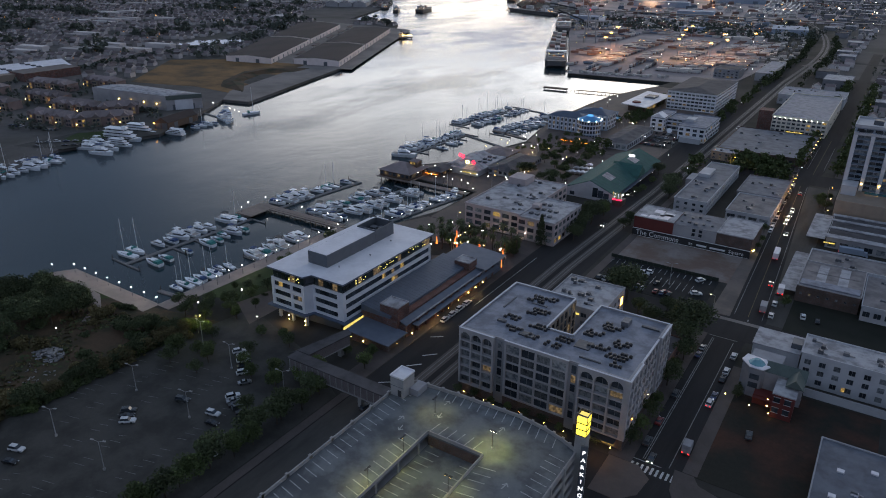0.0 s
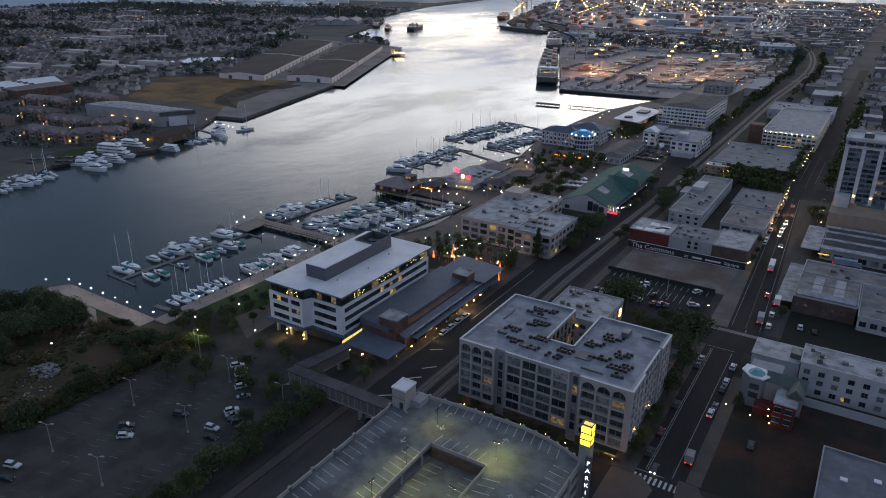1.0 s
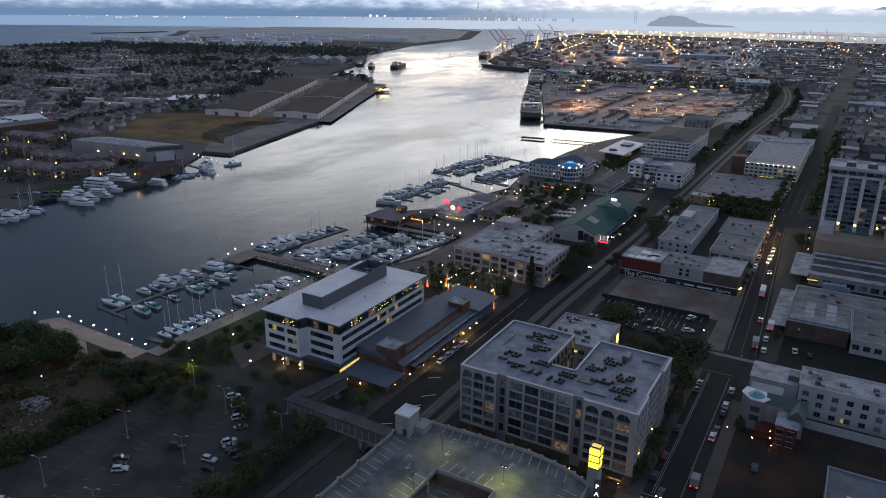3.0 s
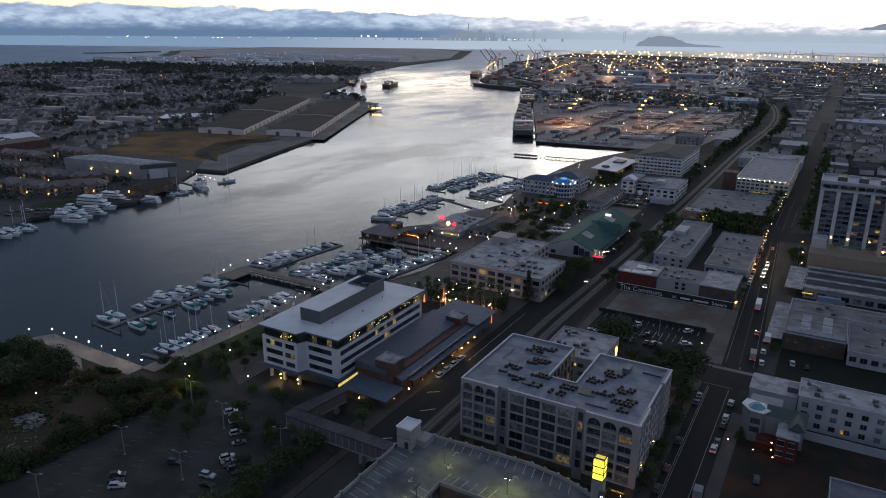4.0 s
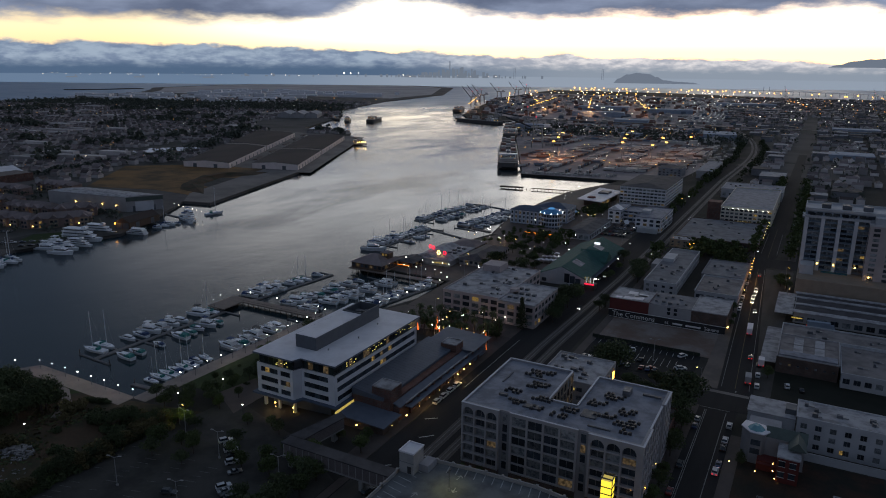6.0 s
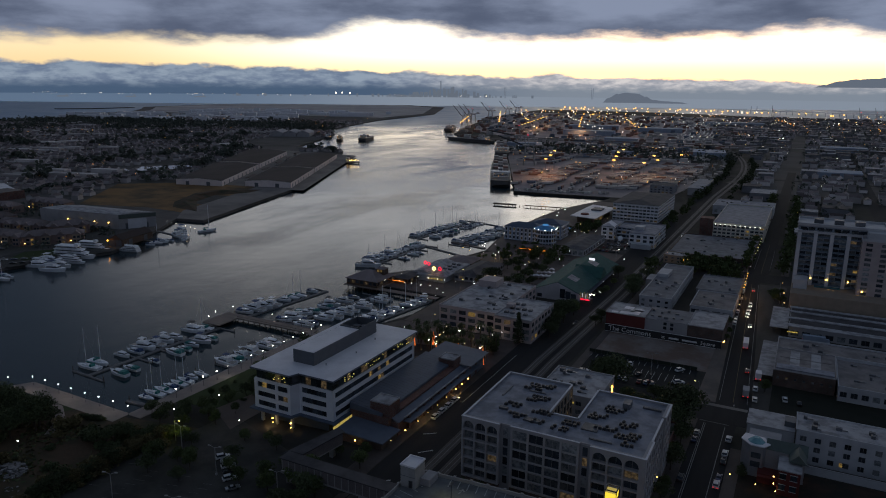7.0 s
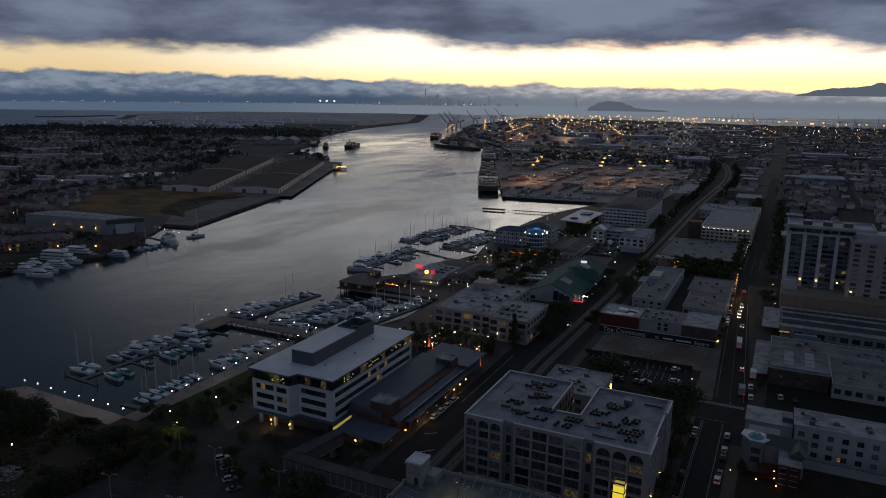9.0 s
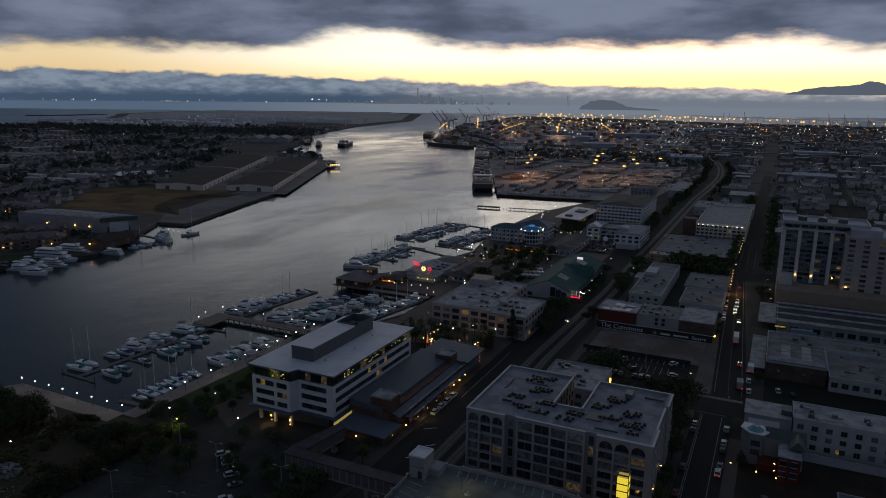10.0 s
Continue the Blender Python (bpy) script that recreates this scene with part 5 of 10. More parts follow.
def deck_lamp(x, y, z=18.5, h=6.0, yaw=0.0, power=0.0):
    t = thing("deck_lamp", "twin-headed lamp post lighting the parking deck", "lamp post", x, y, z, yaw, group="garage deck lamps")
    part("base", Form().post(0, 0, 0, 0.7, 0.32, 0.32, 8), CONCRETE, t)
    part("pole", Form().post(0, 0, 0.7, h, 0.09, 0.07, 6), DARKSTEEL, t)
    for s in (-1, 1):
        h1 = part("head", Form().box(s * 0.15, -0.25, h - 0.1, s * 1.05, 0.25, h + 0.12), DARKSTEEL, t)
        part("lens", Form().box(s * 0.25, -0.2, h - 0.17, s * 0.95, 0.2, h - 0.11), L_WHITE if power > 1 else L_WARM, h1)
    if power:
        lamp = new("deck_lamp_light", bpy.data.lights.new("deck_lamp_light", "SPOT"))
        lamp.data.energy, lamp.data.color, lamp.data.shadow_soft_size = 900 * power, (0.95, 0.93, 0.28), 0.3
        lamp.data.spot_size, lamp.data.spot_blend = radians(150), 0.9
        lamp.matrix_world = pose(x, y, z + h - 0.3)


for x, y, k in ((-78.5, 146.5, 0.55), (-58.0, 142.6, 1.5), (-76.0, 127.8, 0.8), (-76.2, 113.5, 0.9), (-58.6, 122.0, 0.9), (-58.4, 104.0, 0.6), (-76.4, 98.0, 0.6)):
    deck_lamp(x, y, power=k, yaw=90 if x < -70 else 0)


def text_mesh(text, size, depth):
    c = bpy.data.curves.new("letter", "FONT")
    c.body, c.size, c.extrude, c.resolution_u = text, size, depth, 2
    tmp = bpy.data.objects.new("letter", c)
    me = bpy.data.meshes.new_from_object(tmp)
    bpy.data.objects.remove(tmp)
    return me


def lettering(text, size, parent, material, at, label, depth=0.03):
    """A word set letter by letter about its middle, each letter a part."""
    def reach(word):
        return max((v.co.x for v in text_mesh(word + "l", size, depth).vertices), default=0.0)

    start = [reach(text[:i]) - reach("") for i in range(len(text) + 1)]
    for i, ch in enumerate(text):
        if ch != " ":
            me = text_mesh(ch, size, depth)
            me.materials.append(material)
            part("letter", me, None, parent, label, at @ pose(start[i] - start[-1] / 2, 0, 0))


def sign_tower():
    t = thing("sign_tower", "grey sign tower with glowing yellow lantern and parking sign", "sign tower", -37.9, 153.9, 0)
    part("shaft", Form().box(-1.45, -1.45, 0, 1.45, 1.45, 25.0), CONCRETE, t)
    for k in range(3):
        z = 25.15 + k * 1.9
        part("lantern", Form().box(-1.35, -1.35, z, 1.35, 1.35, z + 1.6), L_LANTERN, t, "glowing yellow lantern box")
        part("lantern_frame", Form().ring(-1.5, -1.5, 1.5, 1.5, z - 0.2, z, 0.3), DARKSTEEL, t)
    for x in (-1.5, 1.34):
        for y in (-1.5, 1.34):
            part("corner_post", Form().box(x, y, 25, x + 0.16, y + 0.16, 31.4), DARKSTEEL, t)
    part("lantern_frame", Form().ring(-1.52, -1.52, 1.52, 1.52, 31.15, 31.45, 0.22), DARKSTEEL, t)
    part("lantern_cap", Form().box(-1.3, -1.3, 30.6, 1.3, 1.3, 30.68), L_CANOPY, t)
    blade = part("blade", Form().box(-0.85, -0.25, 6.0, 0.85, 0.25, 23.2), DARKWALL, t, "dark vertical sign blade", at=pose(1.7, -2.4, 0, 0, 0, 18))
    for i, ch in enumerate("PARKING"):
        lettering(ch, 1.75, blade, L_LETTER, pose(0, -0.27, 20.6 - i * 2.3, 90, 0, 0), "white lit letter")


sign_tower()


def footbridge():
    b = thing("footbridge", "glazed footbridge with a dark roof between garage and offices", "footbridge", -96, 155.5, 0)
    part("span", Form().box(-49, 0.5, 4.6, 0.4, 5.0, 5.2), CONCRETE, b)
    part("roof", Form().box(-49.6, 0.3, 9.2, 0.4, 5.2, 9.6), DARKROOF, b, "dark flat bridge roof")
    for y, lab in ((0.5, "south"), (4.85, "north")):
        for i in range(19):
            x = -48.8 + i * 2.6
            part("post", Form().box(x, y - 0.08, 5.2, x + 0.25, y + 0.2, 9.2), CONCRETE, b)
            part("panel", Form().box(x + 0.3, y, 5.2, x + 2.5, y + 0.08, 9.1), PINKGLASS, b, "pale tinted glass panel")
    link = part("link_roof", Form().prism([(-50.8, 2.5), (-49.7, 5.6), (-44.3, 5.6), (-41.3, 25), (-45, 27)], 9.1, 9.5), DARKROOF, b)
    part("link_wall", Form().prism([(-44.9, 5.7), (-41.9, 24.6), (-42.1, 24.7), (-45.1, 5.8)], 5.2, 9.0), PINKGLASS, link)
    part("link_floor", Form().prism([(-50, 5.7), (-45, 5.7), (-42, 24.6), (-45, 26)], 4.6, 5.1), CONCRETE, link)
    for x, y in ((-48.4, 1.8), (-20, 1.8), (-46, 22)):
        part("pier", Form().box(x, y, 0, x + 1.5, y + 2, 4.6), CONCRETE, b)
    part("pier_cap", Form().box(-49.6, 0.6, 4.0, -45.4, 4.9, 4.58), CONCRETE, b)


footbridge()

# ---- other buildings of the near shore ----
def pale_offices():
    b = block("office_building", "pinkish stucco office block with recessed windows and cluttered pale roof", -173, 320, -140, 380, 12.0, PINKSTUCCO, PALEROOF,
              (("S", 6, floors(1.3, 3, 3.6, 2.35), 0.74), ("E", 10, floors(1.3, 3, 3.6, 2.35), 0.7)), units=22, lit=0.03, framed=False)
    part("wing", Form().box(33, -2.5, 0, 53.5, 32, 12.0), PINKSTUCCO, b)
    part("wing_roof", Form().ring(33.2, -3, 54, 32.2, 12.0, 12.7, 0.4).box(33.6, -2.6, 12.0, 53.6, 31.8, 12.1), PALEROOF, b)
    for deg, ox, oy, w, n in ((0, 33, -2.5, 20.5, 4), (90, 53.5, -2.5, 34.5, 7)):
        f, cols, rows = Form(), even(w, n, 0.72), floors(1.3, 3, 3.6, 2.35)
        slab(f, w, 0, 12.1, cols, rows)
        part("facade", f, PINKSTUCCO, b, at=pose(ox, oy, 0, 0, 0, deg))
        panes(b, pose(ox, oy, 0, 0, 0, deg), cols, rows, night(0.03), framed=False)
    part("penthouse", Form().box(3, 44, 12, 14, 56, 16), PINKSTUCCO, b)
    part("stair_head", Form().box(34, 12, 12.1, 38, 16, 14.6), PINKSTUCCO, b)
    for k in range(10):
        part("rooftop_unit", Form().box(36 + (k % 4) * 3.5, 4 + (k // 4) * 8, 12.1, 38 + (k % 4) * 3.5, 6 + (k // 4) * 8, 13.1), UNIT, b)


pale_offices()


def market_hall():
    b = thing("market_hall", "long market hall with a green metal gable roof and white front", "market hall", -148, 399, 0)
    part("wall", Form().box(1, 0, 0, 30, 88, 5.0), WHITEWALL, b)
    part("gable_wall", Form().prism([(0.2, -1.1), (30.8, -1.1), (30.8, -0.82), (0.2, -0.82)], 0, 5.0).poly((0.2, -1.1, 5), (30.8, -1.1, 5), (15.5, -1.1, 11.3)), WHITEWALL, b, "white gabled front wall")
    part("roof", Form().gable(0, 0, 31, 88, 4.9, 11.6, "y", 0.8), GREENROOF, b, "faded green metal roof")
    for i in range(22):
        for s in (0, 1):
            xa, xb = (-0.7, 15.4) if s == 0 else (31.7, 15.6)
            part("roof_seam", Form().poly((xa, i * 4 + 0.5, 5.02), (xb, i * 4 + 0.5, 11.66), (xb, i * 4 + 0.65, 11.66), (xa, i * 4 + 0.65, 5.02)), SLATEBLUE, b)
    part("cross_gable", Form().gable(13, 40, 31.6, 54, 6.2, 11.9, "x", 0.3), GREENROOF, b, "green cross gable")
    for y in (14, 60):
        part("skylight", Form().poly((17, y, 11.0), (23, y, 8.6), (23, y + 9, 8.6), (17, y + 9, 11.0)), PALEROOF, b, "pale translucent skylight", at=pose(0, 0, 0.08))
    for k in range(3):
        part("window", Form().box(17.5 + k * 3.5, -1.2, 1.8, 20.8 + k * 3.5, -1.12, 7.6 - k * 1.2), GLASS, b)
    part("window", Form().box(3, -1.2, 0.8, 6, -1.12, 3.0), GLASS, b)
    part("awning", Form().box(30, 0, 3.4, 33, 80, 3.6), SLATEBLUE, b)
    part("neon_sign", Form().box(31.2, -4.0, 3.5, 36.8, -3.7, 4.0), L_RED, b, "red neon sign over the entrance")
    part("entrance", Form().box(30.85, -3.6, 0, 37.0, 3, 3.3), BROWNBRICK, b, "brick entrance porch")
    for k in range(6):
        part("sign_tube", Form().rod((31.4 + k * 1.05, -3.8, 4.6), (31.4 + k * 1.05, -3.8, 8.2 - 0.5 * (k % 2)), 0.09, 5), L_LETTER if k % 2 else ROOMBRIGHT, b, "glowing pale sign tube")
    part("sign_tube", Form().ball(37.2, -3.8, 7.4, 0.4), L_WHITE, b, "white lamp")
    part("roof_sign", Form().box(17, 63, 11.9, 21, 63.4, 13.4), L_LETTER, b, "white glowing roof sign")


market_hall()


def market_stall():
    t = body("market_stall", Form().gable(-1.8, -1.6, 1.8, 1.6, 2.3, 3.1, "y", 0.2), WHITEROOF, "white canvas market stall canopy on thin posts", "market stall", "market stalls")
    for x in (-1.7, 1.7):
        for y in (-1.5, 1.5):
            part("post", Form().rod((x, y, 0), (x, y, 2.35), 0.05, 5), STEEL, t)
    part("counter", Form().box(-1.5, -1.3, 0, 1.5, -0.8, 0.9), BROWNWOOD, t)
    return t


stall = market_stall()
stall.matrix_world = pose(-163.5, 438, 0.05, 0, 0, 12)
for k in range(11):
    copy_thing(stall, pose(-160.5 + (k % 4) * 3.1 - (k // 4) * 1.2, 439 + (k // 4) * 9.5 + (k % 4) * 0.8, 0.05, 0, 0, 12))


def hipped(name, label, x0, y0, x1, y1, h, top, wall, roof, category="building", z=0.0):
    b = thing(name, label, category, x0, y0, z)
    w, d = x1 - x0, y1 - y0
    part("wall", Form().box(0, 0, 0, w, d, h), wall, b)
    part("roof", Form().hip(0, 0, w, d, h, h + top, 1.0), roof, b)
    n = max(2, int(w / 3.2))
    for i in range(n):
        part("window", Form().box(w * (i + 0.2) / n, -0.08, h * 0.35, w * (i + 0.8) / n, -0.01, h * 0.8), ROOMDIM if i % 3 == 1 else GLASS, b)
    n = max(2, int(d / 3.2))
    for i in range(n):
        part("window", Form().box(w + 0.01, d * (i + 0.2) / n, h * 0.35, w + 0.08, d * (i + 0.8) / n, h * 0.8), ROOMDIM if i % 4 == 1 else GLASS, b)
    return b


def waterfront():
    p = hipped("waterfront_restaurant", "brown timber restaurant with a shingled hip roof over the water", -265, 363.5, -241.5, 385, 4.2, 4.6, BROWNWOOD, TILEROOF, "restaurant", 0.4)
    for i in range(7):
        part("stilt", Form().post(0.5 + i * 3.1, 0.6, -4.5, 0, 0.3, 0.3, 6), BROWNWOOD, p)
        part("stilt", Form().post(0.5 + i * 3.1, 7, -4.5, 0, 0.3, 0.3, 6), BROWNWOOD, p)
    part("deck", Form().box(-1.5, -2, -0.35, 25, 22, 0.0), PLANK, p)
    part("dormer", Form().box(15, 12, 4.5, 21, 18, 9.4), BROWNWOOD, p, "square roof turret with lit windows")
    part("dormer_roof", Form().hip(15, 12, 21, 18, 9.4, 10.8, 0.5), TILEROOF, p)
    for k in range(2):
        part("window", Form().box(16.2 + k * 2.2, 11.9, 7.6, 17.6 + k * 2.2, 11.98, 9.0), ROOM, p)
    r = hipped("waterfront_restaurant", "low dark restaurant with warm terrace lights", -241, 383, -230, 402, 3.6, 1.6, BROWNWOOD, DARKROOF, "restaurant")
    part("string_light", Form().box(0, -1.4, 1.6, 9, -1.25, 1.85), L_ORANGE, r, "orange string lights")
    d = thing("dock", "weathered timber deck along the restaurants", "dock", -258, 362, 0, kind="structure")
    part("deck", Form().box(0, 0, -0.3, 60, 5, 0.12), PLANK, d)
    for i in range(12):
        part("stilt", Form().post(1 + i * 5.2, 0.4, -4.5, -0.3, 0.25, 0.25, 6), BROWNWOOD, d)
    w = thing("waterfront_restaurant", "pale-roofed restaurant with red neon signs", "restaurant", -236, 397, 0)
    part("wall", Form().box(0, 0, 0, 26, 40, 4.2), STUCCO, w)
    part("roof", Form().hip(14, 0, 26, 14, 4.2, 7.5, 0.8), PALEROOF, w)
    part("roof", Form().gable(0, 4, 14, 40, 4.2, 6.4, "y", 0.6), PALEROOF, w)
    part("roof", Form().box(14, 14.5, 4.2, 26, 40, 4.7), PALEROOF, w)
    for k in range(6):
        part("rooftop_unit", Form().box(16 + (k % 2) * 4, 17 + (k // 2) * 7, 4.7, 18.4 + (k % 2) * 4, 19 + (k // 2) * 7, 5.8), UNIT, w)
    for k, (x, y) in enumerate(((4, 14), (7.5, 12), (17, 2), (21, 3))):
        ring = Form()
        for a in range(10):
            p0, p1 = [(x + 1.1 * math.cos(radians(36 * q)), y, 8.6 + 1.1 * math.sin(radians(36 * q))) for q in (a, a + 1)]
            ring.rod(p0, p1, 0.28, 5)
        part("neon_sign", ring, L_RED if k != 2 else L_WARM, w, "glowing neon ring sign")
    part("porch_light", Form().box(14.5, -1.0, 2.2, 25, -0.8, 2.6), ROOMBRIGHT, w, "lit porch")
    hipped("shop_row", "dark-roofed low waterfront shop row", -208, 408, -190, 452, 4.0, 2.8, GREYWALL, DARKROOF)
    hipped("shop_row", "brown-roofed waterfront pavilion by the square", -232, 442, -212, 462, 3.6, 2.4, TANWALL, TILEROOF)
    # the pale blue hotel: low wings under slate roofs and a round corner tower
    b = thing("hotel", "pale blue waterfront hotel with white bays and a round blue-roofed corner", "hotel", 0, 0, 0)
    for x0, y0, x1, y1, h, n in ((-230, 549, -198, 568, 11.6, 9), (-214, 568.2, -186, 590, 12.6, 7)):
        part("wing", Form().box(x0, y0, 0, x1, y1, h), PALEBLUE, b)
        part("roof", Form().hip(x0, y0, x1, y1, h, h + 3.2, 0.9), SLATEBLUE, b, "slate blue hipped roof")
        for k in range(n):
            u = x0 + (x1 - x0) * (k + 0.5) / n
            part("bay", Form().box(u - 1.1, y0 - 0.5, 0.6, u + 1.1, y0 - 0.02, h - 0.3), OFFICEWHITE, b, "white window bay")
            for z in (1.4, 4.9, 8.4):
                part("window", Form().box(u - 0.75, y0 - 0.6, z, u + 0.75, y0 - 0.51, z + 2.2), ROOMDIM if (k + int(z)) % 5 == 0 else GLASS, b)
    for k in range(6):
        y = 570 + k * 3.6
        part("bay", Form().box(-185.98, y - 1.0, 0.6, -185.5, y + 1.0, 12.2), OFFICEWHITE, b, "white window bay")
        for z in (1.4, 4.9, 8.4):
            part("window", Form().box(-185.49, y - 0.7, z, -185.4, y + 0.7, z + 2.2), ROOMDIM if k == 2 else GLASS, b)
    part("round_tower", Form().post(-190.5, 541, 0, 14.4, 9.0, 9.0, 24), PALEBLUE, b)
    for z in (0.5, 3.9, 7.4, 10.8, 14.0):
        part("cornice", Form().post(-190.5, 541, z, z + 0.35, 9.25, 9.25, 24), OFFICEWHITE, b, "white band round the tower")
    for i in range(15):
        a = radians(-150 + i * 15)
        for z in (1.2, 4.7, 8.1, 11.5):
            w = part("window", Form().box(-0.85, -0.14, z, 0.85, 0.05, z + 2.1), ROOMDIM if (i * 3 + int(z)) % 7 == 0 else GLASS, b, at=pose(-190.5 + 9.0 * math.cos(a), 541 + 9.0 * math.sin(a), 0, 0, 0, math.degrees(a) + 90))
            part("window_frame", Form().box(-1.1, -0.2, z - 0.15, -0.87, 0.05, z + 2.25), OFFICEWHITE, w)
    part("round_roof", Form().post(-190.5, 541, 14.4, 17.2, 9.8, 3.0, 24), BLUELITROOF, b, "blue lit conical roof")
    # glows on its own in place of the blue floodlighting
    part("roof_lantern", Form().post(-190.5, 541, 17.2, 18.0, 2.8, 2.2, 12), L_BLUE, b, "blue floodlit lantern")
    for k in range(7):
        a = radians(-140 + k * 34)
        part("roof_lamp", Form().ball(-190.5 + 9.6 * math.cos(a), 541 + 9.6 * math.sin(a), 14.8, 0.32), L_WHITE, b, "white roof-edge lamp")
    part("terrace_awning", Form().box(-203, 514, 3.0, -178, 530, 3.2), TILEROOF, b)
    for k in range(6):
        part("terrace_post", Form().box(-202.6 + k * 4.8, 514.2, 0, -202.4 + k * 4.8, 514.4, 3.0), BROWNWOOD, b)
    for x0, x1, y in ((-202, -196, 512.6), (-194.6, -190, 512.8), (-188.5, -179, 513.2)):
        part("string_light", Form().rod((x0, y, 2.3), ((x0 + x1) / 2, y, 1.7), 0.22, 5).rod(((x0 + x1) / 2, y, 1.7), (x1, y, 2.4), 0.22, 5), L_ORANGE, b, "orange terrace string lights")
    d = thing("pavilion", "blue-domed restaurant pavilion with a bright blue awning", "restaurant", 0, 0, 0)
    part("wall", Form().box(-217, 594, 0, -196, 624, 5.2), PALEBLUE, d)
    part("roof", Form().hip(-217, 594, -196, 624, 5.2, 7.4, 0.8), SLATEBLUE, d)
    part("drum", Form().post(-206.5, 607, 5.2, 7.4, 4.6, 4.6, 16), BLUELITROOF, d)
    part("dome", Form().post(-206.5, 607, 7.4, 10.2, 5.0, 1.2, 16), BLUELITROOF, d, "bright blue floodlit dome")
    for k in range(8):
        a = radians(k * 45)
        part("dome_lamp", Form().ball(-206.5 + 5.1 * math.cos(a), 607 + 5.1 * math.sin(a), 7.5, 0.36), L_WHITE, d, "white dome lamp")
    part("awning", Form().box(-203, 596, 4.4, -187, 606, 4.8), BLUELITROOF, d, "bright blue awning roof")
    for k in range(5):
        part("window", Form().box(-215 + k * 3.8, 593.9, 1.0, -212.8 + k * 3.8, 593.98, 3.6), ROOMDIM if k % 2 else GLASS, d)
    e = block("office_building", "low brown-roofed building with a white arcaded front", -169, 518, -151, 580, 5.4, WHITEWALL, DARKROOF, (("S", 4, [(0.8, 3.8)], 0.72), ("E", 13, [(0.8, 3.8)], 0.68)), 0.0, framed=False)
    part("roof_top", Form().hip(0, 0, 18, 62, 5.48, 7.4, 0.9), DARKROOF, e)
    # the condominium: a gabled tower, a recessed middle with balconies and a square end block
    c = thing("condominium", "white and blue-grey condominium with stepped roofs and balconies", "condominium", 0, 0, 0)
    for x0, y0, x1, y1, h, wall, nc, ne in ((-157, 592, -146, 628, 11.0, OFFICEWHITE, 2, 7), (-129, 573, -108, 622, 11.4, OFFICEWHITE, 4, 9), (-146, 602, -129.02, 626, 9.4, BLUEGREY, 4, 2)):
        part("wall", Form().box(x0, y0, 0, x1, y1, h), wall, c)
        part("roof", Form().ring(x0 - 0.2, y0 - 0.2, x1 + 0.2, y1 + 0.2, h, h + 0.7, 0.3).box(x0 + 0.12, y0 + 0.12, h - 0.05, x1 - 0.12, y1 - 0.12, h + 0.08), GREYROOF, c)
        for j in range(3):
            z = 1.2 + j * 3.4
            for k in range(nc):
                u = x0 + (x1 - x0) * (k + 0.5) / nc
                part("window", Form().box(u - 1.5, y0 - 0.14, z, u + 1.5, y0 - 0.02, z + 2.0), ROOMDIM if (k + j * 2) % 7 == 3 else GLASS, c)
                if wall is BLUEGREY:
                    part("balcony", Form().box(u - 1.9, y0 - 1.6, z - 0.5, u + 1.9, y0 - 0.15, z - 0.3).box(u - 1.9, y0 - 1.6, z - 0.3, u + 1.9, y0 - 1.5, z + 0.6), OFFICEWHITE, c)
            if wall is not BLUEGREY:
                for k in range(ne):
                    v = y0 + (y1 - y0) * (k + 0.5) / ne
                    part("window", Form().box(x1 + 0.02, v - 1.2, z, x1 + 0.14, v + 1.2, z + 2.0), ROOM if (k * 5 + j) % 17 == 0 else GLASS, c)
    part("gable", Form().gable(-157, 592, -146, 603, 11.7, 15.0, "y", 0.2), OFFICEWHITE, c, "white gabled front")
    part("stair_head", Form().box(-128, 590, 11.5, -121, 600, 14.0), WHITEWALL, c)
    part("podium", Form().box(-126, 567, 0, -110, 572.7, 4.0), WHITEWALL, c)
    sd = thing("satellite_dish", "large white satellite dish beside the condominium", "satellite dish", -139, 585, 0)
    part("dish", Form().rod((0, 0, 3.2), (0.5, -0.9, 3.9), 0.4, 12, 2.2), GELCOAT, sd)
    part("stand", Form().rod((0, 0, 0), (0, 0, 3.2), 0.25, 8), STEEL, sd)
    o = block("office_building", "white five-storey office building with ribbon windows and a dark roof", -172, 690, -128, 780, 17, OFFICEWHITE, DARKROOF,
              (("S", 12, floors(1.0, 5, 3.2, 1.7), 0.8), ("E", 18, floors(1.0, 5, 3.2, 1.7), 0.8)), 0.0, framed=False, lit=0.02)
    part("roof_top", Form().hip(0, 0, 44, 90, 17.06, 19.6, 1.0), DARKROOF, o)
    t = thing("waterfront_restaurant", "white flat-roofed restaurant on the inlet", "restaurant", 0, 0, 0)
    part("wall", Form().prism([(-199, 659), (-182, 654), (-180, 712), (-199, 720)], 0, 6.4), BROWNWOOD, t)
    part("roof", Form().prism([(-204, 653), (-178, 647), (-176, 718), (-203, 728)], 6.4, 7.1), WHITEROOF, t, "wide white flat roof")
    for k in range(8):
        part("window", Form().box(-181.2 + 0.02 * k, 660 + k * 6, 1.0, -181.0 + 0.2 * k / 7, 664 + k * 6, 4.4), ROOMDIM if k % 3 else ROOM, t)
    part("rooftop_unit", Form().post(-193, 664, 7.1, 8.3, 4.2, 3.8, 12), REDPAINT, t, "round dark red roof sign")
    part("rooftop_unit", Form().box(-194, 690, 7.1, -184, 704, 8.6), UNIT, t)


waterfront()


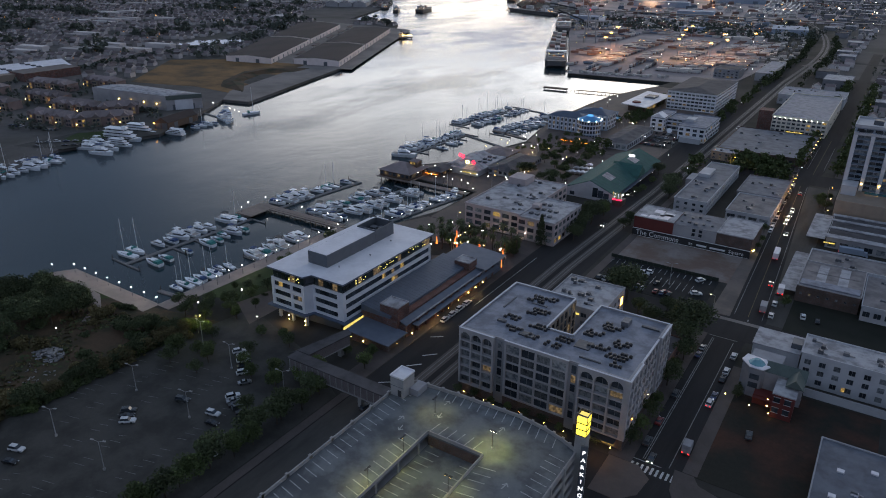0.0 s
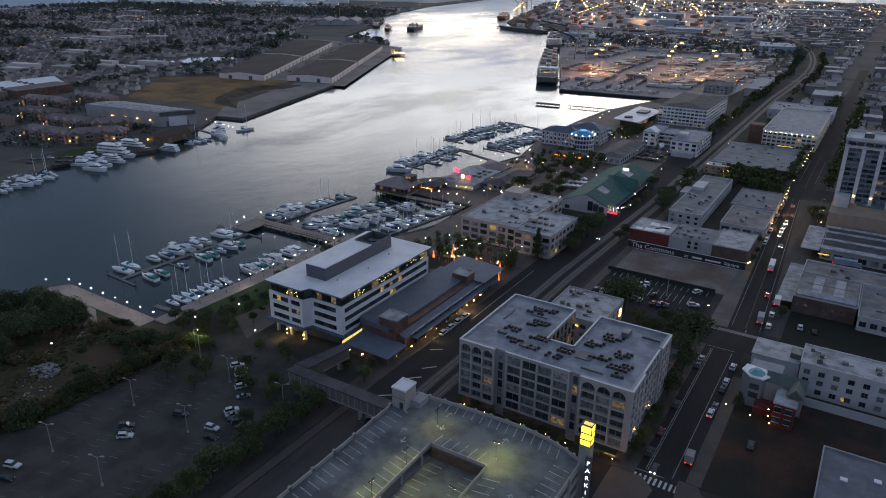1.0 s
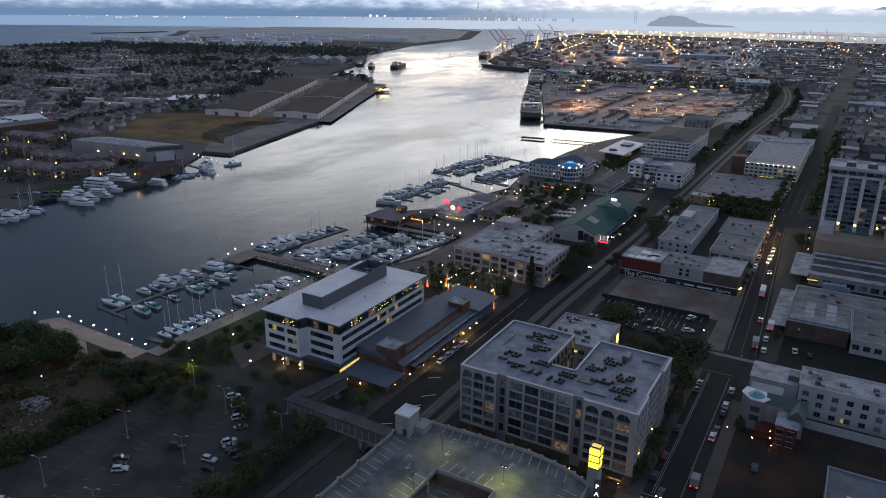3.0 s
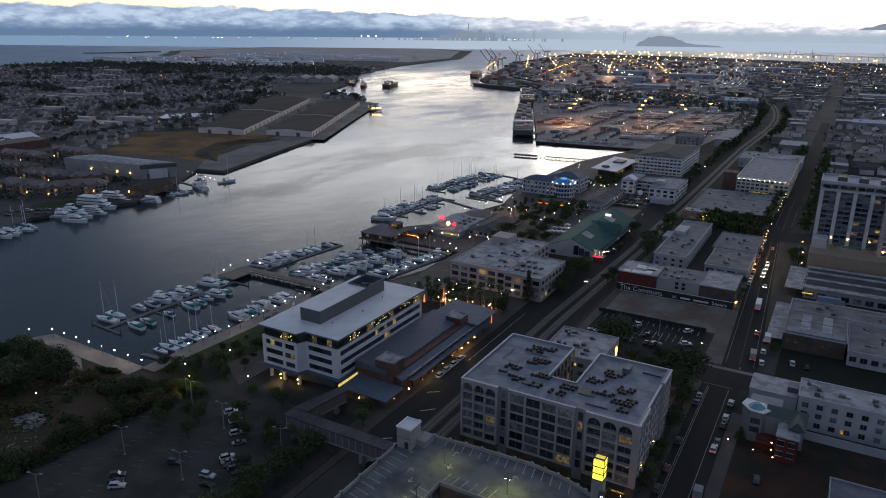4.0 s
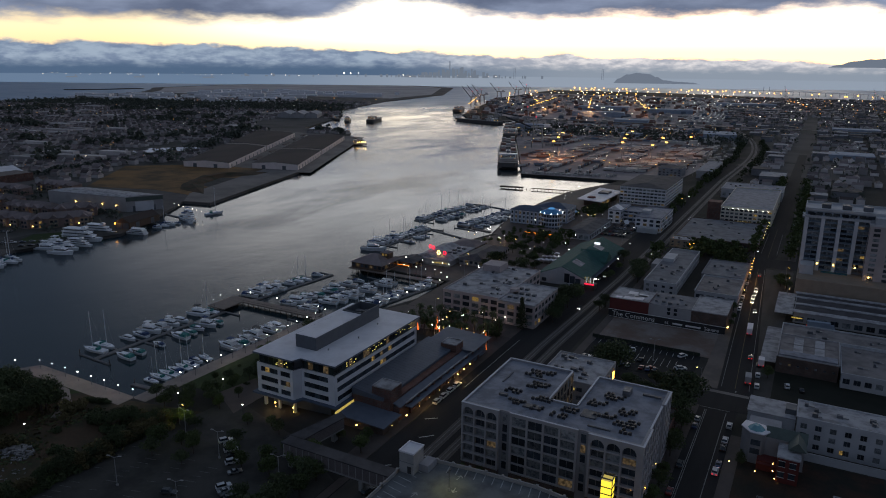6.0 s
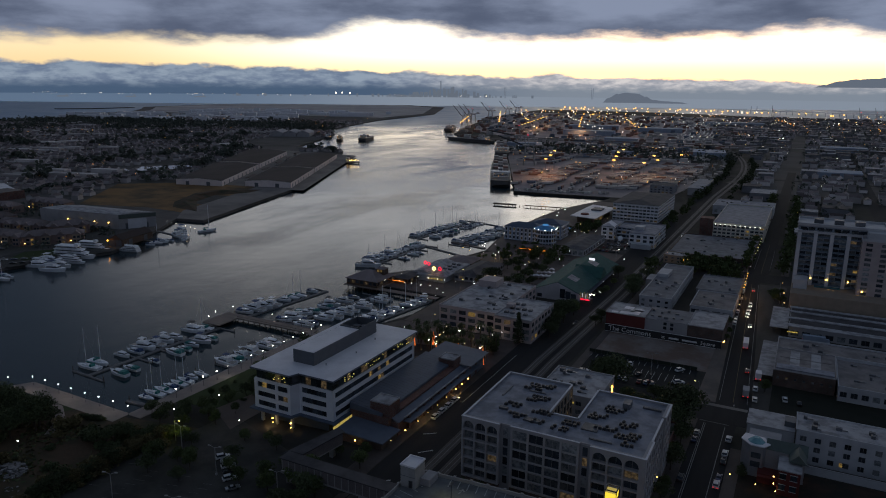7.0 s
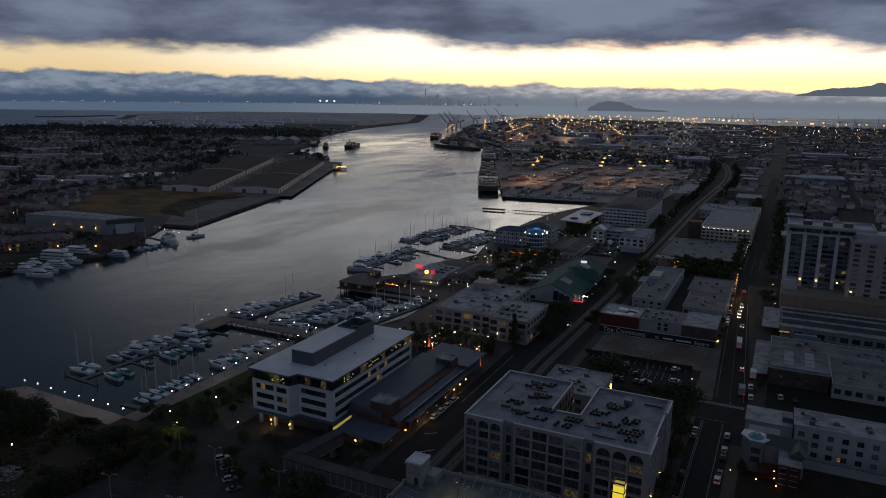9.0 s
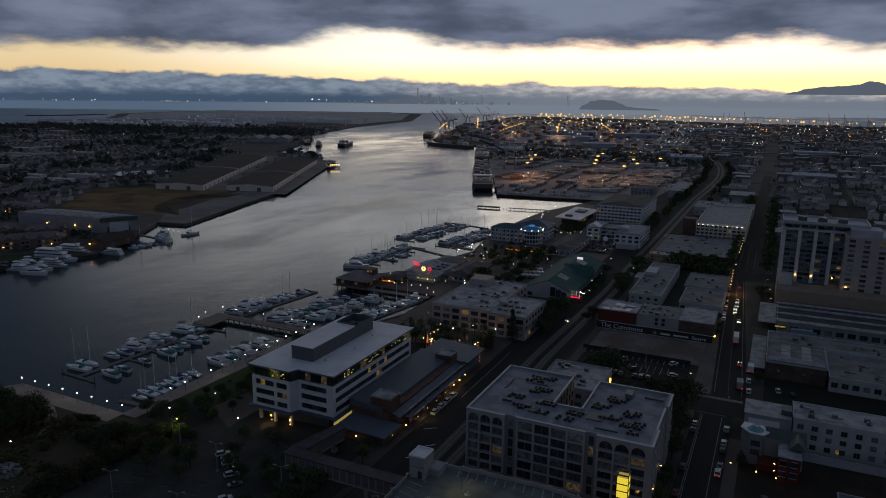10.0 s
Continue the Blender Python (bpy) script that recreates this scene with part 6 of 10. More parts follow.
def commons():
    b = thing("warehouse", "long low brick warehouse with a lettered sign wall", "warehouse", -91.5, 358, 0)
    part("wall", Form().box(0, 0, 0, 20.5, 20, 10.2), REDPAINT, b, "red painted end wall")
    part("wall", Form().box(20.52, 0.4, 0, 42, 23, 9.8), STUCCO, b, "pale painted middle wall")
    part("wall", Form().box(42.02, 0, 0, 59, 27, 9.8), BROWNBRICK, b, "dark brick end wall")
    part("roof", Form().box(0.2, 0.35, 10.15, 20.2, 19.8, 10.3), PALEROOF, b, "patchy pale roof")
    part("parapet", Form().ring(-0.2, -0.2, 20.5, 20.2, 10.2, 10.6, 0.35), PALEROOF, b)
    part("roof", Form().box(20.6, 0.5, 9.8, 41.9, 23, 9.95), SHEDROOF, b, "grey patched roof")
    part("roof", Form().box(42.3, 0.3, 9.75, 58.8, 26.8, 9.9), PALEROOF, b, "white roof")
    part("parapet", Form().ring(42.02, -0.2, 59.2, 27.2, 9.8, 10.3, 0.35), PALEROOF, b)
    rr = random.Random(41)
    for k in range(9):
        part("rooftop_unit", Form().box(0, 0, 0, rr.uniform(1, 2.2), rr.uniform(1, 2), rr.uniform(0.6, 1.2)), UNIT, b, at=pose(22 + (k % 5) * 3.8 + rr.uniform(-0.6, 0.6), 5 + (k // 5) * 9 + rr.uniform(-2, 2), 9.95))
    for k in range(7):
        part("roof_patch", Form().box(0, 0, 0, rr.uniform(2, 6), rr.uniform(2, 7), 0.05), WHITEROOF, b, "white roof patch", at=pose(1.5 + rr.uniform(0, 13), 1.2 + rr.uniform(0, 11), 10.3))
    for k in range(2):
        for z in (5.4, 7.6):
            w = part("window", Form().box(30 + k * 3.4, 0.3, z, 31.6 + k * 3.4, 0.38, z + 1.6), GLASS, b)
            part("sill", Form().box(29.9 + k * 3.4, 0.2, z - 0.15, 31.7 + k * 3.4, 0.38, z), WHITEWALL, w)
    for k in range(3):
        part("wall_lamp", Form().ball(59.6, 1.5 + k * 3.4, 3.4 - 0.9 * k, 0.27), L_WARM, b, "warm wall lamp")
    s = thing("sign_board", "black sign wall with white letters and bars", "sign", -91.5, 357, 0)
    part("board", Form().box(0, -0.15, 0.2, 59, 0.15, 4.1), FAN, s, "black board")
    for z in (0.08, 4.0):
        part("border", Form().box(0, -0.2, z, 59, 0.2, z + 0.16), SIGNWHITE, s, "white border")
    lettering("The Commons", 3.7, s, SIGNWHITE, pose(13.2, -0.17, 0.85, 90, 0, 0), "white painted letters")
    lettering("at", 2.6, s, SIGNWHITE, pose(30.5, -0.17, 1.0, 90, 0, 0), "white painted letters")
    lettering("Square", 2.6, s, SIGNWHITE, pose(52.6, -0.17, 1.0, 90, 0, 0), "white painted letters")
    for x, w in ((33.4, 5.0), (40.0, 7.4)):
        part("lettering_bar", Form().box(x, -0.2, 1.2, x + w, -0.152, 2.1), SIGNWHITE, s, "white letter bar")

commons()
fence = thing("mesh_fence", "dark green mesh fence between the lot and the bare ground", "fence", -90, 322.3, 0)
for k in range(18):
    part("post", Form().box(k * 3.0 - 0.05, -0.05, 0, k * 3.0 + 0.05, 0.05, 2.0), DARKSTEEL, fence)
    if k < 17:
        part("panel", Form().box(k * 3.0 + 0.07, -0.02, 0.1, k * 3.0 + 2.93, 0.02, 1.85), NETTING, fence)
a = block("warehouse", "long pale two-storey building with a grey flat roof", -84.5, 408.5, -66.5, 496, 7.2, WHITEWALL, SHEDROOF, (("E", 22, floors(1.2, 2, 3.1, 1.5), 0.5), ("S", 4, floors(1.2, 2, 3.1, 1.5), 0.4)), units=9, framed=False)
part("roof_step", Form().box(0.5, 50, 7.26, 7.5, 66, 9.4), WHITEWALL, a, "white stair head")
part("roof_step", Form().box(-5.5, 45, 0, -0.05, 60, 6.0), STUCCO, a, "pale side annex")
block("warehouse", "low white shop building with wide front windows", -55.5, 409, -32.6, 445, 5.2, WHITEWALL, TANROOF, (("S", 4, [(1.6, 3.8)], 0.75), ("E", 5, [(1.6, 3.8)], 0.5)), units=5, lit=0.0)
block("warehouse", "low grey-roofed warehouse beside the street", -57.5, 447, -33, 486, 5.4, GREYWALL, SHEDROOF, (("E", 6, [(1.2, 3.6)], 0.4),), units=5, lit=0.0)
block("warehouse", "wide flat-roofed warehouse with a row of street lamps", -92, 546, -33, 626, 5.2, BROWNBRICK, SHEDROOF, (("S", 10, [(1.2, 3.4)], 0.4), ("E", 12, [(1.2, 3.4)], 0.4)), units=14, framed=False)
block("shop_row", "small tan corner building with a pale roof", -93, 532, -76, 545, 5.6, TANWALL, PALEROOF, (("S", 4, floors(1.0, 2, 2.5, 1.3), 0.4),), units=2)
g = block("parking_garage", "bright lit open-sided concrete parking garage", -72, 646, -31, 762, 13.5, PALELIT, GREYROOF, (("S", 11, floors(1.4, 4, 3.1, 1.7), 0.7), ("E", 24, floors(1.4, 4, 3.1, 1.7), 0.7)), 0.9, framed=False, lit=0.2)
part("stair_tower", Form().box(-12, 6, 0, -1, 18, 16), BRICK, g, "brick stair tower")
for k in range(10):
    part("garage_light", Form().box(1.5 + k * 4, -0.5, 12.6, 2.1 + k * 4, -0.36, 12.9), L_WHITE, g, "white wall light")
part("sign", Form().box(12, -0.6, 1.0, 25, -0.45, 2.1), ROOMBRIGHT, g, "bright entrance sign")
block("warehouse", "white flat-roofed warehouse behind the garage", -88, 778, -30, 826, 9, WHITEWALL, GREYROOF, (("S", 9, [(2, 5)], 0.5),), units=6, framed=False)
block("warehouse", "long pale warehouse beside the railway", -133, 905, -116, 1012, 9, STUCCO, GREYROOF, (("E", 10, [(4, 6)], 0.3),), 0.3, framed=False)
block("warehouse", "dark office block beside the port yard", -178, 900, -150, 930, 10, GREYWALL, DARKROOF, (("S", 6, floors(1, 3, 3, 1.6), 0.5),), 0.3, framed=False)
block("warehouse", "grey warehouse with a pale roof near the railway", -62, 905, -34, 950, 8, GREYWALL, PALEROOF, (("S", 5, [(2, 4)], 0.4),), framed=False)

# right of the street
a = block("warehouse", "brown brick warehouse with a dusty panelled roof", -7, 322, 17, 352, 7.4, BROWNBRICK, TANROOF, (("S", 7, [(3.6, 4.6)], 0.3), ("W", 4, [(1.0, 3.6)], 0.5)), 0.5, lit=0.0, edge=STUCCO)
for i in range(5):
    for y0, y1 in ((8, 17), (18, 28)):
        part("roof_panel", Form().box(1.5 + i * 4.3, y0, 7.46, 5.4 + i * 4.3, y1, 7.62), PALEROOF if i % 2 else TANROOF, a)
part("roof_step", Form().box(0.6, 1.0, 7.46, 23.4, 6.6, 8.3), GREYROOF, a, "raised grey roof strip")
part("canopy", Form().box(-7, 1.4, 3.4, -0.5, 30.9, 3.6), PALEROOF, a)
a = block("warehouse", "long dark-roofed warehouse with a whitewashed edge", -7, 353, 62, 370, 6.8, GREYWALL, TANROOF, (("W", 4, [(1.0, 3.4)], 0.5),), 0.7, units=8, lit=0.0, edge=WHITEWALL)
part("canopy", Form().box(-7, 0.2, 3.4, -0.5, 19, 3.6), PALEROOF, a)
block("warehouse", "low warehouse with white arched bays and a patchy roof", 18, 317.5, 62, 352, 6.2, WHITEWALL, TANROOF, (("S", 11, [(2.0, 4.4)], 0.66),), units=12, lit=0.0)
a = block("warehouse", "broad metal-roofed warehouse with white fascia", -3, 396, 62, 434, 5.6, STUCCO, DARKROOF, (("S", 12, [(0.8, 3.6)], 0.7), ("W", 6, [(0.8, 3.6)], 0.7)), 0.0, lit=0.0)
for y0, y1 in ((-1.2, 4), (14, 17), (27, 30), (36, 39)):
    part("roof_strip", Form().box(-1, y0, 5.7, 66, y1, 6.1), PALEROOF, a, "pale roof strip")
part("canopy", Form().box(-9.6, -1, 4.2, -0.8, 39, 4.5), PALEROOF, a, "white street canopy")
part("bay_light", Form().box(-1, -2.6, 3.0, 4, -2.4, 3.6), ROOMBRIGHT, a, "yellow lit loading bay")
a = block("warehouse", "tan podium building with a blank side wall", -4.5, 440, 62, 468, 12, TANWALL, TANWALL, (("W", 4, floors(2, 2, 3.5, 1.5), 0.4),), 0.6)
part("stair_head", Form().box(0.5, 14, 12.06, 8, 27, 17.5), WHITEWALL, a)
part("pool", Form().box(12, 22, 12.06, 26, 26, 12.3), TEALGLASS, a, "lit teal roof pool")


def tower():
    b = thing("apartment_tower", "tall pale apartment tower with stacked balconies and white piers", "apartment tower", -4.6, 468, 0)
    W, D, H = 46.0, 24.0, 48.6
    part("wall", Form().box(0, 0, 0, W, D, H), BLUEGREY, b)
    part("roof", Form().ring(-0.6, -2.2, W + 0.6, D + 0.6, H, H + 1.4, 0.5).box(0, -1.5, H - 0.4, W, D, H + 0.1), WHITEWALL, b)
    for i in range(3):
        part("rooftop_unit", Form().box(8 + i * 11, 8, H + 0.1, 13 + i * 11, 14, H + 2.6), UNIT, b)
    for i in range(6):
        part("pier", Form().box(i * 8.7, -2.3, 0, i * 8.7 + 1.9, 0, H - 4.5), PIERWHITE, b)
    part("cornice", Form().box(-0.3, -2.0, H - 4.5, W + 0.3, 0, H - 3.2), WHITEWALL, b)
    lamps = night(0.012, 0.05)

    def pickit(i, j):
        m = lamps(i, j)
        return PALEPANE if m is GLASS and RND.random() < 0.45 else m
    for i in range(5):
        for j in range(12):
            z = 12.6 + j * 2.9
            x = i * 8.7 + 1.9
            part("balcony", Form().box(x, -1.7, z - 0.16, x + 6.7, 0, z), BLUEGREY, b)
            part("balustrade", Form().box(x, -1.72, z, x + 6.7, -1.64, z + 1.0), RAILGLASS, b, "pale blue glass balustrade")
            for k in range(2):
                me, fm = pane_mesh(3.1, 2.3, pickit(i, j), 2, FRAME)
                part("window", me, None, b, at=pose(x + 0.2 + k * 3.25, -0.02, z + 0.1))
    for i in range(10):
        me, fm = pane_mesh(3.4, 1.6, GLASS, 2, FRAME)
        part("window", me, None, b, at=pose(1 + i * 4.5, -0.02, H - 2.8))
    f, cols, rows = Form(), even(D, 5, 0.4), floors(13, 12, 2.9, 1.6)
    slab(f, D, 0, H, cols, rows, 0.3)
    part("facade", f, WHITEWALL, b, at=pose(0, D, 0, 0, 0, 270))
    panes(b, pose(0, D, 0, 0, 0, 270), cols, rows, night(0.015), framed=False)
    part("wing", Form().box(33.5, -12, 0, 70, 20, 44.0), PINKSTUCCO, b, "flush pale wing of the tower")
    part("wing_roof", Form().ring(33.2, -12.3, 70.3, 20.3, 44.0, 45.2, 0.4).box(33.6, -11.9, 43.9, 69.9, 19.9, 44.2), WHITEWALL, b)
    part("penthouse", Form().box(36, -9, 44.2, 52, 6, 48.4), WHITEWALL, b, "white lift house")
    for j in range(11):
        for u in (35.5, 43.0, 51.0, 59.0):
            me, fm = pane_mesh(3.2, 1.7, pickit(0, j), 2, FRAME)
            part("window", me, None, b, at=pose(u, -12.02, 12.2 + j * 2.9))
        for v in (-10, -5):
            me, fm = pane_mesh(2.4, 1.7, pickit(0, j), 2, FRAME)
            part("window", me, None, b, at=pose(33.48, v + 2.4, 12.2 + j * 2.9, 0, 0, 270))
    for x in (9.6, 18.3, 29.5, 36.5):
        part("terrace_lamp", Form().ball(x, -2.6 if x < 33 else -12.5, 16.6 if x < 33 else 14.2, 0.42), L_WARM, b, "warm terrace lamp")


tower()
a = block("office_building", "long white two-storey building with small square windows", 3, 253.5, 62, 268, 12.0, WHITEWALL, PALEROOF, (("S", 13, [(1.2, 3.2), (4.8, 6.8), (8.2, 10.2)], 0.45),), 0.4, units=9, lit=0.0)
part("annex", Form().box(-16, 2, 0, -0.4, 15, 9.6), WHITEWALL, a)
part("annex_roof", Form().box(-16.3, 1.7, 9.6, -0.4, 15.3, 10.0), PALEROOF, a)
part("vent_box", Form().box(-4, 5, 10.0, -0.6, 10, 12.0), DARKWALL, a)
part("door_light", Form().box(14, -0.5, 1.6, 15, -0.36, 3.0), ROOM, a, "amber lit doorway")


def corner_house():
    b = thing("corner_building", "eccentric blue-grey corner building with teal turret and red house front", "building", -12.5, 226, 0)
    part("wall", Form().box(0.8, 11, 0, 11, 25, 10.2), GREYWALL, b)
    part("wall", Form().prism([(-0.8, 13), (2, 9.5), (6, 9.5), (7.5, 12), (6, 16), (0, 17)], 0, 11.2), GREYWALL, b)
    part("turret_roof", Form().prism([(-1.2, 13), (2, 9), (6.2, 9), (8, 12), (6, 16.5), (-0.2, 17.5)], 11.2, 11.5), WHITEROOF, b)
    part("dome", Form().post(3.6, 12.8, 11.5, 12.9, 2.8, 1.0, 8), PALEDOME, b, "teal faceted skylight dome")
    part("roof", Form().gable(7, 11, 19, 18, 10.2, 12.6, "x", 0.3), OLIVEROOF, b, "grey-green pitched roof")
    part("wall", Form().box(7.2, 11.2, 0, 18.8, 17.8, 10.1), STUCCO, b)
    part("gable_front", Form().gable(14, 5.5, 19, 12, 10.0, 13.0, "y", 0.2), OLIVEROOF, b)
    part("red_house", Form().box(11.2, 1, 0, 17.6, 10.8, 8.8), REDPAINT, b, "dark red timber house front")
    part("red_roof", Form().box(10.9, 0.7, 8.8, 17.9, 11, 9.2), PALEROOF, b)
    part("porch", Form().box(5, 6, 0, 11.1, 10.8, 3.6), REDPAINT, b)
    part("stair", Form().box(5, 4.6, 2.8, 11.1, 6, 3.1), REDPAINT, b)
    for z in (2.2, 6.0):
        for x in (11.6, 14.8):
            w = part("window", Form().box(x, 0.86, z, x + 1.9, 0.98, z + 1.8), GLASS, b)
            part("window_frame", Form().ring(0, 0, 0.01, 0.01, 0, 0.01, 0.002).box(x - 0.15, 0.8, z - 0.2, x + 2.05, 0.85, z).box(x - 0.15, 0.8, z + 1.8, x + 2.05, 0.85, z + 2.0), WHITEWALL, w)
    for z in (3.6, 6.8):
        part("window", Form().box(2.4, 9.38, z, 5.4, 9.48, z + 2.0), GLASS, b)
    for x, y, z in ((10.0, 0.4, 6.4), (10.2, 0.3, 4.0), (5.0, 1.5, 1.6), (11.0, 0.4, 1.4), (-3.0, 2.5, 2.4)):
        part("wall_lamp", Form().ball(x, y, z, 0.2), L_WARM, b, "small warm lamp")


corner_house()
w = thing("boundary_wall", "long pale boundary wall of the empty lot", "wall", 6.5, 246, 0)
part("wall", Form().box(0, 0, 0, 56, 0.4, 2.8), WHITEWALL, w)
part("coping", Form().box(-0.1, -0.1, 2.8, 56.1, 0.5, 2.95), STUCCO, w)
a = block("warehouse", "flat grey warehouse roof with square skylights", 14.8, 150, 62, 212, 8, GREYWALL, DIMROOF, (), 0.5, units=7)
for k, (x, y) in enumerate(((5, 48), (13, 52), (9, 40), (17, 44), (24, 50), (4, 36), (14, 34), (21, 37), (28, 42), (7, 28))):
    part("skylight", Form().box(x, y, 8.06, x + 1.8, y + 1.5, 8.5), WHITEROOF, a, "white skylight")
block("warehouse", "low warehouse behind the yard", 64 - 1, 330, 62 + 20, 352, 6, GREYWALL, DARKROOF, (), 0.4)

# ---- docks and boats ----
def hull_form(L, B, H, draft=0.4, sheer=0.35, flare=0.75):
    """A boat's hull: bow towards +x, deck closed."""
    f, k = Form(), 9
    rings = []
    for i in range(k):
        t = i / (k - 1)
        x = -L / 2 + L * t
        b = B / 2 * (1 - max(0, (t - 0.45) / 0.55) ** 2.2) * (0.92 + 0.08 * min(1, t * 4))
        z = H + sheer * t ** 2 * H
        rings.append([(x, b, z), (x - (0.06 * L if t > 0.9 else 0), b * flare, 0.05), (x - (0.10 * L if t > 0.9 else 0), 0, -draft), (x - (0.06 * L if t > 0.9 else 0), -b * flare, 0.05), (x, -b, z)])
    n0 = len(f.v)
    for r in rings:
        f.v += r
    for i in range(k - 1):
        for j in range(4):
            a = n0 + i * 5 + j
            f.f.append((a, a + 1, a + 6, a + 5))
        f.f.append((n0 + i * 5, n0 + (i + 1) * 5, n0 + (i + 1) * 5 + 4, n0 + i * 5 + 4))
    f.f.append((n0, n0 + 1, n0 + 2, n0 + 3, n0 + 4))
    return f


def tapered(x0, x1, b0, b1, z0, z1, rake0=0.3, rake1=0.8):
    """A deckhouse with leaning ends."""
    lo = [(x0, -b0), (x1, -b1), (x1, b1), (x0, b0)]
    hi = [(x0 + rake0, -b0 * 0.88), (x1 - rake1, -b1 * 0.85), (x1 - rake1, b1 * 0.85), (x0 + rake0, b0 * 0.88)]
    f = Form()
    f.poly(*[(x, y, z1) for x, y in hi])
    for i in range(4):
        j = (i + 1) % 4
        f.poly((*lo[i], z0), (*lo[j], z0), (*hi[j], z1), (*hi[i], z1))
    return f


def motor_yacht(L=12.0, fly=True, canvas=None):
    B, H = L * 0.34, L * 0.12
    t = body("motor_yacht", hull_form(L, B, H), GELCOAT, "white motor yacht with dark cabin windows moored at a dock", "boat", "moored boats")
    part("deck", Form().box(-L * 0.49, -B * 0.38, H + 0.01, -L * 0.2, B * 0.38, H + 0.06), TEAK, t, "teak cockpit deck")
    part("deckhouse", tapered(-L * 0.24, L * 0.26, B * 0.40, B * 0.27, H, H + L * 0.11, 0.2, L * 0.10), GELCOAT, t)
    part("window_band", tapered(-L * 0.20, L * 0.235, B * 0.408, B * 0.285, H + L * 0.04, H + L * 0.082, 0.2, L * 0.055), TINT, t, "dark wraparound cabin windows")
    if fly:
        part("flybridge", tapered(-L * 0.24, L * 0.08, B * 0.36, B * 0.30, H + L * 0.11, H + L * 0.155, 0.0, 0.4), GELCOAT, t)
        part("hardtop", Form().box(-L * 0.2, -B * 0.3, H + L * 0.25, L * 0.02, B * 0.3, H + L * 0.262), canvas or GELCOAT, t)
        for y in (-1, 1):
            part("arch_leg", Form().rod((-L * 0.19, y * B * 0.3, H + L * 0.15), (-L * 0.15, y * B * 0.28, H + L * 0.25), 0.09), GELCOAT, t)
            part("hardtop_strut", Form().rod((L * 0.05, y * B * 0.28, H + L * 0.15), (0, y * B * 0.28, H + L * 0.25), 0.06), GELCOAT, t)
        part("antenna", Form().rod((-L * 0.15, 0, H + L * 0.26), (-L * 0.17, 0, H + L * 0.42), 0.03, 4), STEEL, t)
    elif canvas:
        part("canvas_cover", tapered(-L * 0.47, -L * 0.12, B * 0.40, B * 0.40, H + 0.1, H + L * 0.11, 0.4, 0.1), canvas, t, "canvas cockpit cover")
    for y in (-1, 1):
        part("bow_rail", Form().rod((L * 0.2, y * B * 0.36, H * 1.6), (L * 0.49, 0, H * 1.85), 0.03, 4), STEEL, t)
    return t


def sailboat(L=10.0, canvas=None, mast=13.0):
    B, H = L * 0.29, L * 0.10
    t = body("sailboat", hull_form(L, B, H, 0.5, 0.2), GELCOAT, "white sailboat with a bare mast and covered boom", "sailboat", "moored boats")
    part("cabin", tapered(-L * 0.12, L * 0.24, B * 0.30, B * 0.20, H, H + 0.5, 0.1, 0.5), GELCOAT, t)
    part("mast", Form().rod((L * 0.08, 0, H + 0.4), (L * 0.08, 0, H + mast), 0.12, 5, 0.09), GELCOAT, t)
    part("boom_cover", Form().rod((L * 0.06, 0, H + 1.5), (-L * 0.30, 0, H + 1.4), 0.22, 6, 0.12), canvas or NAVY, t, "blue boom cover")
    part("spreader", Form().rod((L * 0.08, -0.8, H + mast * 0.6), (L * 0.08, 0.8, H + mast * 0.6), 0.04, 4), STEEL, t)
    for a, z in ((0.49, 1.3), (-0.49, 1.0)):
        part("stay", Form().rod((L * a, 0, H * z), (L * 0.08, 0, H + mast), 0.025, 4), STEEL, t)
    part("dodger", tapered(-L * 0.22, -L * 0.10, B * 0.28, B * 0.28, H, H + 0.9, 0.1, 0.3), canvas or NAVY, t)
    return t


def cruise_boat(L=36.0):
    t = thing("dinner_cruise_yacht", "large white triple-deck dinner cruise yacht at the quay", "yacht", group="large yachts")
    B, H = L * 0.23, 2.2
    part("hull", hull_form(L, B, H, 0.6, 0.5), GELCOAT, t)
    for k, (x0, x1) in enumerate(((-0.46, 0.30), (-0.44, 0.22), (-0.40, 0.10))):
        z = H + 2.5 * k
        part("deckhouse", tapered(L * x0, L * x1, B * (0.44 - 0.03 * k), B * (0.36 - 0.03 * k), z, z + 2.1, 0.1, 1.2), GELCOAT, t)
        part("window_band", tapered(L * (x0 + 0.02), L * (x1 - 0.005), B * (0.446 - 0.03 * k), B * (0.366 - 0.03 * k), z + 0.7, z + 1.5, 0.1, 0.9), TINT, t, "dark window band")
        part("deck", Form().box(L * x0 - 0.6, -B * 0.46, z + 2.1, L * (x1 - 0.03), B * 0.46, z + 2.3), GELCOAT, t)
    part("wheelhouse", tapered(L * 0.02, L * 0.12, B * 0.25, B * 0.2, H + 7.3, H + 9.0, 0.1, 0.6), GELCOAT, t)
    part("mast", Form().rod((0, 0, H + 8), (-0.6, 0, H + 13), 0.12), STEEL, t)
    return t


MODELS = [motor_yacht(12, True), motor_yacht(10.5, False, NAVY), motor_yacht(13.5, True, NAVY), motor_yacht(9.5, False, TEAL), motor_yacht(11, False), sailboat(10), sailboat(11.5, TEAL, 15), sailboat(9, GELCOAT, 11), motor_yacht(13, True, FAN), motor_yacht(8.5, False, NAVY)]
USED = set()


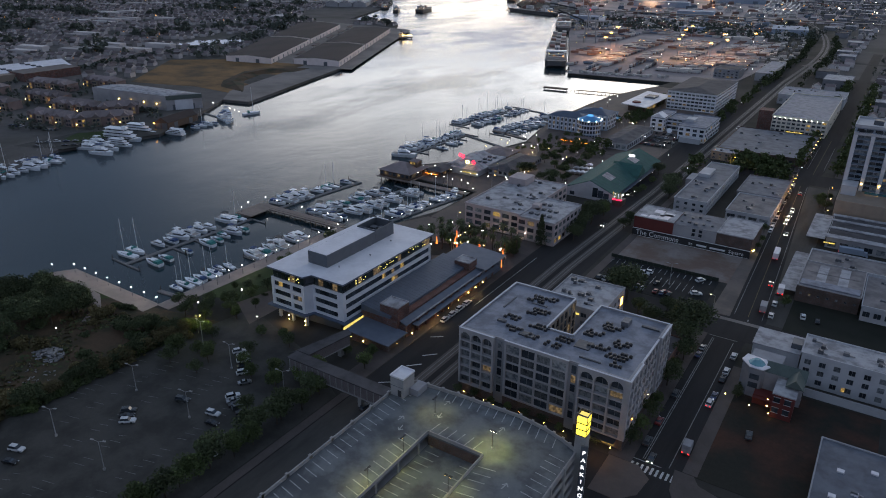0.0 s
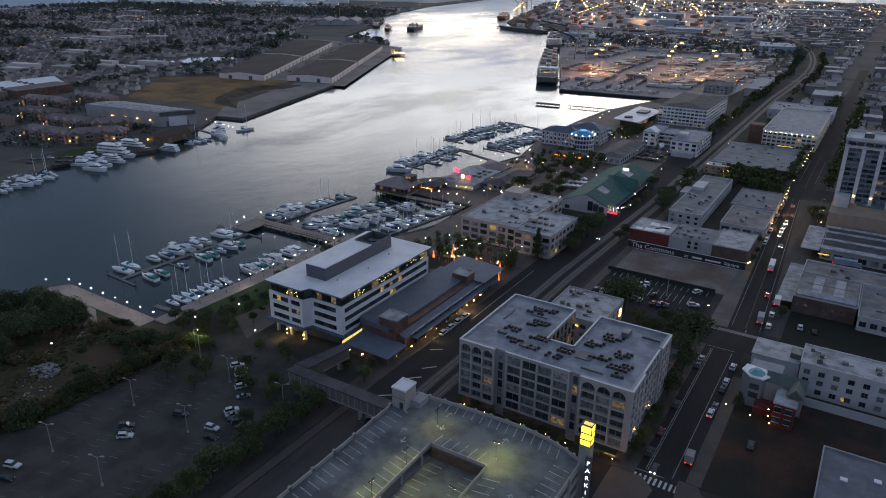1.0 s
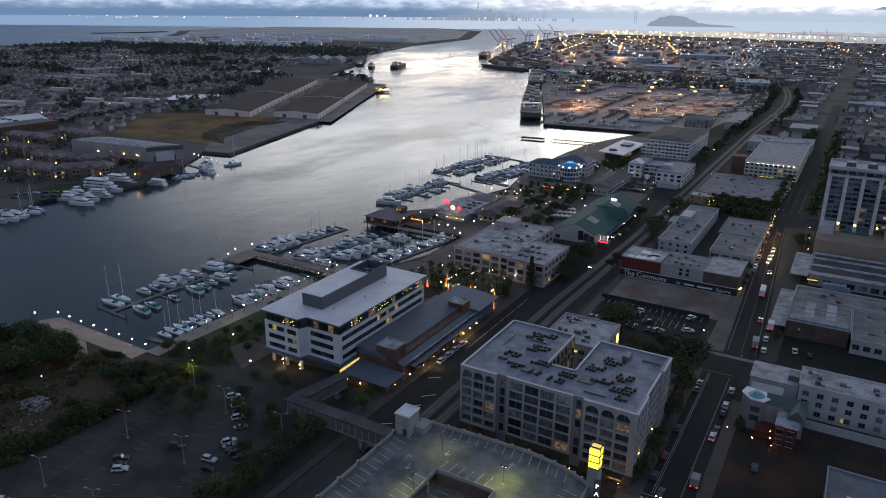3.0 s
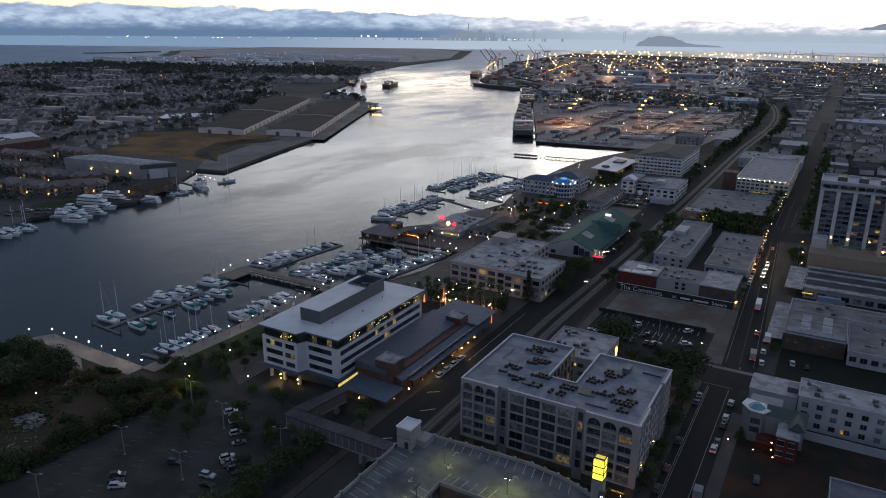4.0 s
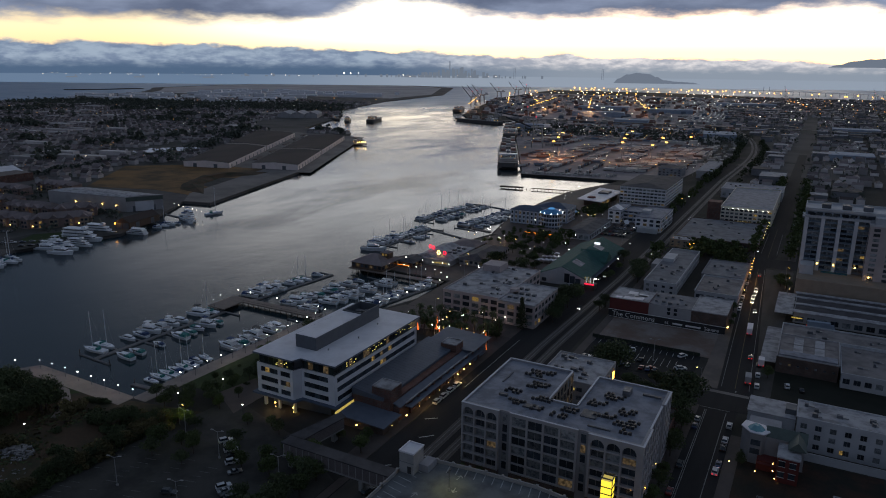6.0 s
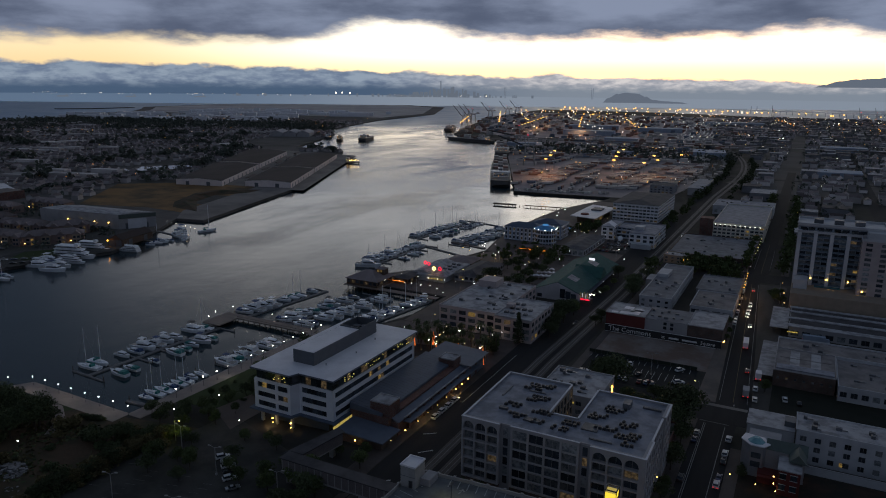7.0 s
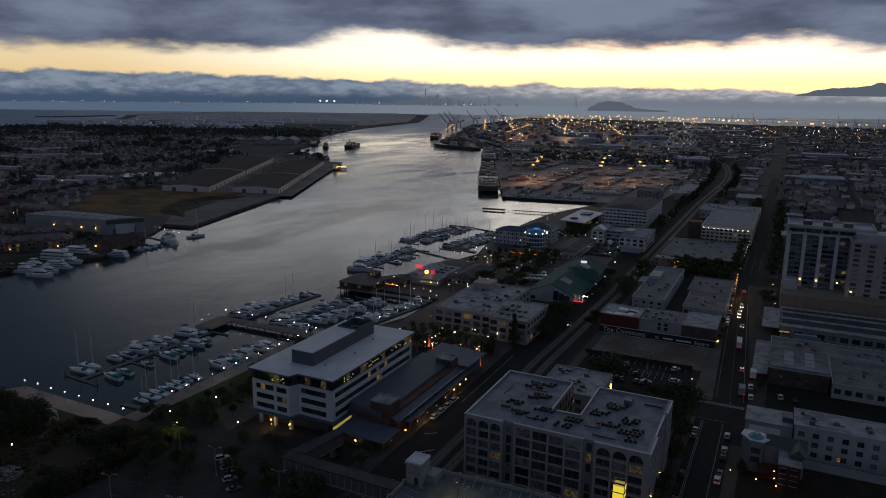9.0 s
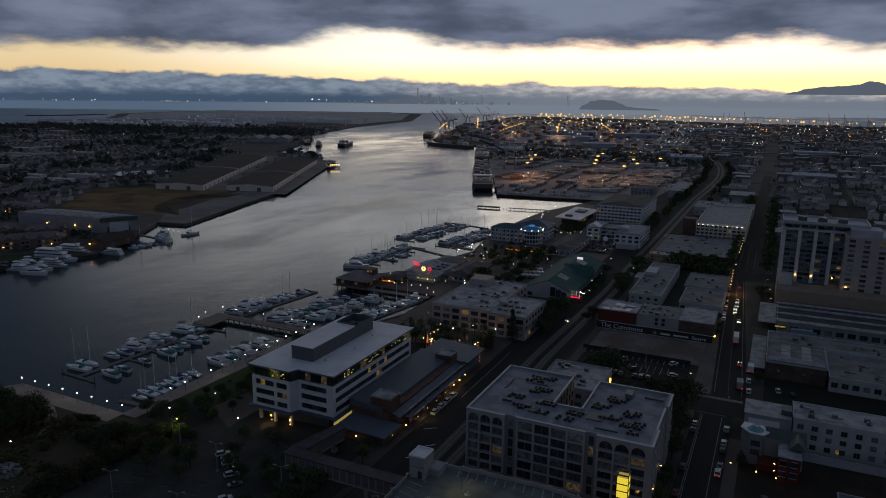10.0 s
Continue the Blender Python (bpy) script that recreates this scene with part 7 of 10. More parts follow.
def berth(k, x, y, turn, scale=1.0):
    m = pose(x, y, WATER_Z + 0.05, 0, 0, turn) @ Matrix.Diagonal((scale, scale, scale, 1))
    if k not in USED:
        USED.add(k)
        MODELS[k].matrix_world = m
        return MODELS[k]
    ob = copy_thing(MODELS[k], Matrix())
    ob.matrix_basis = m
    return ob


def row(xa, ya, xb, yb, n, turn, mix, seed, skip=0.12, scale=(0.9, 1.3)):
    rnd = random.Random(seed)
    for i in range(n):
        if rnd.random() < skip:
            continue
        t = (i + 0.5) / n
        k = rnd.choice(mix)
        if rnd.random() < 0.3:
            k = {0: 8, 2: 8, 4: 9, 1: 9}.get(k, k)
        berth(k, xa + (xb - xa) * t + rnd.uniform(-0.5, 0.5), ya + (yb - ya) * t + rnd.uniform(-0.3, 0.3), turn + rnd.uniform(-4, 4) + (180 if rnd.random() < 0.25 else 0), rnd.uniform(*scale))


def floating_dock(name, label, xa, ya, xb, yb, w=2.4, fingers=0, side=1, length=9.0, material=None):
    d = thing(name, label, "dock", xa, ya, WATER_Z, kind="structure")
    n = math.hypot(xb - xa, yb - ya)
    d.matrix_world = pose(xa, ya, WATER_Z, 0, 0, math.degrees(math.atan2(yb - ya, xb - xa)))
    part("deck", Form().box(0, -w / 2, -0.3, n, w / 2, 0.55), material or DOCK, d)
    for i in range(fingers):
        x = n * i / max(1, fingers - 1)
        x = min(max(x, 0.6), n - 0.6)
        for s in ((1, -1) if side == 0 else (side,)):
            ya2, yb2 = sorted((s * w / 2, s * (w / 2 + length)))
            part("finger", Form().box(x - 0.55, ya2, -0.3, x + 0.55, yb2, 0.5), DOCK, d)
            part("stilt", Form().post(x, s * (w / 2 + length), -3, 2.6, 0.18, 0.18, 6), BROWNWOOD, d)
    return d


# first basin: an outer finger and boats along the promenade
floating_dock("dock", "grey floating dock with boat fingers", -283, 186, -279, 264, 2.6, 7, 0, 10)
row(-292, 190, -286, 262, 12, 3, (0, 1, 2, 4, 6), 11, 0.1)
row(-272.5, 192, -270.5, 258, 11, 180, (0, 1, 2, 4, 3), 12, 0.36)
floating_dock("dock", "grey floating dock beside the promenade", -234, 177, -230.5, 272, 2.6, 9, 1, 10)
row(-241, 181, -240, 214, 8, 178, (5, 5, 6, 7, 1), 13, 0.0, (0.85, 1.05))
row(-240.5, 220, -237, 266, 9, 178, (0, 1, 4, 3, 2), 14, 0.12)
floating_dock("dock", "grey dock end walk of the basin", -246, 177.5, -233, 178.5, 2.2)
# the pier between the basins
pier = thing("pier", "broad weathered timber pier between the marina basins", "pier", -290, 276, 0, kind="structure")
part("deck", Form().box(0, 0, -0.5, 64, 6, 0.1).box(0, -14, -0.5, 12, 0, 0.1), PLANK, pier, "warm grey planked deck")
for i in range(17):
    part("stilt", Form().post(0.6 + i * 3.9, 0.3, -5, -0.5, 0.25, 0.25, 6), BROWNWOOD, pier)
part("rail", Form().box(0, 5.9, 1.0, 64, 6.0, 1.1).box(12, 0.0, 1.0, 62, 0.1, 1.1), BROWNWOOD, pier)
# second basin
floating_dock("dock", "grey floating dock with moored yachts", -279, 284, -271, 350, 2.6, 6, 1, 9)
row(-286, 288, -277, 347, 10, 5, (0, 2, 4, 1, 6), 21, 0.08)
floating_dock("dock", "grey floating dock between two rows of yachts", -250, 286, -238, 356, 2.6, 7, 0, 9)
row(-257, 288, -246, 354, 13, 8, (0, 1, 2, 4, 3), 22, 0.16)
row(-242, 286, -229, 354, 14, 188, (0, 1, 2, 4, 0), 23, 0.16)
floating_dock("dock", "grey dock along the inner basin wall", -213, 300, -201, 366, 2.4, 6, 1, 9)
row(-219, 300, -207, 366, 13, 190, (1, 4, 5, 0, 7), 24, 0.16)
# third and fourth basins
floating_dock("dock", "grey floating dock off the square", -283, 415, -279, 500, 2.6, 6, 0, 9)
row(-292, 420, -287, 498, 14, 4, (0, 2, 4, 5, 6), 31, 0.05)
row(-273, 440, -271, 498, 8, 184, (1, 4, 5, 7), 32, 0.2)
floating_dock("dock", "long floating dock leading to the far berths", -282, 498, -235, 480, 2.4)
floating_dock("dock", "far floating dock with small craft", -300, 520, -290, 618, 3.0, 7, 0, 9)
row(-308, 526, -299, 614, 14, 5, (4, 1, 5, 6, 7), 41, 0.05)
row(-290, 530, -282, 612, 12, 185, (4, 1, 5, 3), 42, 0.2)
floating_dock("dock", "far floating dock with small craft", -256, 512, -246, 606, 2.6, 7, 0, 9)
row(-264, 516, -254, 602, 13, 5, (4, 1, 5, 3), 43, 0.05)
row(-248, 520, -247, 580, 6, 185, (4, 1, 5, 7), 44, 0.3)
floating_dock("dock", "timber walkway towards the shore", -268, 524, -233, 514, 3.4, material=PLANK)
floating_dock("dock", "cross walkway at the outer berths", -296, 618, -232, 602, 2.6)
berth(2, -283, 417, 15, 1.45)
# across the channel
floating_dock("dock", "grey dock across the channel", -476, 222, -486, 275, 2.6)
row(-470, 220, -478, 272, 9, 12, (0, 2, 4, 6, 1), 51, 0.0, (1.0, 1.4))
row(-484, 230, -492, 276, 6, 192, (0, 4, 5), 52, 0.1, (1.0, 1.3))
row(-488, 296, -494, 312, 4, 20, (0, 2), 53, 0.0, (1.2, 1.6))
berth(2, -468, 296, 15, 1.5)
berth(0, -474, 306, 14, 1.4)
big = cruise_boat(36)
big.matrix_world = pose(-492, 330, WATER_Z + 0.05, 0, 0, 14)
m = copy_thing(big, pose(-500, 350, WATER_Z + 0.05, 0, 0, 14))
m.matrix_basis = pose(-500, 352, WATER_Z + 0.05, 0, 0, 14) @ Matrix.Diagonal((0.8, 0.8, 0.8, 1))
m = copy_thing(big, Matrix())
m.matrix_basis = pose(-478, 318, WATER_Z + 0.05, 0, 0, 14) @ Matrix.Diagonal((0.6, 0.7, 0.6, 1))
m = copy_thing(big, Matrix())
m.matrix_basis = pose(-476, 364, WATER_Z + 0.05, 0, 0, 195) @ Matrix.Diagonal((0.55, 0.8, 0.5, 1))
row(-478, 384, -478, 410, 4, 10, (1, 0, 5), 55, 0.0)
row(-484, 418, -496, 440, 3, 160, (2, 6), 56, 0.0, (1.2, 1.6))
berth(0, -472, 420, 120, 1.2)
berth(6, -480, 452, 70, 1.5)
floating_dock("dock", "short dock below the wharf", -500, 396, -478, 400, 2.4)
floating_dock("dock", "short dock below the wharf", -520, 430, -486, 424, 2.4)
# the timber pier at the inlet
p = thing("pier", "low timber fishing pier with a dark pier head", "pier", -316, 722, 0, 7, kind="structure")
part("deck", Form().box(0, 0, -1.2, 26, 6, -0.2).box(36, 2, -1.0, 92, 4.4, -0.4), BROWNWOOD, p)
for i in range(22):
    part("stilt", Form().post(0.8 + i * 4.2, 3.2, -5, -1.0, 0.3, 0.3, 6), BROWNWOOD, p)


rb = random.Random(12)
heap = Form()
for _ in range(120):
    a, r = rb.uniform(0, 6.28), rb.random() ** 0.6
    heap.turned(-231 + 7.5 * r * math.cos(a), 119 + 4.5 * r * math.sin(a), 0.04, rb.uniform(0.5, 1.6), rb.uniform(0.4, 1.0), rb.uniform(0.2, 0.5) + 0.9 * (1 - r), rb.uniform(0, 180))
for _ in range(26):
    heap.turned(-222 + rb.gauss(0, 5), 110 + rb.gauss(0, 3), 0.04, rb.uniform(0.3, 1.4), rb.uniform(0.2, 0.6), rb.uniform(0.1, 0.35), rb.uniform(0, 180))
solid("rubble", heap, RUBBLE, "heap of broken grey concrete on waste ground", "rubble", "stuff")

# ---- trees ----
def leaf_cards(f, rnd, cx, cy, cz, rx, ry, rz, count, size):
    for _ in range(count):
        while True:
            a, b, c = rnd.uniform(-1, 1), rnd.uniform(-1, 1), rnd.uniform(-1, 1)
            q = a * a + b * b + c * c
            if 0.25 < q < 1:
                break
        p = Vector((cx + a * rx, cy + b * ry, cz + c * rz))
        u = Vector((rnd.uniform(-1, 1), rnd.uniform(-1, 1), rnd.uniform(-0.6, 0.6))).normalized()
        v = u.cross(Vector((rnd.uniform(-1, 1), rnd.uniform(-1, 1), rnd.uniform(-1, 1)))).normalized()
        s = size * rnd.uniform(0.6, 1.3)
        f.poly(p - u * s, p - v * s * 0.7, p + u * s * 0.9, p + v * s * 0.75)


def broadleaf(label, h, r, seed, leaf, lobes=7, cards=95, group="trees"):
    rnd = random.Random(seed)
    trunk = Form().rod((0, 0, -0.2), (rnd.uniform(-.2, .2), 0.1, h * 0.42), 0.24 * h / 8, 7, 0.13 * h / 8)
    crown = Form()
    for i in range(lobes):
        a = 2 * math.pi * i / lobes + rnd.uniform(-.4, .4)
        k = rnd.uniform(0.25, 0.62) if i else 0
        c = (r * k * math.cos(a), r * k * math.sin(a), h * rnd.uniform(0.5, 0.78) if i else h * 0.74)
        trunk.rod((0, 0, h * 0.36), c, 0.09 * h / 8, 5, 0.03)
        s = rnd.uniform(0.5, 0.7)
        leaf_cards(crown, rnd, *c, r * s, r * s, h * 0.22 * rnd.uniform(0.8, 1.15), int(cards * 1.9), 0.105 * h ** 0.5)
    t = body("tree", trunk, BARK, label, "tree", group)
    part("crown", crown, leaf, t)
    return t


def conifer():
    rnd = random.Random(91)
    t = body("tree", Form().rod((0, 0, -0.2), (0, 0, 14), 0.3, 7, 0.06), BARK, "tall dark pointed conifer beside the office block", "tree", "trees")
    crown = Form()
    for i in range(26):
        z = 1.6 + i * 0.52
        rr = 3.0 * (1 - i / 27) + 0.3
        leaf_cards(crown, rnd, 0, 0, z, rr, rr, 0.8, 30, 0.42)
    part("crown", crown, LEAFDARK, t)
    return t


def palm():
    rnd = random.Random(17)
    t = body("palm_tree", Form().rod((0, 0, -0.1), (0.2, 0, 7.2), 0.26, 7, 0.18), BARK, "tall palm with a shaggy fan crown on the plaza", "palm tree", "plaza palms")
    crown = Form()
    for i in range(30):
        a, tilt, L = 2 * math.pi * i / 30 * 3.3, rnd.uniform(-0.5, 0.9), rnd.uniform(2.2, 3.0)
        p = Vector((0.2, 0, 7.2))
        for k in range(4):
            q = p + Vector((math.cos(a) * math.cos(tilt), math.sin(a) * math.cos(tilt), math.sin(tilt))) * L / 4
            side = Vector((-math.sin(a), math.cos(a), 0)) * (0.35 - 0.06 * k)
            crown.poly(p - side, q - side * 0.8, q + side * 0.8, p + side)
            p, tilt = q, tilt - 0.42
    part("crown", crown, LEAFDARK, t)
    return t


def bush(seed, leaf, label):
    rnd = random.Random(seed)
    f = Form()
    for i in range(6):
        leaf_cards(f, rnd, rnd.uniform(-1.2, 1.2), rnd.uniform(-1.2, 1.2), rnd.uniform(0.4, 1.0), 1.0, 1.0, 0.8, 100, 0.24)
    t = body("shrub", Form().rod((0, 0, -0.1), (0.1, 0.1, 0.8), 0.07, 5, 0.03), BARK, label, "shrub", "shrubs")
    part("crown", f, leaf, t)
    return t


TREES = [broadleaf("round green street tree with a dense crown", 8, 3.4, 61, LEAF), broadleaf("spreading dark green tree with an uneven crown", 9, 4.2, 62, LEAFDARK, 8), broadleaf("bushy olive tree with a low crown", 7, 3.6, 63, LEAFDRY, 7),
         broadleaf("tall green tree with a loose crown", 10, 3.6, 64, LEAF, 8), broadleaf("broad dark tree with a heavy crown", 11, 5.4, 65, LEAFDARK, 10, 110)]
BUSHES = [bush(71, LEAFDARK, "dark green low shrub on waste ground"), bush(72, LEAFDRY, "dry brownish shrub on waste ground"), bush(73, LEAF, "green low shrub beside the promenade")]
PALM, CONIFER = palm(), conifer()
PLACED = set()


FARPLANTS = []


def plant(model, x, y, s=1.0, z=0.0):
    if y > 480 and model in TREES:
        FARPLANTS.append((x, y, 9 * s, 4 * s))
        return None
    m = pose(x, y, z, 0, 0, (x * 53 + y * 31) % 360) @ Matrix.Diagonal((s, s, s * (0.92 + ((x * 7 + y * 13) % 10) / 60), 1))
    if model.name not in PLACED:
        PLACED.add(model.name)
        model.matrix_world = m
        return model
    ob = copy_thing(model, Matrix())
    ob.matrix_basis = m
    return ob


pr = random.Random(8)
plant(CONIFER, -125, 314.5, 1.15)
# along the lot's edge, the lane and inside the lot
for i in range(21):
    t = i / 20
    plant(TREES[pr.choice((0, 1, 3))], -134 + pr.uniform(-3, 3) + 2 * t, 86 + 70 * t + pr.uniform(-1, 1), pr.uniform(0.7, 1.15))
for x, y, s in ((-146, 150, 0.75), (-152, 156, 0.7), (-141, 157, 0.8), (-138, 162, 0.8), (-158, 150, 0.6), (-166, 154, 0.6), (-170, 160, 0.55), (-178, 148, 0.6), (-182, 152, 0.65), (-176, 141, 0.5), (-186, 150, 0.55), (-192, 146, 0.9), (-190, 160, 0.5),
                (-144, 135, 0.55), (-150, 164, 0.5), (-161, 172, 0.5), (-168, 176, 0.45), (-176, 172, 0.5), (-128, 176, 0.6), (-131, 184, 0.55), (-140, 180, 0.5), (-146, 183, 0.4)):
    plant(TREES[pr.choice((0, 0, 3, 1))], x, y, s * 1.3)
# the wild strip towards the water
WILD = [(-292, 126), (-284, 66), (-206, 46), (-203, 90), (-201, 142), (-199, 158), (-226, 154), (-250, 146), (-272, 150)]
n = 0
while n < 150:  # a thick stand by the water and low growth beyond
    x, y = pr.uniform(-296, -199), pr.uniform(44, 160)
    open_ground = inside(x, y, [(-256, 122), (-246, 144), (-220, 144), (-209, 128), (-212, 104), (-236, 96)])
    if inside(x, y, WILD) and not (open_ground and pr.random() < 0.93):
        if x < -246 and pr.random() < 0.62:
            plant(TREES[pr.choice((1, 4, 1))], x, y, pr.uniform(0.7, 1.15))
        elif pr.random() < 0.30:
            plant(TREES[pr.choice((2, 1, 2))], x, y, pr.uniform(0.5, 0.95))
        else:
            plant(BUSHES[pr.choice((0, 1, 1))], x, y, pr.uniform(1.0, 2.6))
        n += 1
# the hedge along the lot's fence
for i in range(40):
    t = i / 39
    x, y = -203.5 + 5 * max(0, t - 0.75) * 4 * 0.5 + pr.uniform(-2.5, 1.0), 96 + 66 * t + pr.uniform(-1, 1)
    if i % 3:
        plant(BUSHES[pr.choice((0, 0, 2))], x, y, pr.uniform(1.2, 2.2))
    else:
        plant(TREES[pr.choice((1, 2, 1))], x, y, pr.uniform(0.6, 1.0))
for i in range(26):
    t = i / 25
    plant(BUSHES[pr.choice((0, 2))] if i % 2 else TREES[1], -222 + 22 * t + pr.uniform(-4, 3), 146 + 14 * t + pr.uniform(-3, 4), pr.uniform(1.1, 2.0) if i % 2 else pr.uniform(0.5, 0.85))
for i in range(10):
    plant(BUSHES[0], -246 + i * 1.1, 155.4 + 0.3 * i, pr.uniform(0.7, 1.1))
for i in range(16):
    plant(TREES[pr.choice((1, 4))], -284 + pr.uniform(0, 34), 128 + pr.uniform(0, 20), pr.uniform(0.9, 1.3))
for i in range(38):
    plant(TREES[pr.choice((1, 3, 0))] if i % 3 else BUSHES[0], pr.uniform(-218, -194), pr.uniform(176, 262), pr.uniform(0.45, 0.75))
for x, y in ((-206, 183), (-212, 178), (-216, 172), (-222, 170), (-200, 178), (-207, 172), (-213, 166), (-203, 168), (-189, 140)):
    plant(TREES[1], x, y, 0.75)
plant(TREES[0], -194.6, 161.2, 0.85)
# tufts of dry grass and weeds over the waste ground and the bank
for leaf, lab, count in ((LEAFDRY, "dry grass tufts over the waste ground", 5200), (LEAFDARK, "dark weeds over the waste ground", 4200)):
    tufts = Form()
    while count:
        x, y = pr.uniform(-294, -199), pr.uniform(46, 162)
        if inside(x, y, [(-292, 126), (-284, 66), (-206, 46), (-203, 90), (-201, 142), (-199, 158), (-226, 156), (-250, 148), (-290, 156)]):
            count -= 1
            if math.sin(x * 0.19 + y * 0.07) + math.sin(y * 0.23 - x * 0.05) + pr.uniform(-0.9, 0.9) < (0.1 if leaf is LEAFDRY else -0.2):
                continue
            a, w, h = pr.uniform(0, 6.28), pr.uniform(0.3, 0.8), pr.uniform(0.25, 0.8)
            c, d = math.cos(a) * w, math.sin(a) * w
            tufts.poly((x - c, y - d, 0.03), (x + c, y + d, 0.03), (x + c * 1.2 + d * 0.5, y + d * 1.2 - c * 0.5, h), (x - c * 0.8 + d * 0.5, y - d * 0.8 - c * 0.5, h * 0.8))
    solid("weeds", tufts, leaf, lab, "grass", "stuff")
# plaza palms and planting
for i in range(26):
    plant(PALM, -176 + (i % 9) * 5.6 + pr.uniform(-1, 1), 281 + (i // 9) * 9.5 + pr.uniform(-1, 1) + (i % 9) * 1.0, pr.uniform(1.05, 1.4))
for i in range(16):
    plant(TREES[pr.choice((0, 1))], -136 + pr.uniform(-34, 8), 300 + pr.uniform(-16, 12), pr.uniform(0.55, 0.85))
# street trees by the apartments and the corner
for y, s in ((188, 0.8), (196, 0.85), (204, 0.8), (213, 0.7), (226, 0.85), (236, 0.8), (246, 0.9), (252, 0.75)):
    plant(TREES[pr.choice((1, 0, 4))], -34.0 + pr.uniform(-.6, .6), y, s * 1.0)
for x, y, s in ((-44, 276, 0.75), (-36.5, 264, 1.35), (-37, 256, 0.9), (-50, 279, 0.6), (-45, 268, 0.6), (-68, 281, 1.35), (-73, 285, 1.1), (-74, 286, 0.8), (-52, 266, 0.7), (-60, 272, 0.6)):
    plant(TREES[4], x, y, s * 1.1)
for i in range(9):
    plant(TREES[pr.choice((0, 1))], -92.5 + i * 6.2, 182.2 + 0.4 * (i % 2), 0.42)
for x, y, s in ((-115, 340, 1.0), (-116, 349, 1.2), (-115, 358, 1.2), (-118, 366, 1.3), (-114, 374, 1.2), (-117, 380, 0.8), (-114, 331, 0.8), (-97, 445, 1.2), (-94, 438, 1.0), (-92, 425, 1.25), (-92.5, 473, 1.15), (-96, 455, 1.0), (-96, 498, 1.1), (-95, 508, 1.0),
                (-96.5, 369, 1.0), (-57, 364, 0.5), (-98, 362, 0.8), (-31.4, 384, 0.55), (-33, 399, 0.6), (-31.4, 372, 0.45), (-14, 466, 1.0), (-13, 474, 0.8), (-13, 462, 0.8), (-110, 420, 0.6), (-110, 430, 0.7), (-110, 450, 0.7), (-112, 470, 0.8)):
    plant(TREES[pr.choice((1, 4, 0))], x, y, s)
for i in range(16):
    if i % 2 and not 318 < 300 + i * 12 < 440:
        plant(TREES[pr.choice((0, 1))], -9.6, 300 + i * 12, pr.uniform(0.5, 0.85))
# the dark park between the warehouses
for i in range(34):
    plant(TREES[pr.choice((1, 4, 1))], pr.uniform(-88, -34), pr.uniform(506, 540) if i % 4 else pr.uniform(500, 506), pr.uniform(0.75, 1.1))
for i in range(34):
    plant(TREES[pr.choice((1, 0, 4))], pr.uniform(-226, -180) if i % 2 else pr.uniform(-212, -180), pr.uniform(470, 534), pr.uniform(0.35, 0.6))
for i in range(40):
    plant(TREES[pr.choice((1, 4, 0))], pr.uniform(-188, -158), pr.uniform(392, 470) if i % 3 else pr.uniform(480, 515), pr.uniform(0.6, 0.95))
for i in range(46):
    plant(TREES[pr.choice((1, 4))], -176 + pr.uniform(-4, 5) - (10 if i % 3 == 0 else 0), 600 + i * 1.2 + (90 if i % 4 == 1 else 0), pr.uniform(0.45, 0.7))
for i in range(34):
    y = 535 + i * 14
    if y < 900:
        plant(TREES[pr.choice((1, 4, 0))], -10 + pr.uniform(-1, 1), y, pr.uniform(0.9, 1.3))
        plant(TREES[pr.choice((1, 4, 0))], -36 + pr.uniform(-1, 1), y + 6, pr.uniform(0.7, 1.2))
    if i % 2 and y < 900:
        plant(TREES[pr.choice((1, 4))], -36 + pr.uniform(-1, 1), y + 5, pr.uniform(0.5, 0.9))
for i in range(22):
    plant(TREES[pr.choice((1, 4))], -112 - pr.uniform(0, 8), 640 + i * 14, pr.uniform(0.5, 1.0))
for i in range(4):
    plant(TREES[1], -12 + pr.uniform(-1.5, 1.5), 232 + i * 3.2, 0.4)

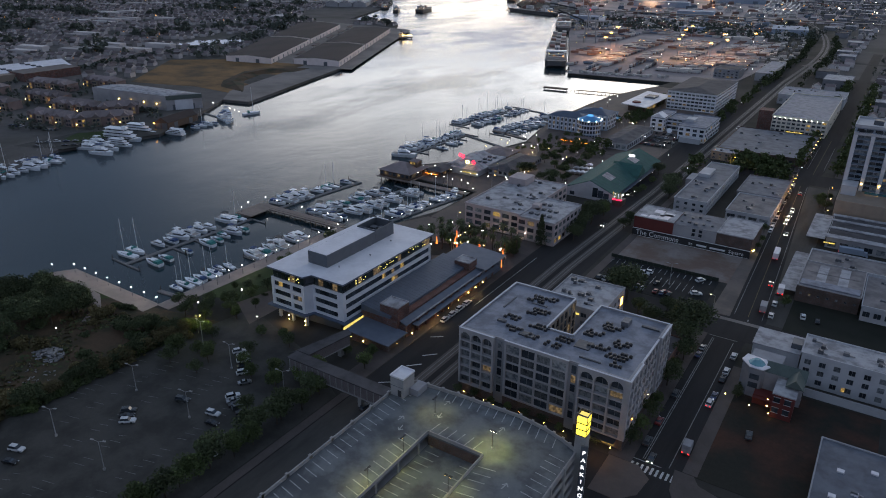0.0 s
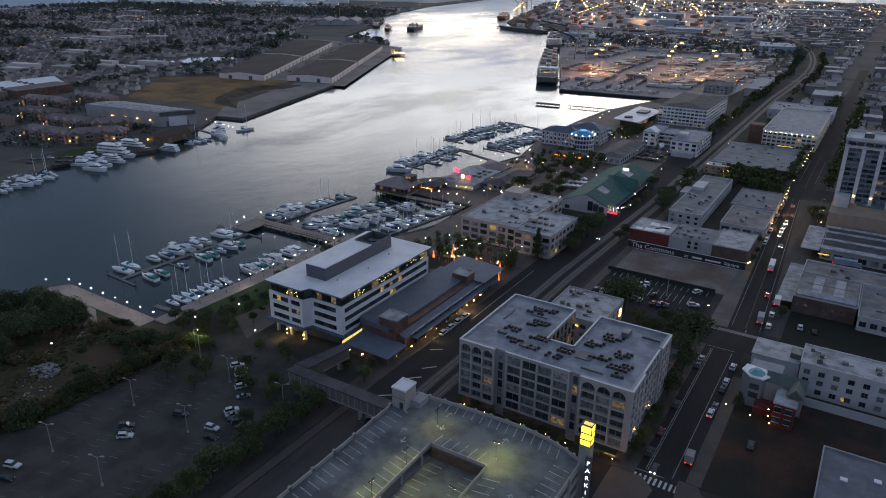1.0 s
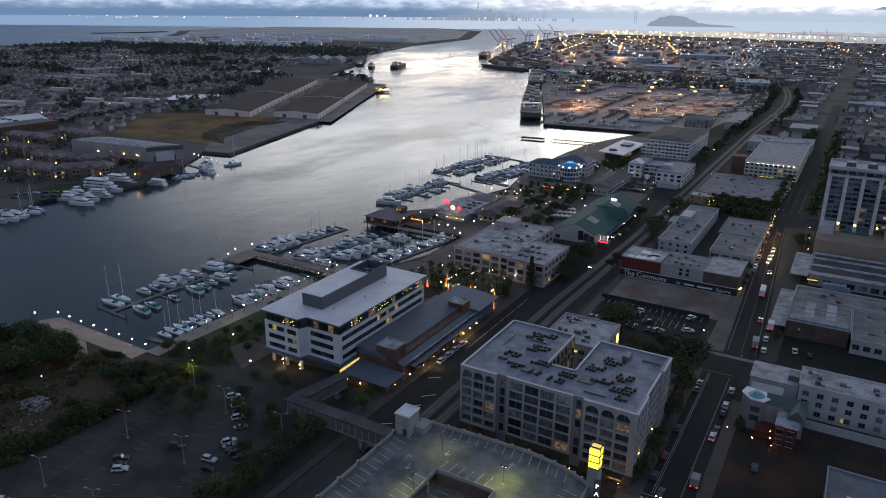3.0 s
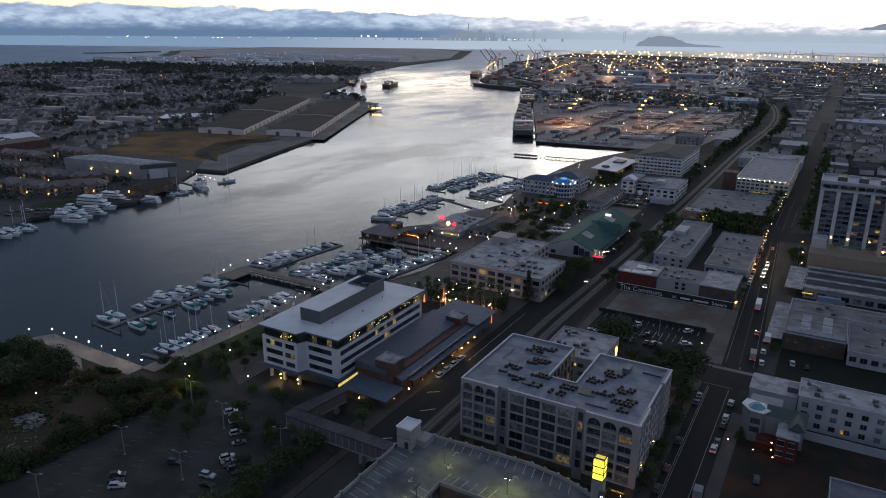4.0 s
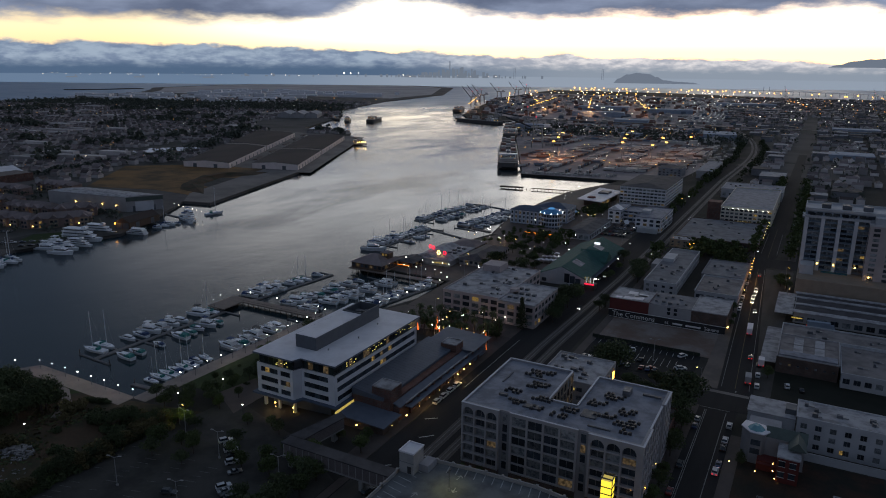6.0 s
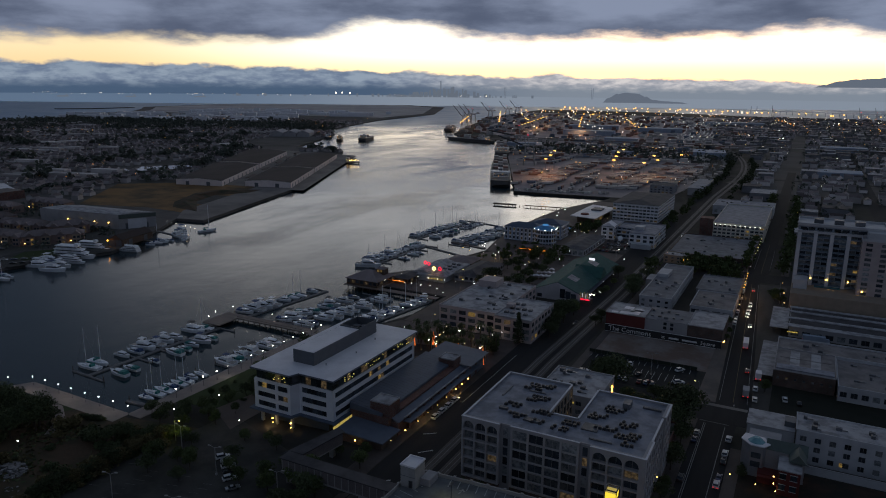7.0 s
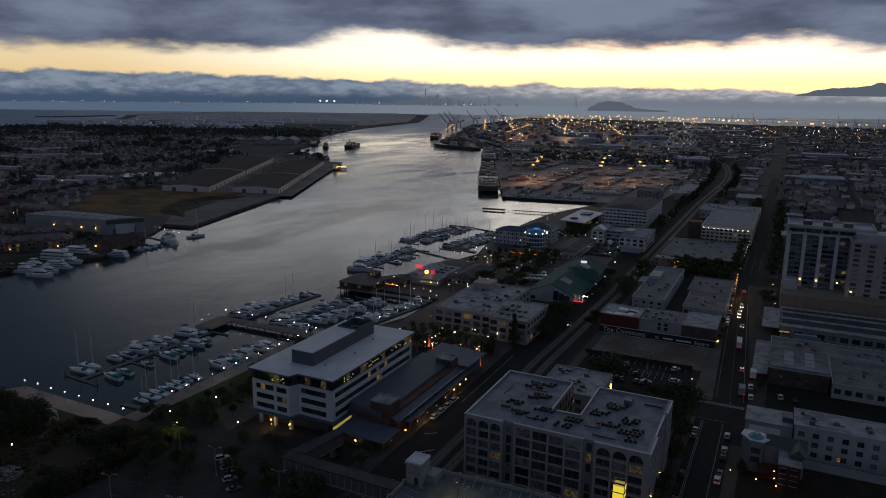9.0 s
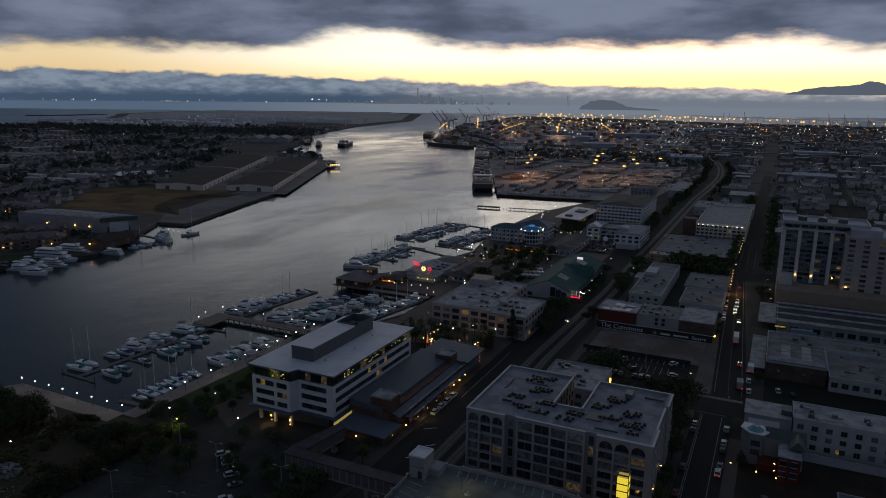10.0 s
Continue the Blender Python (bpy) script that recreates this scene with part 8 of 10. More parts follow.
# ---- vehicles ----
def car_model(colour, material, kind="sedan", lights=False, simple=False):
    L, W = (4.6, 1.8) if kind == "sedan" else (4.9, 1.95)
    h, top = (0.95, 1.45) if kind == "sedan" else (1.1, 1.85)
    shell = Form()
    prof = [(-L / 2, 0.35), (-L / 2, h - 0.12), (-L / 2 + 0.25, h), (L / 2 - 0.5, h - 0.05), (L / 2, h - 0.3), (L / 2, 0.35)]
    shell.poly(*[(x, -W / 2, z) for x, z in prof]).poly(*[(x, W / 2, z) for x, z in prof[::-1]])
    for (xa, za), (xb, zb) in zip(prof, prof[1:] + prof[:1]):
        shell.poly((xa, -W / 2, za), (xa, W / 2, za), (xb, W / 2, zb), (xb, -W / 2, zb))
    x0, x1 = (-1.35, 0.95) if kind == "sedan" else (-2.2, 1.0)
    shell.box(x0 + 0.6 if kind == "sedan" else x0 + 0.25, -W * 0.37, top - 0.07, x1 - 0.72, W * 0.37, top)
    t = body("car", shell, material, f"{colour} {kind} driving with its lights on" if lights else f"{colour} {kind} parked on asphalt", "car", "cars")
    part("glasshouse", tapered(x0, x1, W * 0.45, W * 0.45, h - 0.02, top - 0.06, 0.55 if kind == "sedan" else 0.25, 0.75), GLASS, t, "dark car windows")
    if simple:
        f = Form()
        for x in (-1.35, 1.4):
            f.rod((x, -W / 2 - 0.05, 0.32), (x, W / 2 + 0.05, 0.32), 0.32, 8)
        part("running_gear", f, RUBBER, t)
        return t
    for x in (-1.35, 1.4):
        for y in (-W / 2, W / 2):
            part("wheel", Form().rod((x, y - 0.1, 0.32), (x, y + 0.1, 0.32), 0.32, 10), RUBBER, t)
    for y in (-0.62, 0.62):
        part("headlight", Form().box(L / 2 - 0.02, y - 0.22, 0.55, L / 2 + 0.04, y + 0.22, 0.75), L_HEAD if lights else GELCOAT, t)
        part("tail_light", Form().box(-L / 2 - 0.04, y - 0.22, 0.6, -L / 2 + 0.02, y + 0.22, 0.8), L_TAIL if lights else REDPAINT, t)
    return t


CARS = [car_model(c, m, "sedan" if i % 3 else "van") for i, (c, m) in enumerate(CARCOLOURS)]
DRIVING = [car_model("dark grey", CARCOLOURS[3][1], "sedan", True), car_model("white", CARCOLOURS[0][1], "van", True)]
FARCARS = [car_model(c, m, "sedan" if i % 3 else "van", False, True) for i, (c, m) in enumerate(CARCOLOURS)]
PARKED = set()


def park(k, x, y, turn, z=0.06, models=None):
    models = models or (FARCARS if y > 285 else CARS)
    model = (models or CARS)[k % len(models or CARS)]
    if model.name not in PARKED:
        PARKED.add(model.name)
        model.matrix_world = pose(x, y, z, 0, 0, turn)
        return
    copy_thing(model, pose(x, y, z, 0, 0, turn))


cr = random.Random(29)
for x, y, a, k in ((-171.5, 110.5, 38, 0), (-174, 112, 40, 2), (-176, 114, 42, 3), (-166.5, 127.5, 20, 3), (-152, 128, 12, 0), (-148.5, 124.5, 10, 2), (-137.5, 114.5, 8, 0), (-154, 138, 60, 0), (-152, 136.5, 60, 1), (-150, 135.5, 62, 2), (-147.5, 135, 60, 3), (-145, 134, 62, 2), (-142, 131, 62, 2),
                  (-162, 150, 55, 0), (-165, 153, 55, 2), (-168, 155.5, 55, 0), (-171, 158, 55, 1), (-174, 159, 55, 0), (-157, 146, 55, 1), (-113, 158, 80, 3), (-187, 84, 20, 0), (-183, 80, 20, 2)):
    park(k, x, y, a)
for i in range(4):
    park(0, -123.2, 222 + i * 5.8, 90)
for i in range(12):
    if cr.random() < 0.7:
        park(cr.choice((0, 0, 1, 2, 3, 3, 5, 2, 1, 4)), -86 + i * 2.9, 295.5 + cr.uniform(-0.6, 0.6), 92, 0.08)
for x, y, k, a in ((-70, 311, 0, 10), (-69, 313.2, 0, 190), (-46, 318, 0, 60), (-44, 303, 0, 30), (-62, 304, 2, 80), (-56, 297, 4, 20)):
    park(k, x, y, a, 0.08)
for y in range(186, 268, 6):
    if cr.random() < 0.45:
        park(cr.choice((0, 0, 1, 2, 3, 3, 5, 2, 1, 4)), -30.1, y, 90)
    if cr.random() < 0.35:
        park(cr.choice((0, 0, 1, 2, 3, 3, 5, 2, 1, 4)), -18.7, y, 90)
for y in range(294, 500, 6):
    if cr.random() < 0.34 and y < 330:
        park(cr.choice((0, 0, 1, 2, 3, 3, 5, 2, 1, 4)), -12.4 - (y - 292) * 0.05, y, 93)
    if cr.random() < 0.6 and y > 400:
        park(cr.choice((0, 0, 1, 2, 3, 3, 5, 2, 1, 4)), -30.4 - (y - 400) * 0.022, y, 93)
for y in range(534, 960, 7):
    for x in (-13.3, -32.7):
        if cr.random() < 0.2:
            park(cr.choice((0, 0, 1, 2, 3, 3, 5, 2, 1, 4)), x, y, 90)
for i in range(8):
    for j in range(5):
        if cr.random() < 0.75:
            park(cr.choice((0, 0, 1, 2, 3, 3, 5, 2, 1, 4)), -148 + i * 2.9, 545 + j * 13, 88, 0.08)
for i in range(9):
    for j in range(2):
        if cr.random() < 0.8:
            park(cr.choice((0, 1, 2, 3, 5)), -528 + i * 4.4 + j * 6, 283 + i * 4.6 - j * 12, 40, 0.08)
for i in range(16):
    if cr.random() < 0.75:
        park(cr.choice((0, 1, 2, 3, 5)), -600 + i * 3.4, 300 + 0.9 * i + cr.uniform(-0.4, 0.4), 102, 0.06)
for x, y, k in ((-1.5, 306, 0), (4, 305, 2), (-4.5, 212, 3), (2, 236, 3), (-2, 240, 0)):
    park(k, x, y, 95, 0.08)
for x, y, a, k in ((-26.6, 185, 270, 0), (-19, 223, 90, 1), (-25.4, 420, 272, 0), (-25.5, 427, 272, 1), (-25.2, 435, 272, 0), (-25.3, 443, 272, 1), (-22.4, 402, 272, 0), (-108.5, 360, 270, 0), (-18.2, 332, 92, 0), (-115, 420, 270, 0), (-113, 428, 270, 1), (-96.5, 566, 270, 0), (-96, 640, 270, 1), (-26.2, 480, 92, 0)):
    park(k, x, y, a, 0.05, DRIVING)


def box_truck(x, y, turn, label, cab, body, L=9.0):
    t = thing("truck", label, "truck", x, y, 0.05, turn, group="trucks")
    part("box", Form().box(-L / 2, -1.25, 1.0, L / 2 - 2.4, 1.25, 3.8), body, t)
    part("cab", tapered(L / 2 - 2.3, L / 2, 1.15, 1.15, 0.6, 2.7, 0.0, 0.6), cab, t)
    part("windscreen", tapered(L / 2 - 1.0, L / 2 + 0.02, 1.06, 1.06, 1.6, 2.4, 0.0, 0.35), GLASS, t)
    part("chassis", Form().box(-L / 2, -1.0, 0.5, L / 2 - 0.4, 1.0, 1.0), DARKSTEEL, t)
    for wx in (-L / 2 + 1.4, L / 2 - 1.4):
        for s in (-1.15, 1.15):
            part("wheel", Form().rod((wx, s - 0.15, 0.5), (wx, s + 0.15, 0.5), 0.5, 10), RUBBER, t)
    for s in (-0.9, 0.9):
        part("tail_light", Form().box(-L / 2 - 0.06, s - 0.2, 0.9, -L / 2, s + 0.2, 1.2), L_TAIL, t)


box_truck(-21.8, 368, 92, "white box truck with glowing lights on the street", GELCOAT, WHITEROOF, 12)
box_truck(-16.6, 304, 93, "grey box truck stopped at the crossing", GELCOAT, STUCCO, 8)
box_truck(-13.2, 326, 93, "white delivery truck parked at the kerb", GELCOAT, WHITEROOF, 7)
box_truck(10, 391, 5, "pale trailer truck in the warehouse yard", BLUEGREY, BLUEGREY, 13)
box_truck(-18.8, 195, 91, "grey flatbed lorry parked at the kerb", DARKSTEEL, GREYWALL, 6)


# ---- lamps ----
def globe_lamp():
    t = body("promenade_lamp", Form().rod((0, 0, 0), (0, 0, 4.0), 0.08, 6, 0.06), DARKSTEEL, "slim promenade lamp post with a glowing white globe", "lamp post", "promenade lamps")
    part("globe", Form().ball(0, 0, 4.2, 0.24), L_WHITE, t, "glowing white globe")
    return t


def tall_lamp(heads=2, h=10.0):
    t = thing("parking_lot_lamp", "tall pale double-armed lot lamp post, unlit", "lamp post", group="lot lamps")
    part("pole", Form().rod((0, 0, 0), (0, 0, h), 0.16, 6, 0.09), CONCRETE, t)
    part("footing", Form().post(0, 0, 0, 0.6, 0.4, 0.4, 8), CONCRETE, t)
    for s in ((-1, 1) if heads == 2 else (1,)):
        part("arm", Form().rod((0, 0, h - 0.1), (s * 1.7, 0, h + 0.5), 0.07, 5), CONCRETE, t)
        part("head", Form().box(min(s * 1.5, s * 2.5), -0.22, h + 0.42, max(s * 1.5, s * 2.5), 0.22, h + 0.62), CONCRETE, t)
    return t


def street_lamp(material, label):
    t = body("street_lamp", Form().rod((0, 0, 0), (0, 0, 8), 0.1, 6, 0.06).rod((0, 0, 7.9), (1.8, 0, 8.3), 0.05, 5), STEEL, label, "street lamp", "street lamps")
    part("head", Form().box(1.4, -0.2, 8.25, 2.3, 0.2, 8.42), STEEL, t)
    part("lens", Form().ball(1.85, 0, 8.15, 0.25, 8, 4), material, t, "glowing lens")
    return t


LAMPS = {"globe": globe_lamp(), "tall": tall_lamp(), "white": street_lamp(L_WHITE, "steel street lamp with a white light"), "sodium": street_lamp(L_SODIUM, "steel street lamp with an orange light"), "amber": street_lamp(L_WARM, "steel street lamp with an amber light")}
LIT = set()


def lamp_at(kind, x, y, z=0.0, turn=0.0):
    if kind not in LIT:
        LIT.add(kind)
        LAMPS[kind].matrix_world = pose(x, y, z, 0, 0, turn)
    else:
        copy_thing(LAMPS[kind], pose(x, y, z, 0, 0, turn))


for x, y, a in ((-183.7, 94.2, 200), (-157.5, 93.2, 200), (-184.2, 122.7, 200), (-157.1, 122.7, 200), (-189.7, 155.4, 180), (-168, 150, 190), (-140, 148, 200), (-57, 307, 20)):
    lamp_at("tall", x, y, 0.05, a)
lamp_at("amber", -198, 160, 0.05, 20)
for i in range(9):
    lamp_at("globe", -298 + 68 * i / 8 * (1 if i else 0), 160 + (5.5 if 0 < i else 0), 0.1)
for i in range(14):
    lamp_at("globe", -226.2 + 0.5 * (i % 2) + i * 0.25, 186 + i * 7.2, 0.12)
for i in range(7):
    lamp_at("globe", -286 + i * 9.6, 281.4, 0.1)
for i in range(10):
    lamp_at("globe", -205 + i * 1.2, 296 + i * 7.6, 0.1)
for i in range(16):
    lamp_at("globe", -246 + (i % 8) * 6.5 + cr.uniform(-2, 2), 373 + (i // 8) * 16 + cr.uniform(-3, 3), 0.1)
for x, y in ((-285, 262), (-288, 270), (-206, 190), (-203, 214), (-212, 172), (-183, 177), (-188, 205), (-240, 128), (-270, 140)):
    lamp_at("globe", x, y, 0.1)
for i in range(26):
    x, y = cr.uniform(-186, -128), cr.uniform(276, 318)
    lamp_at("globe" if i % 3 else "amber", x, y, 0.1)
for i in range(40):
    x, y = cr.uniform(-228, -150), cr.uniform(380, 640)
    lamp_at(cr.choice(("globe", "globe", "white", "amber")), x, y, 0.1, cr.uniform(0, 360))
for i in range(44):
    x, y = cr.uniform(-232, -112), cr.uniform(384, 760)
    if not (-150 < x < -116 and y < 490):
        lamp_at(cr.choice(("globe", "globe", "globe", "amber")), x, y, 0.1, cr.uniform(0, 360))
for y, k in ((190, "sodium"), (205, "amber"), (414, "amber"), (454, "sodium"), (462, "sodium"), (470, "sodium"), (478, "sodium"), (486, "sodium"), (494, "sodium"), (514, "white"), (560, "amber"), (572, "amber"), (584, "amber"), (596, "amber"), (608, "amber"), (620, "amber"), (660, "white"), (690, "white"), (720, "amber"), (760, "white"), (820, "sodium"), (900, "white")):
    lamp_at(k, (-33 if y > 500 else -31.4 - (y - 404) * 0.02) if y > 300 else -37, y, 0.16, 0)
for x, y, k in ((-11, 480, "sodium"), (-10, 455, "amber"), (-8, 430, "amber"), (-75, 510, "sodium"), (-72, 516, "sodium"), (-90, 530, "sodium"), (-128, 600, "amber"), (-126, 585, "white"), (-128, 400, "amber"), (-126, 345, "white"), (-126, 318, "white"), (-131, 300, "white"), (-130, 285, "amber"), (-92, 470, "white"), (-126, 520, "white"), (-125, 545, "white"),
                (-112, 700, "sodium"), (-150, 830, "white"), (-11, 700, "amber"), (-10, 780, "sodium"), (-10, 860, "white"), (-50, 880, "white"), (-34, 290, "amber")):
    lamp_at(k, x, y, 0.05, (x * 37) % 360)


def lit_cone(x, y):
    t = thing("lit_cone", "tall narrow orange lit cone on the plaza", "light sculpture", x, y, 0.11, group="plaza cones")
    part("cone", Form().post(0, 0, 0.3, 4.2, 0.55, 0.08, 8), L_BANNER, t)
    part("base", Form().post(0, 0, 0, 0.3, 0.6, 0.6, 8), DARKSTEEL, t)


for x, y in ((-170, 287), (-162, 292), (-156, 284), (-150, 296), (-146, 288), (-138, 300), (-141, 282), (-134, 291), (-166, 300), (-129, 280)):
    lit_cone(x, y)
s = thing("blue_pylon", "slim blue lit street pylon", "pylon", -122, 318, 0.05)
part("pylon", Form().box(-0.5, -0.3, 2.0, 0.5, 0.3, 7.5), L_BLUE, s)
part("post", Form().box(-0.2, -0.2, 0, 0.2, 0.2, 2.0), STEEL, s)


# the lamps whose pools of light show on the ground
for x, y, z, power, colour in ((-262, 164, 4.2, 260, (1.0, 0.9, 0.78)), (-240, 165, 4.2, 260, (1.0, 0.9, 0.78)), (-284, 160, 4.2, 220, (1.0, 0.9, 0.78)), (-223, 210, 4.2, 240, (1.0, 0.9, 0.78)), (-221, 250, 4.2, 240, (1.0, 0.9, 0.78)), (-156, 288, 3.6, 900, (1.0, 0.62, 0.28)), (-140, 294, 3.6, 900, (1.0, 0.62, 0.28)), (-124, 244, 2.6, 420, (1.0, 0.66, 0.28)), (-124, 216, 2.6, 300, (1.0, 0.66, 0.28)), (-28, 430, 4.6, 1200, (1.0, 0.46, 0.10)), (-28, 462, 4.6, 1200, (1.0, 0.46, 0.10)),
                               (-74, 512, 5.0, 1500, (1.0, 0.42, 0.08)), (-40, 176, 4.0, 160, (1.0, 0.5, 0.14)), (-175, 184, 2.4, 260, (1.0, 0.70, 0.36)), (-552, 338, 5.0, 5000, (1.0, 0.55, 0.2)), (-196.4, 160.6, 7.2, 420, (0.85, 1.0, 0.12)), (-186, 420, 4.0, 1500, (1.0, 0.66, 0.36)), (-205, 470, 4.0, 1500, (1.0, 0.6, 0.3))):
    pool = new("pool_light", bpy.data.lights.new("pool_light", "POINT"))
    pool.data.energy, pool.data.color, pool.data.shadow_soft_size = power, colour, 0.4
    pool.matrix_world = pose(x, y, z)

# ---- across the channel: sheds, mall, houses ----
def quad_shed(name, label, pts, h, rise, wall, roof, doors=6):
    """A big gabled shed over four corners given round from its nearest one; the ridge runs the long way."""
    b = thing(name, label, "warehouse", *pts[0], 0.0)
    o = Vector((*pts[0], 0))
    P = [Vector((*p, 0)) - o for p in pts]
    f = Form()
    for i in range(4):
        a, c = P[i], P[(i + 1) % 4]
        f.poly(a, c, c + Vector((0, 0, h)), a + Vector((0, 0, h)))
    up = Vector((0, 0, h))
    m0, m1 = (P[0] + P[1]) / 2 + Vector((0, 0, h + rise)), (P[2] + P[3]) / 2 + Vector((0, 0, h + rise))
    f.poly(P[0] + up, P[1] + up, m0).poly(P[2] + up, P[3] + up, m1)
    part("wall", f, wall, b)
    e = Vector((0, 0, 0.25))
    r = Form().poly(P[1] + up + e, P[2] + up + e, m1 + e, m0 + e).poly(P[3] + up + e, P[0] + up + e, m0 + e, m1 + e)
    r.poly(P[1] + up, P[1] + up + e, m0 + e, m0).poly(P[0] + up, m0, m0 + e, P[0] + up + e)
    part("roof", r, roof, b)
    for i in range(doors):
        t = (i + 0.5) / doors
        c = P[1].lerp(P[2], t)
        d = (P[2] - P[1]).normalized()
        n = Vector((d.y, -d.x, 0))
        part("door", Form().poly(c - d * 2.2 + n * 0.1, c + d * 2.2 + n * 0.1, c + d * 2.2 + n * 0.1 + Vector((0, 0, 4.6)), c - d * 2.2 + n * 0.1 + Vector((0, 0, 4.6))), DARKWALL, b)
    for t in (0.25, 0.7):
        c = P[0].lerp(P[1], t)
        d = (P[1] - P[0]).normalized()
        n = Vector((d.y, -d.x, 0))
        part("door", Form().poly(c - d * 2.6 + n * 0.1, c + d * 2.6 + n * 0.1, c + d * 2.6 + n * 0.1 + Vector((0, 0, 5)), c - d * 2.6 + n * 0.1 + Vector((0, 0, 5))), DARKWALL, b)
    return b


def between(a, b, t):
    return (a[0] + (b[0] - a[0]) * t, a[1] + (b[1] - a[1]) * t)


A = ((-734, 647), (-670, 664), (-910, 1102), (-1000, 1098))
B = ((-647, 681), (-585, 697), (-770, 1056), (-832, 1032))
for q, lab in ((A, "long dark-roofed wharf shed with pale walls"), (B, "long dark-roofed wharf shed on the quay")):
    for t0, t1 in ((0, 0.40), (0.42, 0.86 if q is A else 0.96)):
        quad_shed("warehouse", lab, (between(q[0], q[3], t0), between(q[1], q[2], t0), between(q[1], q[2], t1), between(q[0], q[3], t1)), 7, 2.0, WHARFWALL, WHARFROOF, 9)
hang = quad_shed("hangar", "large pale grey metal hangar with wall lights", ((-545, 411), (-529, 438), (-622, 429), (-638, 399)), 13, 1.2, STUCCO, PALEROOF, 3)
part("fascia", Form().prism([(0.4, -0.3), (16.4, 26.7), (16.9, 26.4), (0.9, -0.6)], 9.6, 13.2), OLIVEROOF, hang, "grey-green end fascia")
part("hangar_door", Form().prism([(4.0, 6.2), (12.0, 19.7), (12.5, 19.4), (4.5, 5.9)], 0.2, 9.0), PIERWHITE, hang, "tall pale sliding door")
for i in range(4):
    x, y = between((-545, 411), (-638, 399), 0.12 + i * 0.17)
    part("wall_lamp", Form().ball(x + 545, y - 411 - 0.9, 5.5, 0.5), L_WARM, hang, "warm wall floodlight")
mall = thing("shopping_centre", "broad white-roofed shopping centre with a brown end", "building", -880, 405, 0)
part("wall", Form().prism([(0, 0), (70, -10), (82, 76), (10, 100)], 0, 7), TANWALL, mall)
part("roof", Form().prism([(-2, -2), (60, -11), (70, 78), (8, 102)], 7, 7.6), WHITEROOF, mall, "white flat roof")
part("annex", Form().box(60, 10, 0, 92, 74, 9), BRICK, mall)
for i in range(8):
    part("rooftop_unit", Form().box(12 + (i % 4) * 12, 14 + (i // 4) * 34, 7.6, 16 + (i % 4) * 12, 18 + (i // 4) * 34, 9), UNIT, mall)


def dock_house(x, y, turn):
    """A low canopied loading platform between the sheds."""
    t = thing("loading_platform", "long low red-roofed loading platform between the wharf sheds", "shed", x, y, 0, turn, group="loading platforms")
    part("platform", Form().box(0, 0, 0, 6, 34, 1.2), CONCRETE, t)
    part("roof", Form().gable(-0.5, 0, 6.5, 34, 4.2, 5.2, "y", 0.3), BROWNBRICK, t, "rusty red roof")
    for k in range(5):
        part("post", Form().box(2.8, 1 + k * 7.9, 1.2, 3.2, 1.4 + k * 7.9, 4.2), BROWNWOOD, t)


for s in (0.10, 0.30, 0.52, 0.70, 0.88):
    x, y = between((-662, 682), (-880, 1078), s)
    dock_house(x, y, 28.5)


def terrace(x, y, turn, n, label, deep=16.0):
    t = thing("terraced_houses", label, "houses", x, y, 0, turn, group="waterfront terraces")
    L = n * 11.0
    part("wall", Form().box(0, 2, 0, L, deep, 7.6), CLAYWALL, t)
    part("roof", Form().hip(0, 2, L, deep, 7.6, 11.6, 0.7), TILEROOF, t, "brown hipped roof")
    for i in range(n):
        u = i * 11.0 + 2.4
        bay = part("bay", Form().box(u, 0, 0, u + 6.4, 3.4, 7.4), TANWALL if i % 2 else CLAYWALL, t)
        part("gable_roof", Form().gable(u, 0, u + 6.4, 7.5, 7.4, 10.4, "y", 0.5), TILEROOF, bay)
        for z in (1.0, 4.3):
            for k in (0.7, 3.7):
                q = (i * 7 + int(z) * 3 + int(k) * 5) % 9
                part("window", Form().box(u + k, -0.12, z, u + k + 2.0, -0.02, z + 1.8), ROOM if q == 0 else ROOMDIM if q in (2, 5) else GLASS, t)
        if i % 3 == 0:
            part("porch_lamp", Form().ball(u - 0.9, 0.6, 2.4, 0.4), L_WARM, t, "warm porch lamp")


terrace(-606, 316, 10, 5, "pale two-storey terrace with brown roofs and gabled bays")
terrace(-551, 326, 52, 4, "pale two-storey terrace with brown gables and porch lamps")
terrace(-634, 352, 10, 5, "pale two-storey terrace round a planted court")
terrace(-574, 362, 52, 3, "pale two-storey terrace with brown gables and porch lamps")
terrace(-752, 396, 12, 5, "brown-roofed terrace among dark trees")
terrace(-716, 436, 12, 4, "brown-roofed terrace among dark trees")
terrace(-780, 350, 12, 4, "brown-roofed terrace among dark trees")
terrace(-700, 318, 12, 4, "brown-roofed terrace near the island marina")
terrace(-690, 360, 12, 4, "dim brown-roofed terrace behind the waterfront court")
boat = quad_shed("boathouse", "dark timber boathouse with lit windows on the quay", ((-496, 362), (-484, 366), (-492, 402), (-506, 400)), 5, 4.0, BROWNWOOD, WHARFROOF, 2)
part("window_band", Form().box(0.4, 6, 2.2, 0.7, 30, 3.4), ROOM, boat, "row of lit windows", at=pose(11, 3, 0, 0, 0, 12))
part("wall_lamp", Form().ball(2, -2, 5.0, 0.6), L_SODIUM, boat, "orange floodlight")

lo = [(-556, 512), (-600, 520), (-625, 545), (-655, 604), (-640, 640), (-606, 668), (-602, 640), (-622, 602), (-606, 560), (-580, 535)]
ridge_top = [between(lo[i], lo[9 - i], 0.5) for i in range(5)]
md = Form()
